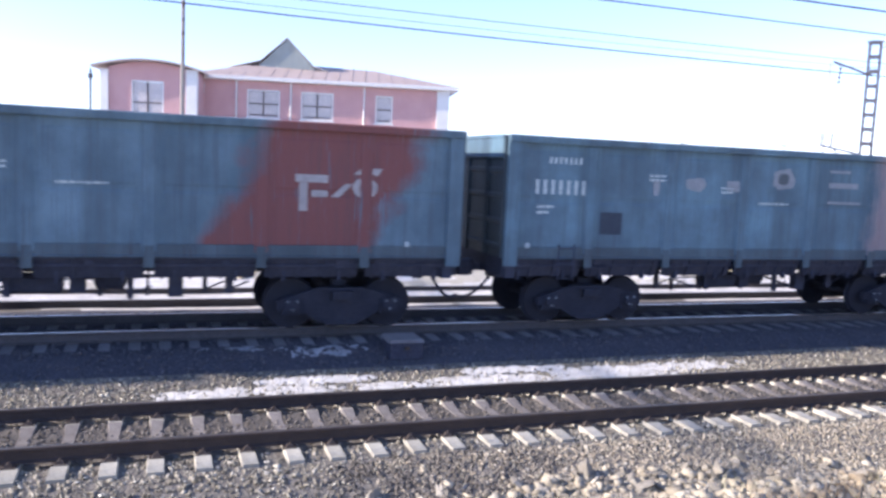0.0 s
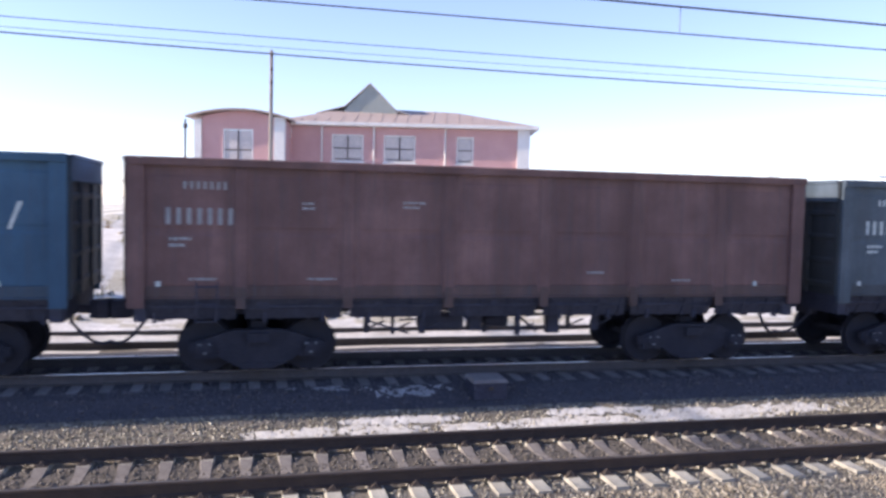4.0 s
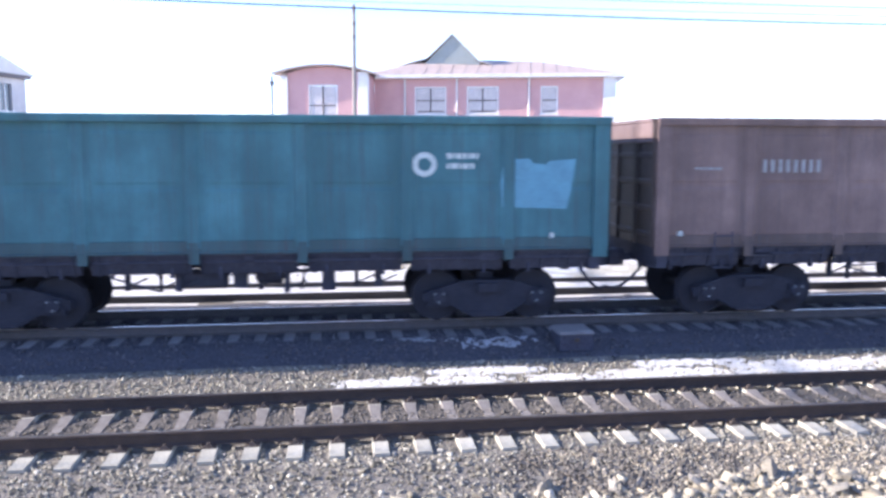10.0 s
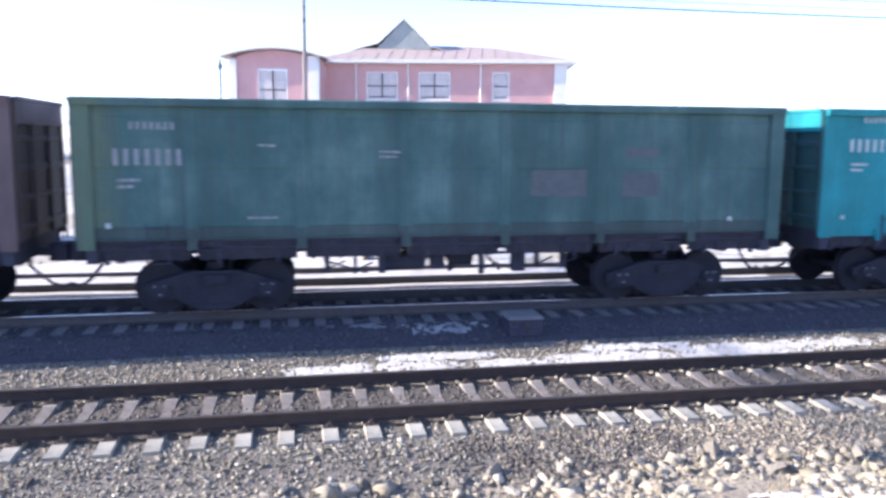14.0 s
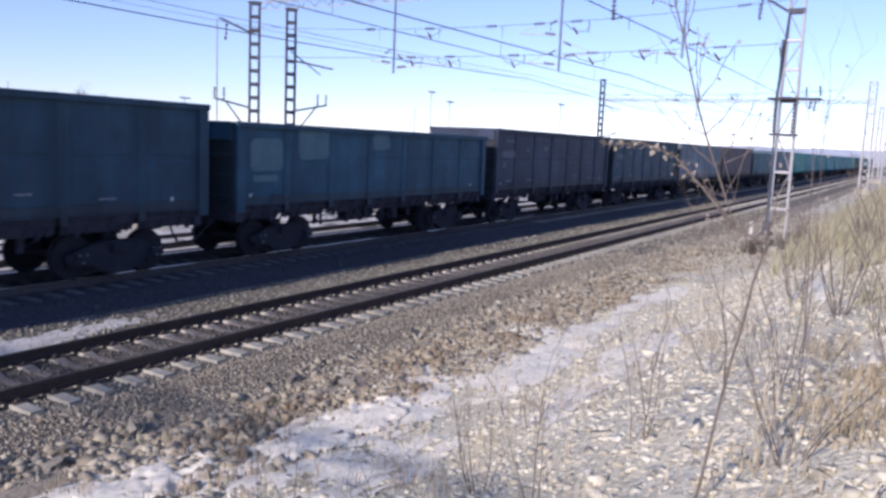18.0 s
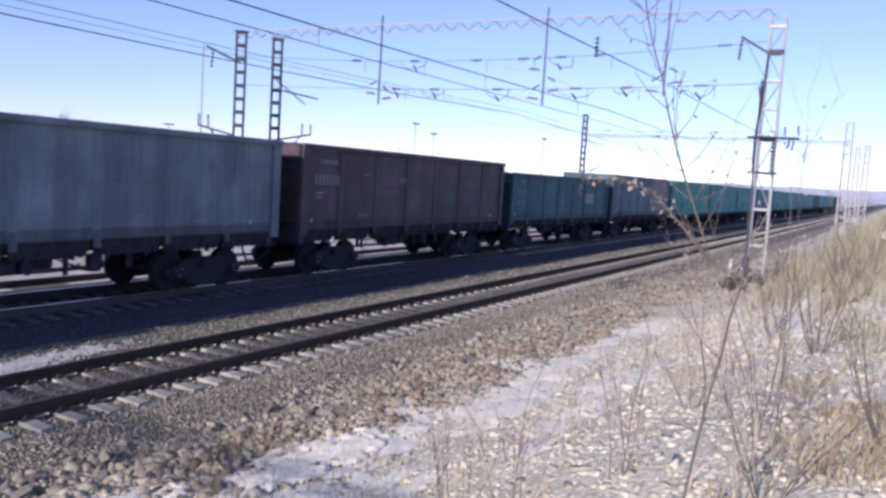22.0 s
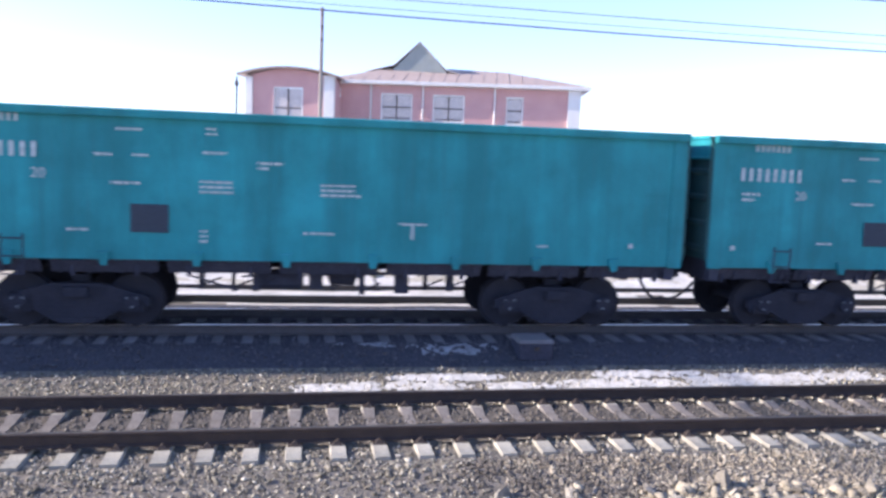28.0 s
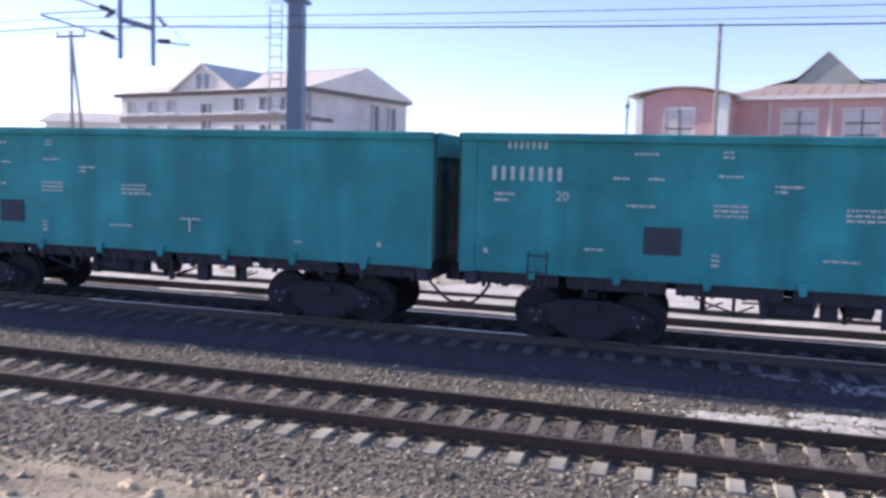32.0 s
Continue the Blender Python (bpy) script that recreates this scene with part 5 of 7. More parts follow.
ROCK = mottled("broken_rock", (0.331, 0.306, 0.258), (0.226, 0.208, 0.17), 5.0, 40.0, 0.95, relief=0.6, dist=0.02, vary=0.5)
ROCK_MESHES = [rock_mesh(i) for i in range(9)]
rock_rng = random.Random(5)
for i in range(296):
    if i % 3:
        x = rock_rng.uniform(-2.5, 8.0)
        y = 8.92 - 0.9 * rock_rng.random() ** 1.2 - max(0.0, 2.5 - x) * 0.08
    else:
        x = rock_rng.uniform(6.0, 15.5)
        y = 8.85 - 2.5 * rock_rng.random() ** 1.3
    r = 0.045 + 0.085 * rock_rng.random() ** 2.2
    o = new("rock", ROCK_MESHES[i % 9])
    o.location = (x, y, float(ground_z(x, y)) + r * 0.22)
    o.rotation_euler = (rock_rng.uniform(-0.9, 0.9), rock_rng.uniform(-0.9, 0.9), rock_rng.uniform(0, 6.28))
    o.scale = (r * rock_rng.uniform(0.9, 2.1), r * rock_rng.uniform(0.6, 1.3), r * rock_rng.uniform(0.4, 0.9))
    tagged(o, "angular pale grey rock lying at the foot of the bank", "rock", "loose rocks at the foot of the bank")


# ---- dry plants on the bank ----
def grass(name, n, box, h, mats, label, lean=0.35, keep=None, seed=3, width=0.006):
    """Dry blades: thin bent triangles pairs."""
    rng = np.random.default_rng(seed)
    x0, x1, y0, y1 = box
    m = n // 14
    tx, ty = rng.uniform(x0, x1, m), rng.uniform(y0, y1, m)
    if keep is not None:
        ok = keep(tx, ty, rng)
        tx, ty = tx[ok], ty[ok]
    tx, ty = np.repeat(tx, 14), np.repeat(ty, 14)
    k = len(tx)
    x, y = tx + rng.normal(0, 0.09, k), ty + rng.normal(0, 0.09, k)
    z = ground_z(x, y) - 0.02
    hh = h[0] + (h[1] - h[0]) * rng.random(k) ** 1.5
    a = rng.uniform(0, 2 * np.pi, k)
    ln = rng.normal(0, lean, k) * hh
    dx, dy = np.cos(a) * ln, np.sin(a) * ln
    w = width * (0.7 + rng.random(k))
    sx, sy = -np.sin(a + 0.7) * w, np.cos(a + 0.7) * w
    V = np.empty((k, 5, 3))
    V[:, 0] = np.stack([x - sx, y - sy, z], -1)
    V[:, 1] = np.stack([x + sx, y + sy, z], -1)
    V[:, 2] = np.stack([x + dx * 0.4 + sx * 0.7, y + dy * 0.4 + sy * 0.7, z + hh * 0.6], -1)
    V[:, 3] = np.stack([x + dx * 0.4 - sx * 0.7, y + dy * 0.4 - sy * 0.7, z + hh * 0.6], -1)
    V[:, 4] = np.stack([x + dx, y + dy, z + hh], -1)
    F = np.array([(0, 1, 2), (0, 2, 3), (3, 2, 4)], np.int32)
    faces = (F[None] + 5 * np.arange(k)[:, None, None]).reshape(-1, 3)
    ob = new(name, raw_mesh(name, V.reshape(-1, 3), faces, mats))
    return tagged(ob, label, "dry grass", kind="stuff")


grass("bank_grass", 6500, (2.5, 30, -0.6, 5.6), (0.05, 0.26), PALESTRAW, "sparse bleached dry grass on the bank", 0.75,
      lambda x, y, rng: rng.random(len(x)) < 0.12 + 0.7 * np.clip((hash_noise(x, y, 1.6, 12) - 0.35) * 2.0, 0, 1), 3, 0.005)
grass("slope_grass", 42000, (9, 44, -1.5, 3.4), (0.12, 0.5), STRAW, "straw-coloured dry grass higher on the bank", 0.5,
      lambda x, y, rng: rng.random(len(x)) < np.clip((hash_noise(x, y, 2.6, 18) - 0.3) * 1.8, 0, 1) * np.clip((x - 8) / 6, 0, 1) * np.clip((1.0 + (x - 9) * 0.11 - y) / 1.0, 0, 1), 5, 0.007)
grass("tall_grass", 60000, (17, 75, -9.0, 2.9), (0.35, 0.95), STRAW, "tall yellow-brown dry grass at the top of the bank", 0.3,
      lambda x, y, rng: rng.random(len(x)) < np.clip((hash_noise(x, y, 3.0, 14) - 0.2) * 1.5, 0.1, 1) * np.clip((x - 15) / 14, 0.06, 1), 4, 0.010)
grass("russet_brushwood", 9000, (15, 34, -7.0, -0.3), (0.7, 1.4), BRUSH, "russet leafless brushwood thicket", 0.22, None, 6, 0.009)
grass("mast_brush", 560, (33.0, 35.4, 3.8, 5.8), (0.15, 0.9), TWIGS, "dark brushwood round the foot of the mast", 0.8, None, 21, 0.012)
grass("weed_stalks", 1300, (3, 16, 0.6, 5.6), (0.18, 0.62), PALESTRAW, "thin upright dead weed stalks on the rubble", 0.2, lambda x, y, rng: rng.random(len(x)) < hash_noise(x, y, 1.1, 41) ** 1.5, 13, 0.0028)
grass("amber_tufts", 15000, (3.6, 9.5, -0.9, 0.75), (0.03, 0.17), AMBER, "amber dry grass tufts on top of the bank", 0.6, lambda x, y, rng: rng.random(len(x)) < np.clip((hash_noise(x, y, 0.8, 71) - 0.3) * 2, 0, 1) * np.clip((0.9 - y) / 0.9, 0, 1), 17, 0.005)
grass("rubble_weeds", 2600, (4.2, 12, 1.8, 5.6), (0.05, 0.3), BRUSH, "brown dead weeds among the pale rubble", 0.5, lambda x, y, rng: rng.random(len(x)) < hash_noise(x, y, 0.7, 73) ** 2.5, 18, 0.0035)
grass("foot_weeds", 5200, (4, 22, 6.0, 7.6), (0.06, 0.3), BRUSH, "brown dead weeds along the foot of the bank", 0.5, lambda x, y, rng: rng.random(len(x)) < hash_noise(x, y, 0.9, 43) ** 2, 14, 0.005)
grass("near_weeds", 5200, (-9, 9, 5.2, 8.3), (0.08, 0.28), STRAW, "dry weeds among the rocks", 0.5, lambda x, y, rng: rng.random(len(x)) < hash_noise(x, y, 1.2, 31) ** 2, 8)
grass("field_brushwood", 15000, (-34, 44, 24.0, 45.0), (0.15, 0.7), BRUSH, "brown dead weeds standing in the snowy field", 0.35, lambda x, y, rng: rng.random(len(x)) < hash_noise(x, y, 2.2, 37) ** 2.2, 16, 0.011)
stones("field_stones", 2600, (-30, 40, 22.0, 36.0), (0.05, 0.22), ROCKS, "rocks and clods in the snowy field", lambda x, y, rng: rng.random(len(x)) < hash_noise(x, y, 3.0, 39), 0.7, sink=0.1)
grass("field_grass", 26000, (-40, 60, 22.5, 48), (0.12, 0.4), STRAW, "dry grass poking through the field's snow", 0.4, lambda x, y, rng: rng.random(len(x)) < hash_noise(x, y, 3.5, 33) ** 2, 9, 0.012)


def shrub(x, y, height, stems, seed, label, spread=0.35, leaves=0, r=0.011, trunk=None):
    """A leafless shrub: bent stems that fork twice, thinning to twigs, with a few dead leaves."""
    rng = random.Random(seed)
    z = float(ground_z(x, y)) - 0.03
    t = thing("leafless_shrub", label, "shrub", pose(x, y, z), "leafless shrubs on the bank")
    ends = []

    def grow(f, p, d, length, rad, level):
        n = 4
        pts = [p]
        for i in range(n):
            d = (d + Vector((rng.uniform(-0.16, 0.16), rng.uniform(-0.16, 0.16), rng.uniform(-0.03, 0.1)))).normalized()
            p = p + d * (length / n)
            pts.append(p)
        f.path(pts, [rad * (1 - 0.16 * i) for i in range(n + 1)], 5 if level < 1 else 3)
        ends.extend(pts[2:])
        if level < 3:
            for i in range(1, n + 1):
                if rng.random() < (0.85 if level < 2 else 0.6):
                    side = Vector((rng.uniform(-1, 1), rng.uniform(-1, 1), rng.uniform(0.2, 0.9))).normalized()
                    grow(f, pts[i], (d * 0.75 + side * 0.7).normalized(), length * rng.uniform(0.28, 0.5), rad * 0.5, level + 1)
    for i in range(stems):
        f = Form()
        a = rng.uniform(0, 6.28)
        d = trunk[i] if trunk else Vector((math.cos(a) * spread, math.sin(a) * spread, 1)).normalized()
        grow(f, Vector((math.cos(a) * 0.06, math.sin(a) * 0.06, 0)), Vector(d).normalized(), height * rng.uniform(0.75, 1.05), r, 0 if stems < 6 else 1)
        part("stem", f, BARK, t)
    if leaves:
        f = Form()
        for _ in range(leaves):
            p = rng.choice(ends)
            u = Vector((rng.uniform(-1, 1), rng.uniform(-1, 1), rng.uniform(-1, 1))).normalized()
            w = u.cross(Vector((rng.uniform(-1, 1), rng.uniform(-1, 1), 0.3))).normalized()
            s = rng.uniform(0.012, 0.026)
            f.add([p, p + u * s + w * s * 0.6, p + u * s * 2.1, p + u * s - w * s * 0.6], [(0, 1, 2, 3)])
        o = part("dead_leaves", f, LEAF, t, "curled pale dead leaves")
        tagged(o, kind="stuff")
    return t


def sapling():
    """A thin crooked young tree at the bank's top with a drooping leafy twig."""
    t = thing("sapling", "thin crooked leafless sapling with pale dead leaves, swaying in the wind", "sapling", pose(4.55, 0.85, 1.75))
    o = Vector((4.55, 0.85, 1.75))
    rng = random.Random(11)

    def taper(pts, r0, r1):
        f = Form()
        pts = [Vector(p) - o for p in pts]
        fine = [pts[0]]
        for a, b in zip(pts, pts[1:]):
            for i in range(1, 5):
                fine.append(a.lerp(b, i / 4) + Vector((rng.uniform(-1, 1), rng.uniform(-1, 1), 0)) * 0.008)
        n = len(fine) - 1
        f.path(fine, [r0 + (r1 - r0) * i / n for i in range(n + 1)], 6)
        return f, fine
    f, main = taper([(4.55, 0.85, 1.7), (4.56, 0.79, 2.44), (4.57, 0.70, 3.30), (4.545, 0.86, 3.36), (4.48, 1.12, 3.97), (4.41, 1.34, 4.61), (4.38, 1.45, 5.0)], 0.0085, 0.003)
    part("trunk", f, BARK, t)
    f, br = taper([(4.545, 0.86, 3.36), (4.49, 1.04, 3.55), (4.46, 1.19, 3.69), (4.43, 1.36, 3.745), (4.40, 1.55, 3.715)], 0.008, 0.0025)
    part("branch", f, BARK, t)
    tips = br[4:]
    for k in list(range(6, len(main), 2)) + list(range(10, len(main))) * 2:
        d = Vector((rng.uniform(-0.5, 0.5), rng.uniform(-1, 1), rng.uniform(0.1, 0.8))).normalized() * rng.uniform(0.15, 0.45)
        f, tw = taper([main[k] + o, main[k] + d * 0.5 + o, main[k] + d + Vector((0, 0, 0.05)) + o], 0.0032, 0.0014)
        part("twig", f, BARK, t)
        tips += tw[4:]
    f = Form()
    for i in range(170):
        p = rng.choice(br[5:]) + Vector((rng.uniform(-1, 1), rng.uniform(-1, 1), rng.uniform(-1, 1))) * 0.02 if i < 75 else rng.choice(tips)
        u = Vector((rng.uniform(-1, 1), rng.uniform(-1, 1), rng.uniform(-1, 0.5))).normalized()
        w = u.cross(Vector((0.3, rng.uniform(-1, 1), 1))).normalized()
        s = rng.uniform(0.012, 0.022) if i < 75 else rng.uniform(0.008, 0.015)
        f.add([p, p + u * s + w * s * 0.7, p + u * s * 2.2, p + u * s - w * s * 0.7], [(0, 1, 2, 3)])
    tagged(part("dead_leaves", f, LEAF, t, "curled pale dead leaves"), kind="stuff")
    return t


SAPLING = sapling()
for i, (x, y, h, n, sp, lv) in enumerate(((5.15, 0.45, 0.95, 8, 0.45, 30), (5.0, 1.92, 1.0, 3, 0.15, 10), (4.63, 2.84, 0.75, 4, 0.45, 0), (5.66, 2.7, 0.85, 6, 0.4, 20), (7.3, 0.8, 1.1, 6, 0.4, 20),
                                          (6.2, -0.15, 1.2, 6, 0.45, 40), (8.6, 1.6, 0.8, 5, 0.5, 0), (10.5, 0.6, 1.2, 7, 0.4, 30), (13.0, 1.4, 1.1, 6, 0.45, 0), (33.0, 3.4, 1.7, 7, 0.4, 0),
                                          (35.8, 4.0, 1.5, 6, 0.5, 0), (33.9, 5.4, 0.9, 8, 0.6, 0), (34.8, 3.9, 0.8, 8, 0.6, 0), (6.97, 0.67, 2.2, 3, 0.12, 14), (7.7, 1.25, 1.9, 2, 0.10, 8), (6.1, 1.6, 1.1, 4, 0.2, 0), (4.9, 3.9, 0.8, 4, 0.3, 0), (27.0, 2.5, 1.3, 6, 0.45, 0), (8.0, 3.3, 0.6, 4, 0.5, 0), (16.5, 0.4, 1.6, 8, 0.4, 0), (20.0, 0.9, 1.5, 7, 0.4, 0), (42.0, 3.0, 2.0, 8, 0.4, 0))):
    shrub(x, y, h, n, 100 + i, "leafless thin-stemmed shrub on the dry bank", sp, lv, 0.0055 if x < 9 else 0.011)



# ---- the red house beyond the tracks ----
PANE = mottled("curtained_glass", (0.632, 0.572, 0.562), (0.483, 0.44, 0.445), 2.0, 14.0, 0.12, relief=0.0)
MULLION = mottled("dark_glazing_bar", (0.16, 0.13, 0.13), (0.12, 0.10, 0.10), 4.0, 30.0, 0.7)
FENCE = mottled("green_fence_paint", (0.07, 0.13, 0.09), (0.10, 0.16, 0.11), 2.0, 30.0, 0.7)


def house_window(parent, u0, u1, z0, z1, w, cols, rows, mats=None):
    """A window set in a wall that faces -y: outer frame, sill, panes and glazing bars."""
    fr = Form()
    t = 0.09
    for a, b, c, d in ((u0, u1, z1 - t, z1), (u0, u1, z0, z0 + t), (u0, u0 + t, z0 + t, z1 - t), (u1 - t, u1, z0 + t, z1 - t)):
        fr.box(a, w - 0.07, c, b, w + 0.02, d)
    win = part("window", fr, TRIM, parent, "white framed window")
    f = Form().box(u0 - 0.08, w - 0.14, z0 - 0.07, u1 + 0.08, w + 0.0, z0 - 0.004)
    part("window_sill", f, TRIM, win)
    for i in range(cols):
        for j in range(rows):
            a, b = u0 + t + (u1 - u0 - 2 * t) * i / cols, u0 + t + (u1 - u0 - 2 * t) * (i + 1) / cols
            c, d = z0 + t + (z1 - z0 - 2 * t) * j / rows, z0 + t + (z1 - z0 - 2 * t) * (j + 1) / rows
            part("pane", Form().box(a + 0.02, w - 0.03, c + 0.02, b - 0.02, w - 0.01, d - 0.02), PANE, win)
    for i in range(1, cols):
        a = u0 + t + (u1 - u0 - 2 * t) * i / cols
        part("glazing_bar", Form().box(a - 0.045, w - 0.06, z0 + t, a + 0.045, w - 0.005, z1 - t), MULLION, win)
    for j in range(1, rows):
        c = z0 + t + (z1 - z0 - 2 * t) * j / rows
        part("glazing_bar", Form().box(u0 + t, w - 0.055, c - 0.04, u1 - t, w - 0.005, c + 0.04), MULLION, win)
    if rows > 1 or cols > 1:
        part("glazing_bar", Form().box(u0 + t + 0.1, w - 0.05, z0 + t + 0.06, u1 - t - 0.1, w - 0.005, z0 + t + 0.12), MULLION, win)
    return win


def holed_wall(u0, u1, z0, z1, w0, w1, holes):
    """A wall slab with rectangular openings, in one connected sheet."""
    us = sorted({u0, u1, *[h[0] for h in holes], *[h[1] for h in holes]})
    zs = sorted({z0, z1, *[h[2] for h in holes], *[h[3] for h in holes]})
    f = Form()
    idx = {}

    def v(i, j, k):
        if (i, j, k) not in idx:
            idx[(i, j, k)] = len(f.v)
            f.v.append((us[i], w0 if k == 0 else w1, zs[j]))
        return idx[(i, j, k)]
    solid = {(i, j): not any(h[0] <= us[i] and us[i + 1] <= h[1] and h[2] <= zs[j] and zs[j + 1] <= h[3] for h in holes) for i in range(len(us) - 1) for j in range(len(zs) - 1)}
    for (i, j), s in solid.items():
        if not s:
            continue
        f.f.append((v(i, j, 0), v(i + 1, j, 0), v(i + 1, j + 1, 0), v(i, j + 1, 0)))
        f.f.append((v(i, j, 1), v(i, j + 1, 1), v(i + 1, j + 1, 1), v(i + 1, j, 1)))
        for di, dj, a, b in ((-1, 0, (i, j), (i, j + 1)), (1, 0, (i + 1, j), (i + 1, j + 1)), (0, -1, (i, j), (i + 1, j)), (0, 1, (i, j + 1), (i + 1, j + 1))):
            if not solid.get((i + di, j + dj), False):
                f.f.append((v(*a, 0), v(*b, 0), v(*b, 1), v(*a, 1)))
    f.m = [0] * len(f.f)
    return f


def red_house():
    h = thing("red_house", "two-storey red house with white trim and a grey gable", "house", pose(2.04, 50.3, 0, 0, 0, -13))
    B = 2.3
    wins = [(2.87, 4.8), (6.03, 7.96), (10.46, 11.5)]
    holes = [(a, b, 6.12, 7.78) for a, b in wins] + [(a, b, 3.5, 5.08) for a, b in wins]
    part("front_wall", holed_wall(0.4, 14.16, B, 8.25, 0.0, 0.35, holes), BRICK, h)
    for a, b in wins:
        house_window(h, a, b, 6.12, 7.78, 0.09, 2 if b - a > 1.5 else 1, 2)
        house_window(h, a, b, 3.5, 5.08, 0.09, 2 if b - a > 1.5 else 1, 2)
    part("side_wall", Form().box(14.3, 0.36, B, 14.65, 10.6, 8.25), BRICK, h)
    part("back_wall", Form().box(-4.6, 10.3, B, 14.3, 10.6, 8.25), BRICK, h)
    part("floor_band", Form().box(0.4, -0.07, 5.5, 14.16, -0.003, 5.86), TRIM, h, "white floor band")
    part("corner_column", Form().box(14.16, -0.2, B, 14.9, 0.36, 8.3), TRIM, h, "white corner column")
    for u in (2.27, 5.43, 9.77):
        f = Form().rod((u, -0.1, B), (u, -0.1, 8.2), 0.055, n=8).rod((u, -0.1, 8.2), (u, -0.4, 8.34), 0.055, n=8)
        part("downpipe", f, TRIM, h, "white rain pipe")
    part("fascia", Form().box(0.5, -0.55, 8.28, 15.3, -0.42, 8.46), TRIM, h, "white eaves board")
    part("fascia", Form().box(15.3, -0.55, 8.28, 15.42, 11.0, 8.46), TRIM, h, "white eaves board")
    part("soffit", Form().box(0.4, -0.42, 8.26, 15.3, 10.9, 8.31), TRIM, h)
    r = Form().add([(-0.6, -0.55, 8.46), (15.42, -0.55, 8.46), (15.42, 11.0, 8.46), (-0.6, 11.0, 8.46), (3.6, 5.2, 10.0), (10.5, 5.2, 9.8)],
                   [(0, 1, 5, 4), (1, 2, 5), (2, 3, 4, 5), (3, 0, 4), (0, 3, 2, 1)])
    part("roof", r, ROOF, h, "low brown sheet roof")
    for i in range(1, 20):
        u = -0.6 + i * 0.8
        top = min(1.0, max(0.0, (u + 0.6) / 4.2)) if u < 3.6 else (1.0 if u < 10.5 else max(0.0, (15.42 - u) / 4.92))
        if top > 0.05:
            part("roof_seam", Form().rod((u, -0.55, 8.465), (u, -0.55 + 5.75 * top, 8.465 + 1.4 * top), 0.012, n=4), ROOF, h)
    # the gable on the roof, with boarded siding
    g = Form().prism([(3.0, 9.45), (6.7, 9.45), (4.85, 11.36)], 3.6, 3.8, "y")
    gable = part("gable", g, GABLE, h, "grey boarded gable")
    for i in range(11):
        z = 9.5 + i * 0.17
        half = 1.85 * (11.36 - z) / 1.91 - 0.12
        if half > 0.1:
            part("siding_board", Form().box(4.85 - half, 3.57, z, 4.85 + half, 3.596, z + 0.13), GABLE, gable)
    r = Form()
    for s, u, z, e in ((-1, 1.65, 9.86, 3.5), (1, 1.75, 9.62, 2.7)):
        r.prism([(4.85, 11.36), (4.85 + s * u, z), (4.85 + s * e, 9.38), (4.85 + s * e, 9.43), (4.85 + s * u, z + 0.06), (4.85, 11.43)], 3.45, 8.0, "y")
    part("gable_roof", r, ROOFGREY, h)
    # the wing that stands forward
    wh = [(-3.2, -1.45, 5.35, 7.78), (-3.2, -1.45, 2.9, 4.9)]
    part("wing_wall", holed_wall(-4.43, -0.22, B, 8.4, -2.0, -1.7, wh), BRICK, h)
    house_window(h, -3.2, -1.45, 5.35, 7.78, -1.92, 2, 2)
    house_window(h, -3.2, -1.45, 2.9, 4.9, -1.92, 2, 1)
    part("corner_column", Form().box(-0.22, -2.15, B, 0.39, -1.7, 8.5), TRIM, h, "white corner column")
    part("corner_column", Form().box(-4.84, -2.15, B, -4.43, -1.7, 8.3), TRIM, h, "white corner column")
    part("wing_side_wall", Form().box(0.05, -1.7, B, 0.39, 0.0, 8.4), BRICK, h)
    part("wing_side_wall", Form().box(-4.84, -1.7, B, -4.5, 10.3, 8.25), TRIM, h)
    for a, b in ((-4.43, -3.3), (-1.35, -0.22)):
        part("wing_band", Form().box(a, -2.08, 5.36, b, -2.003, 5.82), TRIM, h, "white floor band")
    arch = lambda k, rise, half, z: (-2.27 + half * k, z + rise * (1 - k * k))
    ks = [i / 6 - 1 for i in range(13)]
    part("wing_gable", Form().prism([(-4.6, 8.4)] + [arch(k, 0.42, 2.33, 8.4) for k in ks][1:-1] + [(0.06, 8.4)], -2.0, -1.75, "y"), BRICK, h)
    w = Form().prism([arch(k, 0.48, 3.0, 8.36) for k in ks] + [arch(k, 0.48, 3.0, 8.46) for k in ks[::-1]], -2.5, 6.0, "y")
    part("wing_roof", w, ROOF, h)
    part("balcony_floor", Form().box(-5.6, -2.1, 5.45, -4.86, 0.8, 5.62), TRIM, h)
    part("porch_post", Form().rod((-5.4, -2.0, B), (-5.4, -2.0, 8.3), 0.06, n=8), DARKSTEEL, h)
    part("lantern", Form().lathe([(7.72, 0.05), (7.78, 0.13), (8.0, 0.13), (8.06, 0.03)], "z", 8, (-5.4, -2.0, 0)), DARKSTEEL, h)
    part("plinth", Form().box(-4.8, -2.2, B - 0.3, -0.25, -2.003, B + 0.5), RENDERED, h)
    part("plinth", Form().box(0.42, -0.1, B - 0.3, 14.1, -0.003, B + 0.5), RENDERED, h)


red_house()


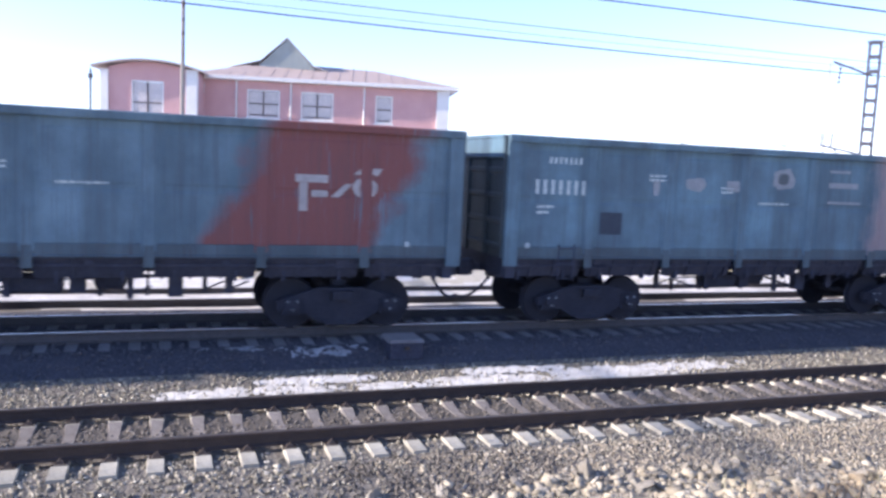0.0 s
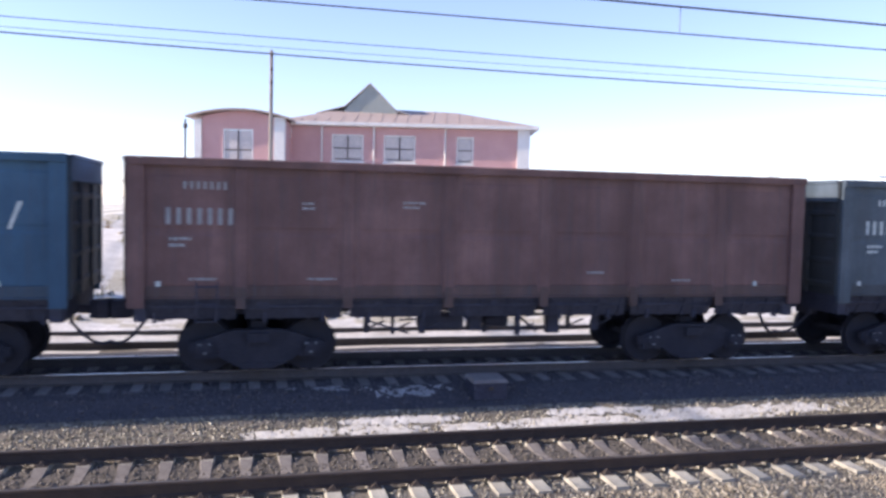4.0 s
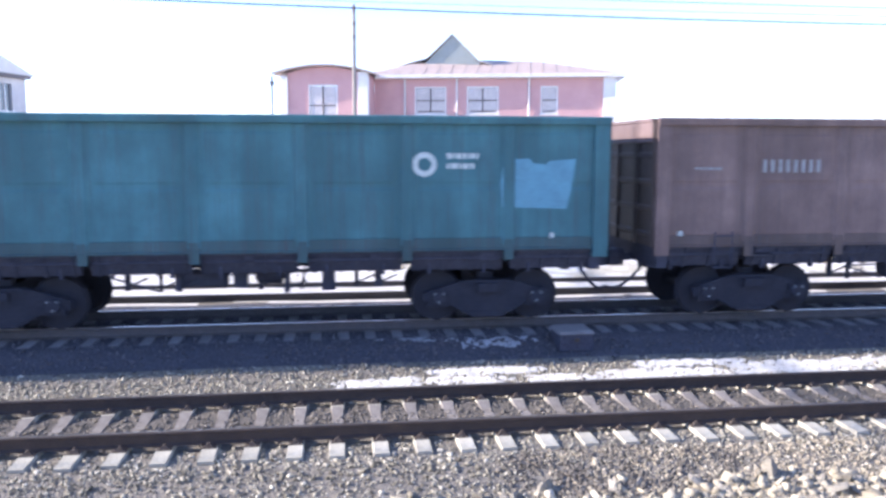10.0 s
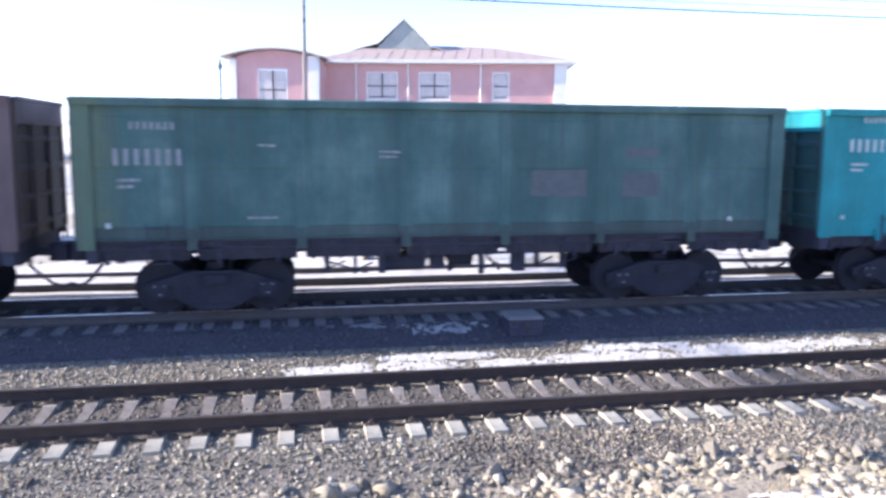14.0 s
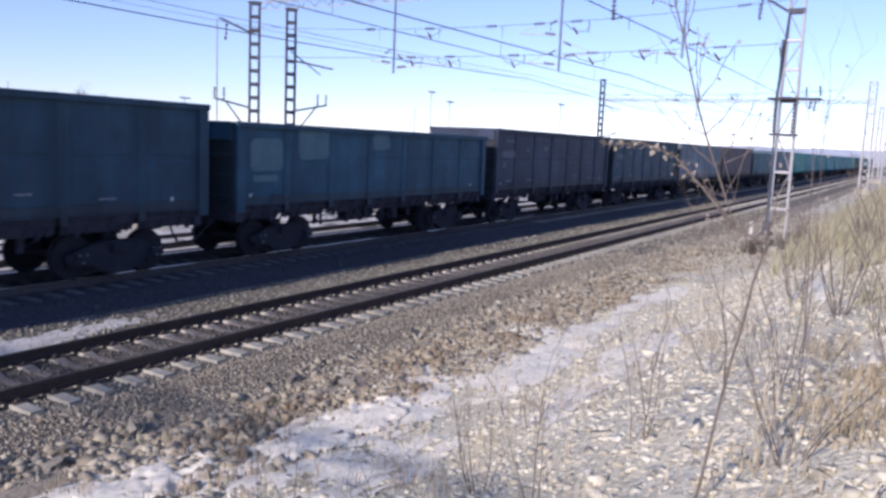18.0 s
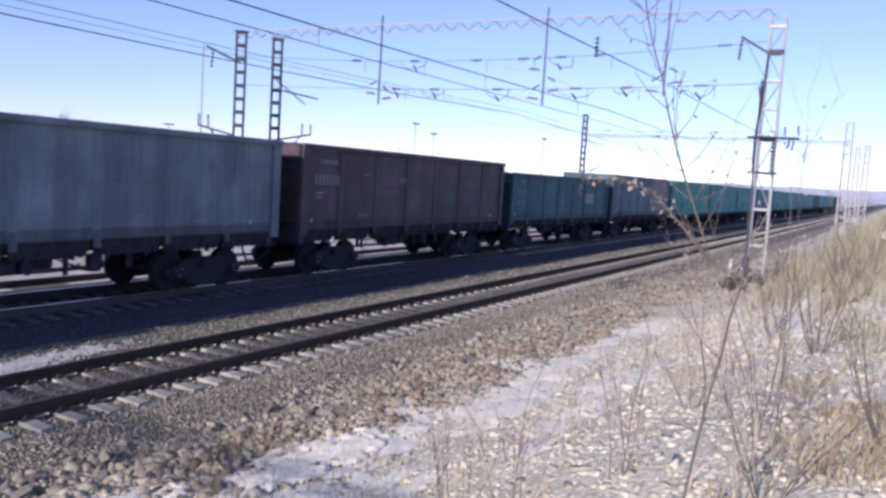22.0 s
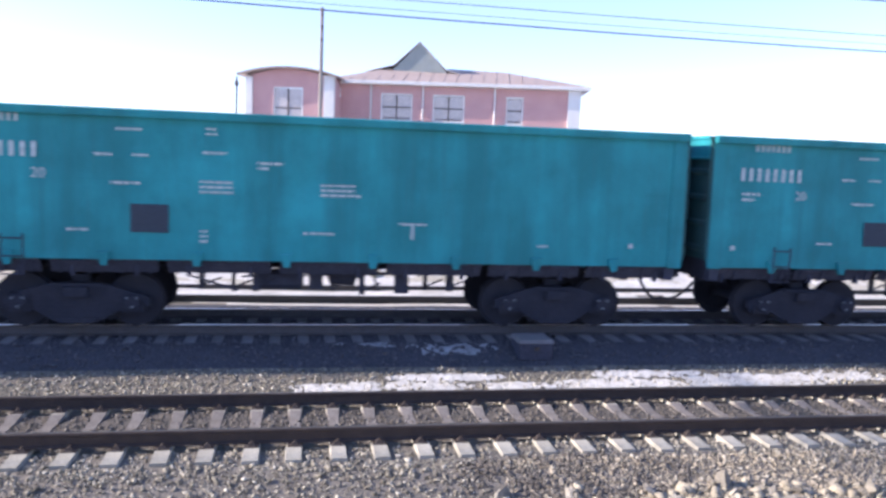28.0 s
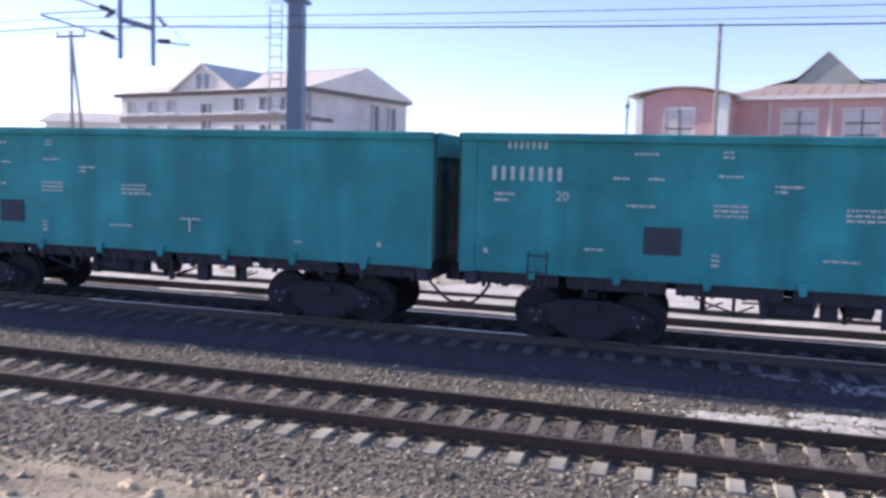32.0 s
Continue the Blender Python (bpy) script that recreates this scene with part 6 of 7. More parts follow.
def sheet_fence(x0, y0, x1, y1, n):
    t = thing("sheet_fence", "low dark green profiled sheet fence before the house", "fence", pose(0, 0, 0))
    for i in range(n + 1):
        x, y = x0 + (x1 - x0) * i / n, y0 + (y1 - y0) * i / n
        z = float(ground_z(x, y))
        part("fence_post", Form().box(x - 0.04, y - 0.04, z - 0.2, x + 0.04, y + 0.04, z + 1.35), DARKSTEEL, t)
        if i < n:
            xb, yb = x0 + (x1 - x0) * (i + 1) / n, y0 + (y1 - y0) * (i + 1) / n
            prof, k = [], 12
            for j in range(k + 1):
                f = j / k
                prof.append((x + (xb - x) * f, y + (yb - y) * f - 0.06 - (0.03 if j % 2 else 0.0)))
            prof += [(px, py + 0.02) for px, py in prof[::-1]]
            part("fence_sheet", Form().prism(prof, z + 0.08, z + 1.3, "z"), FENCE, t)


sheet_fence(-6.0, 46.6, 15.0, 42.6, 8)


# ---- the pale building further along ----
STAINED = mottled("sooty_render", (0.728, 0.696, 0.689), (0.351, 0.325, 0.325), 0.22, 14.0, 0.85)


def pale_building():
    ax, ay, bx, by = -26.0, 52.8, -45.8, 58.0
    ang = math.degrees(math.atan2(by - ay, bx - ax))
    h = thing("apartment_building", "pale three-storey building with a grey pitched roof", "building", pose(ax, ay, 0, 0, 0, ang))
    # local x runs from the near corner along the long front, local -y along the side
    L, D, B, E, R = 20.5, 12.4, 2.2, 9.4, 11.5
    fw = []
    for a, b in ((1.9, 2.75), (3.5, 4.75), (6.25, 7.4), (13.7, 14.8), (15.9, 17.1), (18.5, 19.7)):
        fw += [(a, b, 7.9, 8.85), (a, b, 5.2, 6.85)]
    fw.append((9.7, 10.9, 5.6, 8.5))
    part("front_wall", holed_wall(0, L, B, E, 0.0, -0.35, fw), RENDERED, h)
    sw = [(7.35, 8.45, 6.8, 8.85), (9.5, 10.8, 6.8, 8.75), (7.35, 8.45, 3.9, 5.6), (9.5, 10.8, 3.9, 5.6)]
    s = holed_wall(0, D, B, E, 0.0, 0.35, sw)
    s.v = [(y, -x, z) for x, y, z in s.v]
    part("side_wall", s, STAINED, h, "soot-stained rendered side wall")
    part("side_gable", Form().prism([(0.0, E), (-D, E), (-D / 2, R - 0.1)], 0.0, 0.35, "x"), STAINED, h)
    part("back_wall", Form().box(0.36, -D, B, L, -D + 0.3, E), RENDERED, h)
    part("far_wall", Form().box(L - 0.3, -D + 0.3, B, L, -0.36, E), RENDERED, h)
    for a, b, z0, z1 in fw:
        tall = z1 - z0 > 2
        win = part("window", Form().box(a + 0.02, -0.24, z0 + 0.02, b - 0.02, -0.18, z1 - 0.02), PANE if a > 12 else GLASS, h)
        m = (a + b) / 2
        fr = Form().box(m - 0.06, -0.17, z0, m + 0.06, -0.1, z1)
        part("window_frame", fr, TRIM, win)
        for z in ([z0 + (z1 - z0) * k / 3 for k in (1, 2)] if tall else []):
            part("glazing_bar", Form().box(a, -0.17, z - 0.06, m - 0.065, -0.1, z + 0.06).box(m + 0.065, -0.17, z - 0.06, b, -0.1, z + 0.06), TRIM, win)
        for q in (a - 0.1, b):
            part("window_reveal", Form().box(q, 0.003, z0, q + 0.1, 0.05, z1), TRIM, win)
        part("window_sill", Form().box(a - 0.1, 0.003, z0 - 0.12, b + 0.1, 0.14, z0 - 0.002), TRIM, win)
    for y, y2, z0, z1 in sw:
        win = part("window", Form().box(0.18, -y2 + 0.02, z0 + 0.02, 0.24, -y - 0.02, z1 - 0.02), GLASS, h)
        m = -(y + y2) / 2
        part("window_frame", Form().box(0.1, m - 0.05, z0, 0.17, m + 0.05, z1), TRIM, win)
        part("window_sill", Form().box(-0.12, -y2 - 0.1, z0 - 0.12, -0.003, -y + 0.1, z0 - 0.002), TRIM, win)
    part("floor_band", Form().box(0.0, 0.003, 7.1, L, 0.12, 7.6), MULLION, h, "dark band between the storeys")
    part("side_band", Form().box(-0.1, -2.6, 7.1, -0.003, -0.2, 7.4), MULLION, h, "short dark band on the side wall")
    part("string_course", Form().box(0.0, 0.003, 7.66, L, 0.06, 7.78), TRIM, h)
    part("cornice", Form().box(-0.45, 0.003, E - 0.22, L + 0.4, 0.42, E + 0.02), MULLION, h, "dark eaves board")
    part("cornice", Form().box(-0.5, -D, E - 0.22, -0.003, 0.0, E + 0.0), MULLION, h, "dark eaves board")
    # pitched roof with a gable at the near end and a hip at the far end
    r = Form().add([(-0.5, 0.6, E + 0.03), (L + 0.5, 0.6, E + 0.03), (L + 0.5, -D - 0.6, E + 0.03), (-0.5, -D - 0.6, E + 0.03), (-0.5, -D / 2, R), (L - 8.0, -D / 2, R)],
                   [(0, 4, 5, 1), (1, 5, 2), (2, 5, 4, 3), (3, 4, 0), (0, 1, 2, 3)])
    part("roof", r, ROOFGREY, h, "grey sheet roof")
    x = 10.4
    d = Form().prism([(x - 3.2, E + 0.06), (x + 3.2, E + 0.06), (x, R - 0.1)], -5.5, 0.2, "y")
    dm = part("pediment", d, RENDERED, h, "pale front gable with a tall window")
    for a, b in ((x - 0.72, x - 0.1), (x + 0.1, x + 0.72)):
        part("pane", Form().box(a, 0.203, E + 0.25, b, 0.24, E + 1.35), GLASS, dm)
    fr = Form()
    for a in (x - 0.9, x - 0.06, x + 0.76):
        fr.box(a, 0.205, E + 0.15, a + 0.14, 0.3, E + 1.5)
    part("window_frame", fr, TRIM, dm)
    rf = Form()
    for sgn in (-1, 1):
        rf.prism([(x, R - 0.08), (x + sgn * 3.7, E - 0.1), (x + sgn * 3.7, E + 0.04), (x, R + 0.08)], -6.0, 0.55, "y")
    part("pediment_roof", rf, ROOFGREY, dm)
    hatch = part("roof_window", Form().prism([(12.7, E + 0.55), (13.6, E + 0.55), (13.6, E + 1.15), (12.7, E + 1.15)], -3.2, -0.4, "y"), RENDERED, h)
    part("pane", Form().box(12.8, -0.397, E + 0.62, 13.5, -0.36, E + 1.08), GLASS, hatch)
    part("roof_ridge", Form().rod((-0.5, -D / 2, R + 0.02), (L - 8.0, -D / 2, R + 0.02), 0.07, n=6), ROOFGREY, h)


pale_building()


def small_shed(x, y, rz, z):
    h = thing("shed", "low grey house with a shallow pitched roof", "house", pose(x, y, 2.4, 0, 0, rz))
    part("wall", Form().box(-4.5, -2.5, -0.3, 4.5, 2.5, z - 2.4), RENDERED, h)
    part("roof", Form().prism([(-3.0, z - 2.45), (3.0, z - 2.45), (3.0, z - 2.3), (0, z - 1.3), (-3.0, z - 2.3)], -4.9, 4.9, "x"), ROOFGREY, h)


small_shed(-54.0, 66.0, 16, 7.4)


# ---- poles ----
def wooden_pole(x, y, top, label, r=0.11, caps=3):
    z = float(ground_z(x, y))
    p = thing("utility_pole", label, "pole", pose(x, y, z - 0.3))
    part("pole_shaft", Form().rod((0, 0, 0), (0, 0, top - z + 0.3), r, r * 0.72, 10), WOODPOLE, p)
    for i in range(caps):
        zz = top - z - 0.1 - i * 0.55
        f = Form().rod((0, -0.1, zz), (0, -0.32, zz + 0.02), 0.02, n=5).lathe([(zz + 0.02, 0.03), (zz + 0.05, 0.06), (zz + 0.13, 0.05), (zz + 0.17, 0.02)], "z", 8, (0, -0.32, 0))
        part("insulator", f, INSUL, p)
    return p


wooden_pole(0.86, 35.8, 10.1, "tall weathered pole before the red house")


def leg_pole(x, y, top):
    """A braced pole: an upright and a leaning leg."""
    z = float(ground_z(x, y))
    p = thing("braced_pole", "dark braced wooden pole with a leaning leg", "pole", pose(x, y, z - 0.2))
    h = top - z
    part("pole_shaft", Form().rod((0, 0, 0), (0, 0, h), 0.13, 0.1, 10), WOODPOLE, p)
    part("brace_leg", Form().rod((1.15, 0, 0), (0.05, 0, h - 0.5), 0.12, 0.09, 10), WOODPOLE, p)
    part("cross_arm", Form().box(-1.1, -0.06, h - 0.35, 1.1, 0.06, h - 0.22), WOODPOLE, p)
    for u in (-1.0, 0.0, 1.0):
        part("insulator", Form().lathe([(h - 0.2, 0.03), (h - 0.12, 0.06), (h, 0.05), (h + 0.06, 0.02)], "z", 8, (u, 0, 0)), INSUL, p)


leg_pole(-37.4, 42.6, 12.0)


# ---- the overhead line ----
def lattice_mast(x, y, base, top, w0, w1, mat, label, thick=1.0):
    """A four-legged lattice mast that tapers, with cross braces on each face."""
    m = thing("lattice_mast", label, "mast", pose(x, y, base))
    h = top - base
    foot = Form().box(-w0 * 0.9, -w0 * 0.9, -0.6, w0 * 0.9, w0 * 0.9, 0.25, top=(0.05, 0.05))
    part("concrete_footing", foot, CONCRETE, m)

    def c(sx, sy, t):
        w = (w0 + (w1 - w0) * t) / 2
        return (sx * w, sy * w, 0.2 + (h - 0.2) * t)
    for sx in (-1, 1):
        for sy in (-1, 1):
            part("corner_leg", Form().rod(c(sx, sy, 0), c(sx, sy, 1), 0.05 * thick, 0.04 * thick, 4), mat, m)
    n = max(6, int(h / 0.75))
    for i in range(n):
        t0, t1 = i / n, (i + 1) / n
        for (a, b) in (((-1, -1), (1, -1)), ((1, -1), (1, 1)), ((1, 1), (-1, 1)), ((-1, 1), (-1, -1))):
            p, q = (a, b) if i % 2 else (b, a)
            part("brace", Form().rod(c(*p, t0), c(*q, t1), 0.024 * thick, n=4), mat, m)
    for t in (0.0, 0.45, 0.7, 1.0):
        f = Form()
        for (a, b) in (((-1, -1), (1, -1)), ((1, -1), (1, 1)), ((1, 1), (-1, 1)), ((-1, 1), (-1, -1))):
            f.rod(c(*a, t), c(*b, t), 0.035, n=4)
        part("ring_brace", f, mat, m)
    return m


def insulator_string(f, p, q, n=5, r=0.07):
    """Discs threaded on a rod."""
    p, q = Vector(p), Vector(q)
    f.rod(p, q, 0.016, n=5)
    for i in range(n):
        a, b = p + (q - p) * ((i + 0.25) / n), p + (q - p) * ((i + 0.7) / n)
        f.rod(a, b, r, r * 0.45, 8)
    return f


def ladder_mast(x, y, base, top, w, label):
    """A narrow four-legged mast with flat battens, slight lacing, a switch platform half-way and an arm near its head."""
    m = thing("catenary_mast", label, "mast", pose(x, y, base))
    h = top - base
    part("concrete_footing", Form().box(-0.7, -0.7, -0.6, 0.7, 0.7, 0.25, top=(0.08, 0.08)), CONCRETE, m)
    for sx in (-1, 1):
        for sy in (-1, 1):
            a, b = w / 2 + 0.02, w / 2 - 0.05
            f = Form().rod((sx * 0.09, sy * a, 0.2), (sx * 0.07, sy * b, h), 0.05, 0.045, 4)
            part("corner_leg", f, MASTWHITE, m)
    zs = [1.7, 3.15, 4.6, 5.95, 7.1, 8.2, 9.3, 10.3]
    for z in zs:
        f = Form()
        q, t = w / 2, (0.1 if z in (5.95, 9.3) else 0.05)
        for s in (-1, 1):
            f.box(s * 0.1 - 0.015, -q, z - t - base, s * 0.1 + 0.015, q, z + t - base)
        part("batten", f, GALV if t < 0.1 else DARKSTEEL, m)
    for i, (a, b) in enumerate(zip(zs, zs[1:])):
        q = w / 2 - 0.01
        s = 1 if i % 2 else -1
        for e in (-1, 1):
            part("lacing_bar", Form().rod((e * 0.09, -s * q, a - base), (e * 0.09, s * q, b - base), 0.012, n=4), GALV, m)
    pl = part("switch_platform", Form().box(-0.35, -1.15, 5.96 - base, 0.35, 0.75, 6.02 - base), DARKSTEEL, m)
    for dy, z0, z1 in ((-1.1, 6.1, 6.5), (-0.8, 6.0, 5.6), (-0.62, 6.08, 6.45), (-0.95, 6.0, 5.5)):
        part("insulator", insulator_string(Form(), (0.1, dy, z0 - base), (0.1, dy + 0.05, z1 - base), 4, 0.075), INSUL, pl)
    for dy in (-0.24, 0.44):
        part("switch_column", insulator_string(Form(), (-0.2, dy, 5.95 - base), (-0.2, dy, 4.65 - base), 9, 0.1), INSUL, pl)
    part("lower_shelf", Form().box(-0.3, -0.45, 4.56 - base, 0.06, 0.6, 4.64 - base), DARKSTEEL, m)
    part("switch_bar", Form().rod((-0.25, 0.42, 6.0 - base), (-0.18, 0.24, 9.2 - base), 0.06, 0.035, 6), DARKSTEEL, pl)
    part("switch_rod", Form().rod((-0.42, 0.36, 1.0 - base), (-0.42, 0.36, 8.2 - base), 0.035, n=6), DARKSTEEL, m)
    drive = part("switch_drive", Form().box(-0.55, 0.2, 0.75 - base, -0.25, 0.5, 1.2 - base, top=(0.03, 0.03)), DARKSTEEL, m, "dark motor box of the switch")
    part("drive_shelf", Form().box(-0.62, 0.1, 0.67 - base, -0.1, 0.56, 0.745 - base), DARKSTEEL, drive)
    arm = part("top_arm", Form().rod((0, 0.3, 9.3 - base), (0, 1.35, 9.95 - base), 0.05, n=5), DARKSTEEL, m)
    part("insulator", insulator_string(Form(), (0, 1.3, 9.85 - base), (0, 1.36, 9.0 - base), 5, 0.08), INSUL, arm)
    part("arm_stay", Form().rod((0, 0.3, 8.3 - base), (0, 1.1, 9.7 - base), 0.018, n=4), GALV, arm)
    part("low_arm", Form().rod((0, 0.3, 6.9 - base), (0, 0.52, 8.0 - base), 0.03, n=5), DARKSTEEL, m)
    return m


ladder_mast(34.5, 4.7, 0.0, 10.75, 0.62, "pale narrow mast on the bank with a switch platform")


def portal(x, y0, y1, z, drops, mat, label, depth=0.3, up=0.9, r=0.022):
    """A slender lattice cross beam over the tracks with drop posts and their brackets."""
    b = thing("cross_beam", label, "catenary beam", pose(x, 0, 0), "lattice cross beams over the tracks")
    for dz, dx in ((0.0, 0.0), (depth, -0.15), (depth, 0.15)):
        part("beam_chord", Form().rod((dx, y0, z + dz), (dx, y1, z + dz), r, n=4), mat, b)
    n = int((y1 - y0) / 0.9)
    for i in range(n):
        a, c = y0 + (y1 - y0) * i / n, y0 + (y1 - y0) * (i + 1) / n
        for e in (-0.15, 0.15):
            # on pale beams the lacing is dark steel, its shadowed look put into colour
            part("beam_lacing", Form().path([(0, a, z), (e, (a + c) / 2, z + depth), (0, c, z)], r * 0.6, 3), mat if mat is BLUESTEEL else DARKSTEEL, b)
    for yd, low, arms in drops:
        post = part("drop_post", Form().box(-0.04, yd - 0.04, low, 0.04, yd + 0.04, z + up), BLUESTEEL, b)
        for s, zz, ln in arms:
            f = Form().rod((0, yd, zz), (0, yd + s * ln, zz + 0.12), 0.022, n=5)
            part("bracket_arm", f, mat, post)
            part("insulator", insulator_string(Form(), (0, yd + s * 0.25, zz + 0.03), (0, yd + s * 0.75, zz + 0.09), 4, 0.075), INSUL, post)
            part("stay", Form().rod((0, yd, zz + 0.75), (0, yd + s * ln, zz + 0.14), 0.012, n=4), mat, post)
            part("insulator", insulator_string(Form(), (0, yd + s * 0.2, zz + 0.65), (0, yd + s * 0.55, zz + 0.46), 3, 0.06), INSUL, post)
    return b


portal(34.5, 4.7, 33.0, 10.6, [(8.97, 7.6, [(1, 7.75, 1.9), (-1, 8.1, 1.2)]), (14.4, 7.15, [(1, 7.4, 1.5), (-1, 7.75, 1.6), (1, 8.7, 2.0)]), (23.3, 7.1, [(-1, 7.35, 3.0), (1, 7.6, 1.4)])], MASTWHITE,
       "slender pale cross beam with three drop posts", 0.4)
portal(96.0, 5.0, 34.0, 9.6, [(9.2, 7.4, [(1, 7.6, 1.9)]), (14.6, 7.4, [(1, 7.6, 1.5)]), (23.0, 7.4, [(-1, 7.5, 3.0)])], MASTWHITE, "pale distant lattice cross beam over the tracks", r=0.04)
lattice_mast(96.0, 5.2, 0.6, 11.9, 0.85, 0.7, MASTWHITE, "pale distant lattice mast at the bend", 1.7)
lattice_mast(101.0, 3.5, 0.6, 9.85, 0.7, 0.5, MASTWHITE, "second pale distant lattice mast beside the track", 1.7)
lattice_mast(150.0, 6.6, 0.6, 12.5, 0.9, 0.6, MASTWHITE, "far pale lattice mast along the curve", 2.2)


def span_wire(x, y0, y1, z, sag, ins, label):
    """A wire slung across the tracks with insulators in it and short hangers."""
    t = thing("span_wire", label, "overhead wire", pose(x, 0, 0), "wires slung across the tracks")
    at = lambda y: z - sag * 4 * (y - y0) * (y1 - y) / (y1 - y0) ** 2
    part("strand", Form().path([(0, y0 + (y1 - y0) * i / 16, at(y0 + (y1 - y0) * i / 16)) for i in range(17)], 0.010, 4), WIRE, t)
    for y in ins:
        part("insulator", insulator_string(Form(), (0, y, at(y)), (0, y + 0.55, at(y + 0.55)), 4, 0.075), INSUL, t)
        part("hanger", Form().rod((0, y - 0.3, at(y - 0.3)), (0, y - 0.3, at(y - 0.3) - 0.55), 0.012, n=4), WIRE, t)
        # a slack jumper that bridges the insulator, and a clamp below
        rng = random.Random(int(y * 50 + x))
        if rng.random() < 0.5:
            continue
        wide, deep, lean = rng.uniform(0.4, 0.9), rng.uniform(0.2, 0.5), rng.uniform(-0.5, 0.5)
        pts = [(0.3 * math.sin(a), y + 0.3 - wide * math.cos(a) + lean * math.sin(a), at(y) - deep * math.sin(a)) for a in [math.pi * k / 8 for k in range(9)]]
        part("jumper", Form().path(pts, 0.014, 4), WIRE, t)
        part("clamp", Form().rod((0.25, y + 0.3, at(y) - deep - 0.1), (0.35, y + 0.55, at(y) - deep + 0.2), 0.05, 0.035, 6), INSUL, t)


span_wire(34.5, 4.9, 33.0, 8.1, 0.25, (7.2, 10.3, 12.6, 16.4, 19.8, 22.0), "thin steady wire slung across the tracks with insulators")
span_wire(34.5, 4.9, 33.0, 9.75, 0.55, (6.4, 11.6, 13.4, 15.2, 17.6, 21.0, 24.5), "sagging span wire across the tracks with insulators")
span_wire(62.0, 5.5, 32.0, 8.4, 0.4, (8.0, 12.0, 16.0, 20.0), "further span wire across the tracks with insulators")


def batten_mast(x, y, top, side, label):
    """A twin-channel mast: two uprights joined by battens, with a low side bracket and insulators and a top arm."""
    z = float(ground_z(x, y))
    m = thing("batten_mast", label, "mast", pose(x, y, z - 0.2, 0, 0, -42))
    h = top - z + 0.2
    for s in (-1, 1):
        part("upright", Form().box(s * 0.2 - 0.05, -0.1, 0, s * 0.2 + 0.05, 0.1, h), DARKSTEEL, m)
    n = int(h / 0.55)
    for i in range(n):
        zz = 0.3 + i * (h - 0.4) / (n - 1)
        part("batten", Form().box(-0.148, -0.11, zz, 0.148, -0.08, zz + 0.17), DARKSTEEL, m)
    low = 4.75 - z
    br = part("low_bracket", Form().rod((side * 0.2, 0, low + 0.4), (side * 1.75, 0, low + 0.75), 0.045, n=5).rod((side * 0.2, 0, low - 0.75), (side * 1.2, 0, low + 0.6), 0.035, n=5), DARKSTEEL, m)
    for u in (1.3, 1.7):
        part("insulator", insulator_string(Form(), (side * u, 0, low + 0.7), (side * u, 0, low + 1.25), 5, 0.09), INSUL, br)
    if side < 0:
        part("switch_rod", Form().rod((side * 1.6, 0, low - 1.6), (side * 1.6, 0, low + 4.2), 0.03, n=5), GALV, br)
        part("top_arm", Form().rod((0, 0, h - 1.35), (-1.5, 0, h - 0.75), 0.05, n=5), DARKSTEEL, m)
        part("insulator", insulator_string(Form(), (-1.2, 0, h - 0.95), (-1.25, 0, h - 1.7), 4, 0.08), INSUL, m)
    else:
        part("top_arm", Form().rod((0, 0, h - 2.3), (2.0, 0, h - 2.6), 0.04, n=5), DARKSTEEL, m)
        part("top_arm", Form().rod((0, 0, h - 1.9), (1.4, 0, h - 2.9), 0.03, n=5), DARKSTEEL, m)
    part("cap_plate", Form().box(-0.3, -0.14, h, 0.3, 0.14, h + 0.05), DARKSTEEL, m)


batten_mast(27.5, 26.0, 9.5, -1, "dark twin-channel mast with a switch bracket")
batten_mast(29.9, 26.0, 9.6, 1, "dark twin-channel mast with insulators on a side bracket")
batten_mast(72.6, 26.0, 10.1, 1, "distant dark twin-channel mast behind the train")


def box_column(x, y, top, w):
    """A plated steel column with a caged ladder and the start of a cross beam on its head."""
    z = float(ground_z(x, y))
    c = thing("steel_column", "blue-grey plated steel column with a ladder", "mast", pose(x, y, z - 0.2, 0, 0, 10))
    h = top - z + 0.2
    part("column_shaft", Form().box(-w / 2, -w / 2, 0, w / 2, w / 2, h, top=(0.07, 0.07)), BLUESTEEL, c)
    part("column_cap", Form().box(-w * 0.62, -w * 0.62, h, w * 0.62, w * 0.62, h + 0.12), BLUESTEEL, c)
    for dx in (-0.22, 0.22):
        part("ladder_rail", Form().rod((-w / 2 - 0.45 + dx, 0, 0.5), (-w / 2 - 0.45 + dx, 0, h - 0.1), 0.025, n=5), GALV, c)
    for i in range(int(h / 0.4)):
        part("ladder_rung", Form().rod((-w / 2 - 0.67, 0, 0.6 + i * 0.4), (-w / 2 - 0.23, 0, 0.6 + i * 0.4), 0.018, n=4), GALV, c)
    for i in range(int(h / 1.2)):
        zz = 1.6 + i * 1.2
        pts = [(-w / 2 - 0.45 + 0.36 * math.cos(a), -0.05 - 0.5 * math.sin(a), zz) for a in [math.pi * k / 6 for k in range(7)]]
        part("ladder_hoop", Form().path(pts, 0.016, 4), GALV, c)
    return c


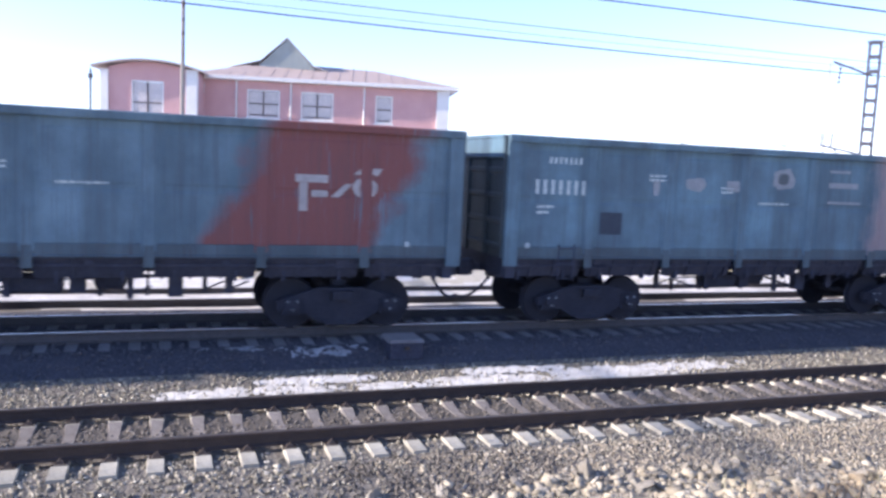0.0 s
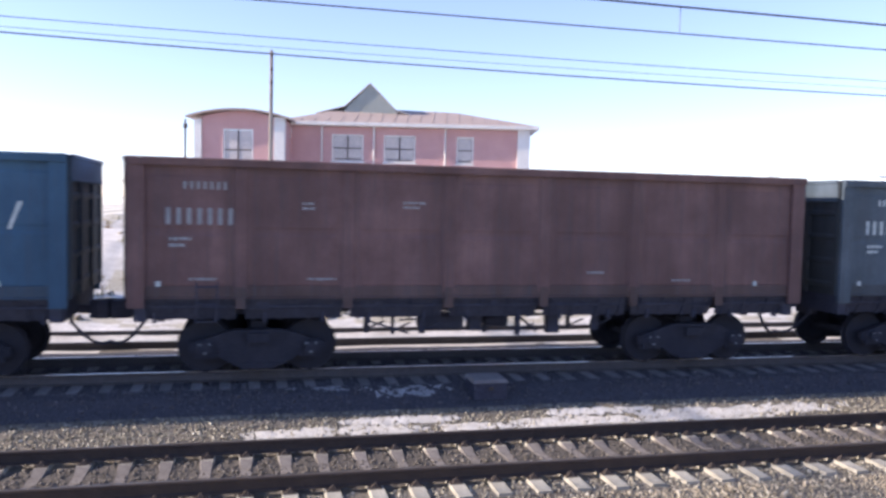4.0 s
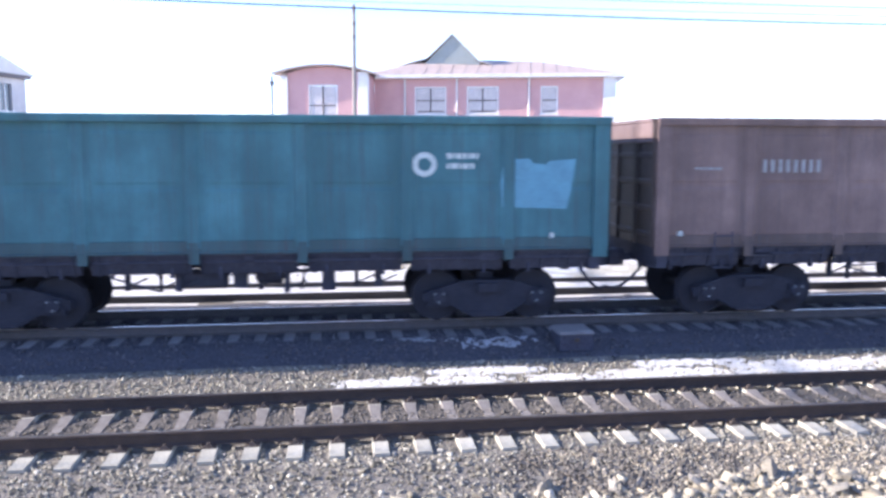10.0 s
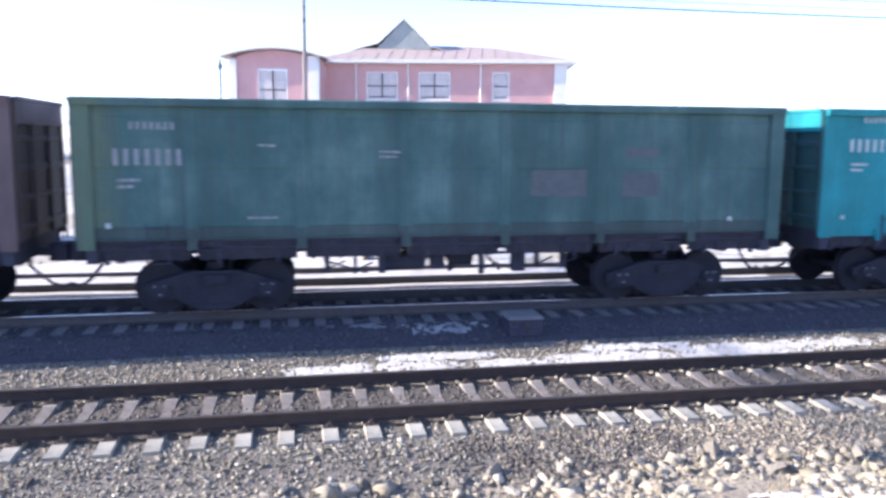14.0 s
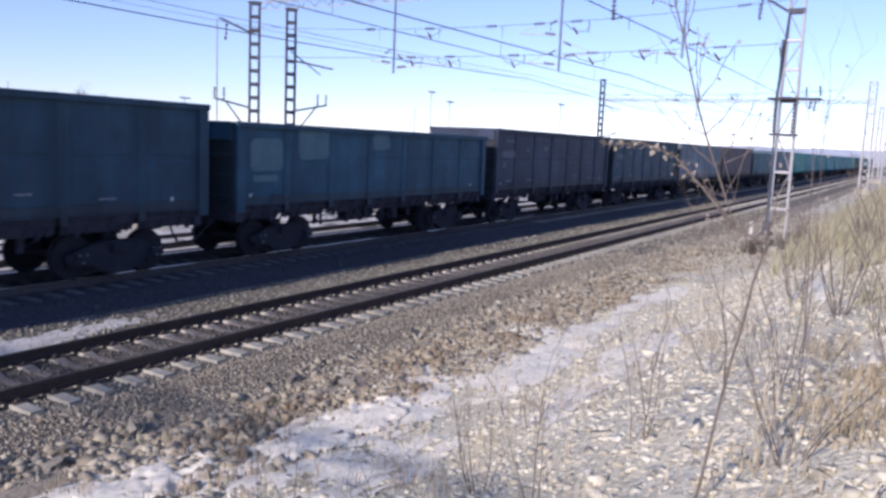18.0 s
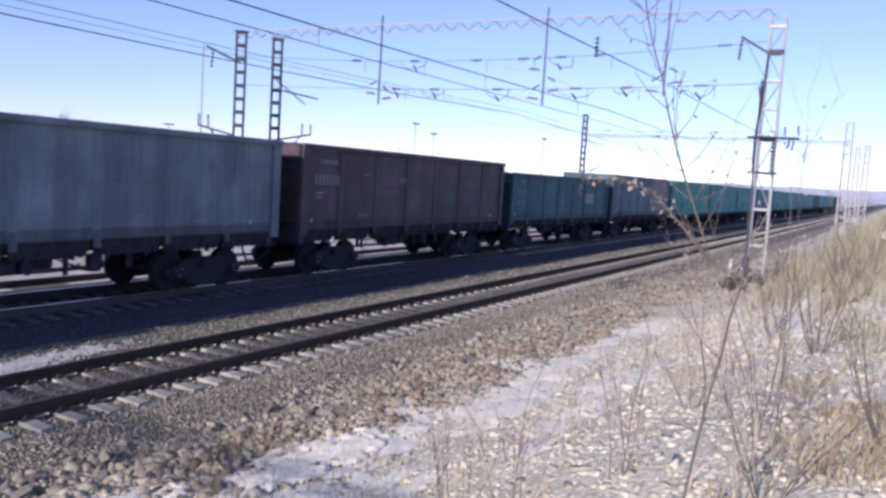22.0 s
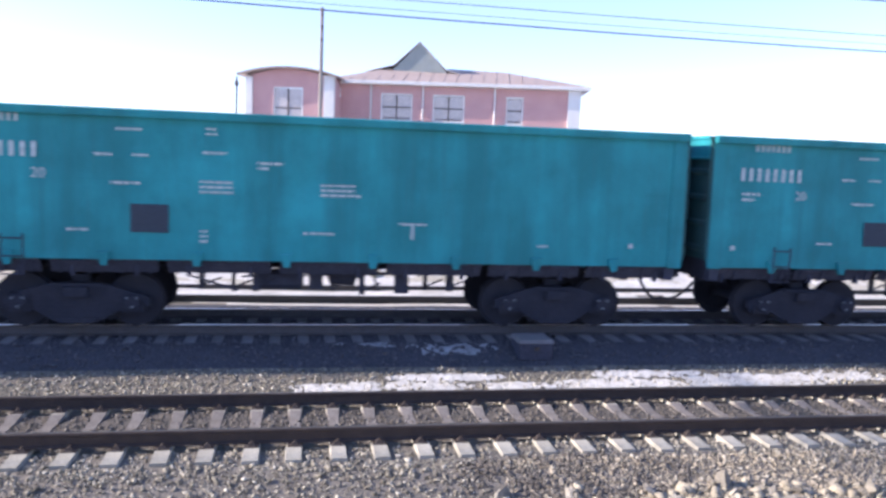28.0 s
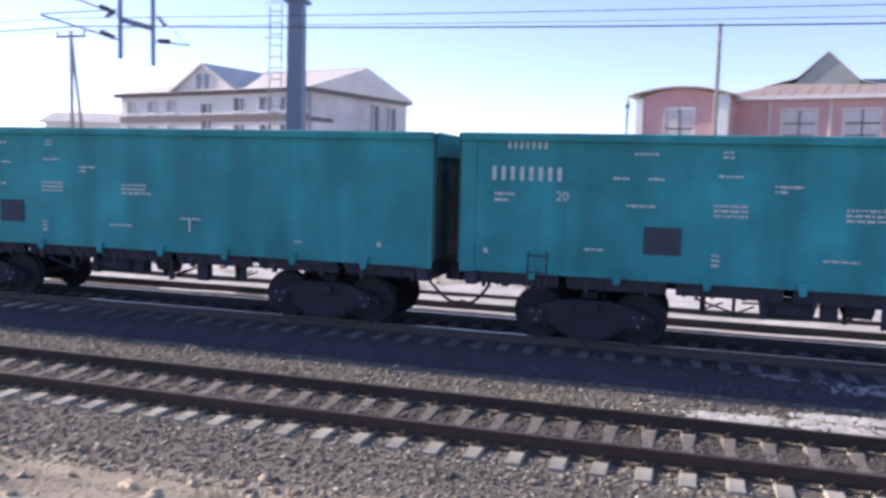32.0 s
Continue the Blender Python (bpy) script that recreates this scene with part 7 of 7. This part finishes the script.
box_column(-13.85, 26.75, 9.55, 0.66)
BEAM = portal(-13.85, 3.0, 26.4, 9.75, [(17.2, 6.25, [(-1, 6.7, 2.6), (-1, 7.3, 2.0)]), (18.5, 6.25, [(1, 6.9, 1.6)])], BLUESTEEL, "blue-grey cross beam with twin drop posts", 0.4, 0.3, 0.035)
part("post_tie", Form().box(-0.05, 17.26, 7.15, 0.05, 18.44, 7.27), BLUESTEEL, BEAM)
for yd in (17.2, 18.5):
    part("post_strut", Form().rod((0, yd - 1.0, 9.75), (0, yd - 0.05, 7.9), 0.035, n=4), BLUESTEEL, BEAM)
    part("insulator", insulator_string(Form(), (0, yd - 0.85, 9.4), (0, yd - 0.35, 8.4), 4, 0.09), INSUL, BEAM)
lattice_mast(-13.85, 3.0, 1.1, 9.4, 0.9, 0.6, MASTWHITE, "pale lattice mast under the end of the beam")


def wire(name, y, z, r, x0, x1, sag, spans, label, droppers=None):
    """A wire along the tracks that sags between its supports; droppers hang a lower wire from it."""
    cu = Form()
    pts = []
    for i in range(spans * 12 + 1):
        x = x0 + (x1 - x0) * i / (spans * 12)
        t = (i % 12) / 12
        pts.append((x, y, z - sag * 4 * t * (1 - t)))
    cu.path(pts, r, 5)
    t = thing(name, label, "overhead wire", pose(0, 0, 0), "overhead wires")
    part("strand", cu, WIRE, t)
    if droppers:
        for i in range(len(pts)):
            if i % 2:
                part("dropper", Form().rod(pts[i], (pts[i][0], y, droppers), 0.008, n=3), WIRE, t)
    return t


SUPPORT0, SUPPORT1 = -13.85 - 2 * 48.35, -13.85 + 6 * 48.35      # the line hangs from the cross beams, 48.35 m apart
wire("contact_wire", 15.5, 6.92, 0.008, SUPPORT0, SUPPORT1, 0.25, 8, "thin wire over the back of the train")
wire("messenger_wire", 15.84, 6.80, 0.0145, SUPPORT0, SUPPORT1, 0.4, 8, "sagging dark messenger wire over the train")
wire("contact_wire", 11.09, 6.36, 0.011, SUPPORT0, SUPPORT1, 0.03, 8, "thin contact wire over the near track")
wire("messenger_wire", 11.2, 6.95, 0.017, SUPPORT0, SUPPORT1, 0.2, 8, "heavy messenger cable over the near track", 6.39)
FEEDER = wire("feeder_wire", 9.2, 8.27, 0.02, SUPPORT0, SUPPORT1, 0.1, 8, "high feeder cable along the line")
part("insulator", insulator_string(Form(), (26.5, 9.2, 7.95), (26.5, 9.2, 8.65), 5, 0.09), INSUL, FEEDER)
wire("messenger_wire", 19.95, 7.55, 0.007, SUPPORT0, SUPPORT1, 0.25, 8, "thin messenger wire over the back track")


# ---- small things by the tracks ----
def track_box(x, y, z, w, d, h, label):
    t = thing("track_box", label, "equipment box", pose(x, y, z))
    part("casing", Form().box(-w / 2, -d / 2, 0, w / 2, d / 2, h * 0.85), UNDER, t)
    # lid in the shade-darkened sleeper colour, since the train shades it
    part("lid", Form().box(-w / 2 - 0.03, -d / 2 - 0.03, h * 0.855, w / 2 + 0.03, d / 2 + 0.03, h, top=(0.04, 0.04)), DIRTYSHADECONC, t)
    part("lock", Form().box(-0.04, -d / 2 - 0.05, h * 0.5, 0.04, -d / 2 - 0.003, h * 0.66), IRON, t)
    part("cable_duct", Form().rod((w / 2 - 0.1, -d / 2 + 0.1, -0.25), (w / 2 - 0.1, -d / 2 + 0.1, 0.0), 0.04, n=8), IRON, t)


track_box(4.25, 14.06, 0.2, 0.62, 0.62, 0.36, "dark equipment box, its lid greyed for the train's shade")


def marker_post(x, y, h):
    z = float(ground_z(x, y))
    t = thing("marker_post", "short white marker post on the bank", "post", pose(x, y, z - 0.15))
    part("post_shaft", Form().box(-0.07, -0.07, 0, 0.07, 0.07, h, top=(0.01, 0.01)), MASTWHITE, t)
    part("post_cap", Form().box(-0.075, -0.075, h + 0.002, 0.075, 0.075, h + 0.06, top=(0.05, 0.05)), CONCRETE, t)


marker_post(39.6, 6.5, 1.0)

# ---- the distance ----
def far_ridge(name, az0, az1, dist, h, seed, mat, label):
    """A low far ridge seen over the train, an arc of ground with an uneven crest."""
    vs, fs = [], []
    n = 90
    for i in range(n + 1):
        a = radians(az0 + (az1 - az0) * i / n)
        k = float(hash_noise(i * 1.0, seed, 9.0, seed) * 0.6 + hash_noise(i * 1.0, seed, 3.0, seed + 1) * 0.4)
        x, y = math.sin(a) * dist, math.cos(a) * dist
        e = min(1.0, i / 8, (n - i) / 8)
        vs += [(x, y, 0.0), (x * 1.05, y * 1.05, 3 + h * k * e)]
    fs = [(2 * i, 2 * i + 2, 2 * i + 3, 2 * i + 1) for i in range(n)]
    ob = part(name, Form().add(vs, fs), mat)
    tagged(ob, label, "hills", kind="structure")


far_ridge("backdrop", 40, 100, 1900, 34, 4, HAZE, "pale blue hazy ridge along the horizon")


def far_post(x, y, top, kind):
    z = float(ground_z(x, y))
    t = thing("street_lamp", "thin grey lamp post far behind the train", "lamp post", pose(x, y, z), "distant lamp posts")
    part("post_shaft", Form().rod((0, 0, -0.1), (0, 0, top - z), 0.09, 0.06, 8), GALV, t)
    if kind:
        part("lamp_head", Form().box(-0.9, -0.15, top - z, 0.9, 0.15, top - z + 0.22), GALV, t)


for az, el, lamp in ((58.5, 3.45, 1), (59.8, 2.82, 1), (67.5, 2.93, 1), (41.9, 2.23, 1), (26.7, 2.9, 0), (31.5, 2.74, 0), (57.4, 2.37, 0)):
    far_post(120 * math.sin(radians(az)), 120 * math.cos(radians(az)), 3.71 + 120 * math.tan(radians(el)), lamp)


def bare_tree(x, y, h, seed):
    rng = random.Random(seed)
    z = float(ground_z(x, y))
    t = thing("bare_tree", "hazy leafless tree beyond the field", "tree", pose(x, y, z - 0.1), "distant leafless trees")
    trunk, twigs = Form(), Form()
    trunk.rod((0, 0, 0), (0.1, 0, h * 0.45), 0.22, 0.13, 8)

    def br(p, d, ln, r, lev):
        q = p + d * ln
        (trunk if lev < 2 else twigs).rod(p, q, r, r * 0.55, 5 if lev < 2 else 3)
        if lev < 5:
            for _ in range(3):
                s = Vector((rng.uniform(-1, 1), rng.uniform(-1, 1), rng.uniform(-0.1, 0.9))).normalized()
                br(p + d * ln * rng.uniform(0.55, 1.0), (d * 0.6 + s * 0.8).normalized(), ln * rng.uniform(0.55, 0.75), r * 0.5, lev + 1)
    for i in range(4):
        br(Vector((0.05, 0, h * (0.25 + 0.06 * i))), Vector((rng.uniform(-0.6, 0.6), rng.uniform(-0.6, 0.6), 1)).normalized(), h * 0.3, 0.1, 1)
    part("trunk", trunk, BARK, t)
    tagged(part("crown", twigs, BARK, t), kind="stuff")


for i, (x, y, h) in enumerate(((93, 130, 9.0), (97, 128, 8.0), (89, 134, 7.5))):
    bare_tree(x, y, h, 40 + i)


# ---- what moves ----
def motions():
    rows = [(0.25 * i, train_shift(0.25 * i)) for i in range(129)]
    for i, (w, wheels) in enumerate(TRAIN):
        walk(w, [(t, pose(wagon_x(i - 2, KINDS[ORDER[i]][0]) - s, TRAIN_Y, TRAIN_RAIL)) for t, s in rows[::4]])
    # the sapling leans and springs back in the wind: seconds, degrees
    sway = [(0, 4), (4, 3), (8, 5), (12, 3.5), (15.5, 5), (16.5, 6), (17, 5.6), (17.5, 5.3), (18, 4), (18.5, 2.6), (19, 0), (19.5, -1), (20, -0.4), (20.5, 4.5), (21, 2.6), (21.5, 4.8), (22, 3.5), (22.5, 7.5), (23, 6), (26, 4), (32, 4)]
    walk(SAPLING, [(t, pose(4.55, 0.85, 1.75, 0.87 * a, 0.5 * a)) for t, a in sway])
    # all wheels roll alike: one pair of rolling actions, shared
    shared = {}
    steps = [i / 30 for i in range(0, 961)]
    for w, wheels in TRAIN:
        for ax, ob in wheels:
            if ax not in shared:
                walk(ob, [(t, pose(ax, 0, 0.475, 0, -math.degrees(train_shift(t) / 0.475) % 360)) for t in steps])
                shared[ax] = ob
            else:
                src = shared[ax].animation_data
                ob.rotation_mode = "QUATERNION"
                ob.animation_data_create()
                ob.animation_data.action = src.action
                ob.animation_data.action_slot = src.action_slot


motions()
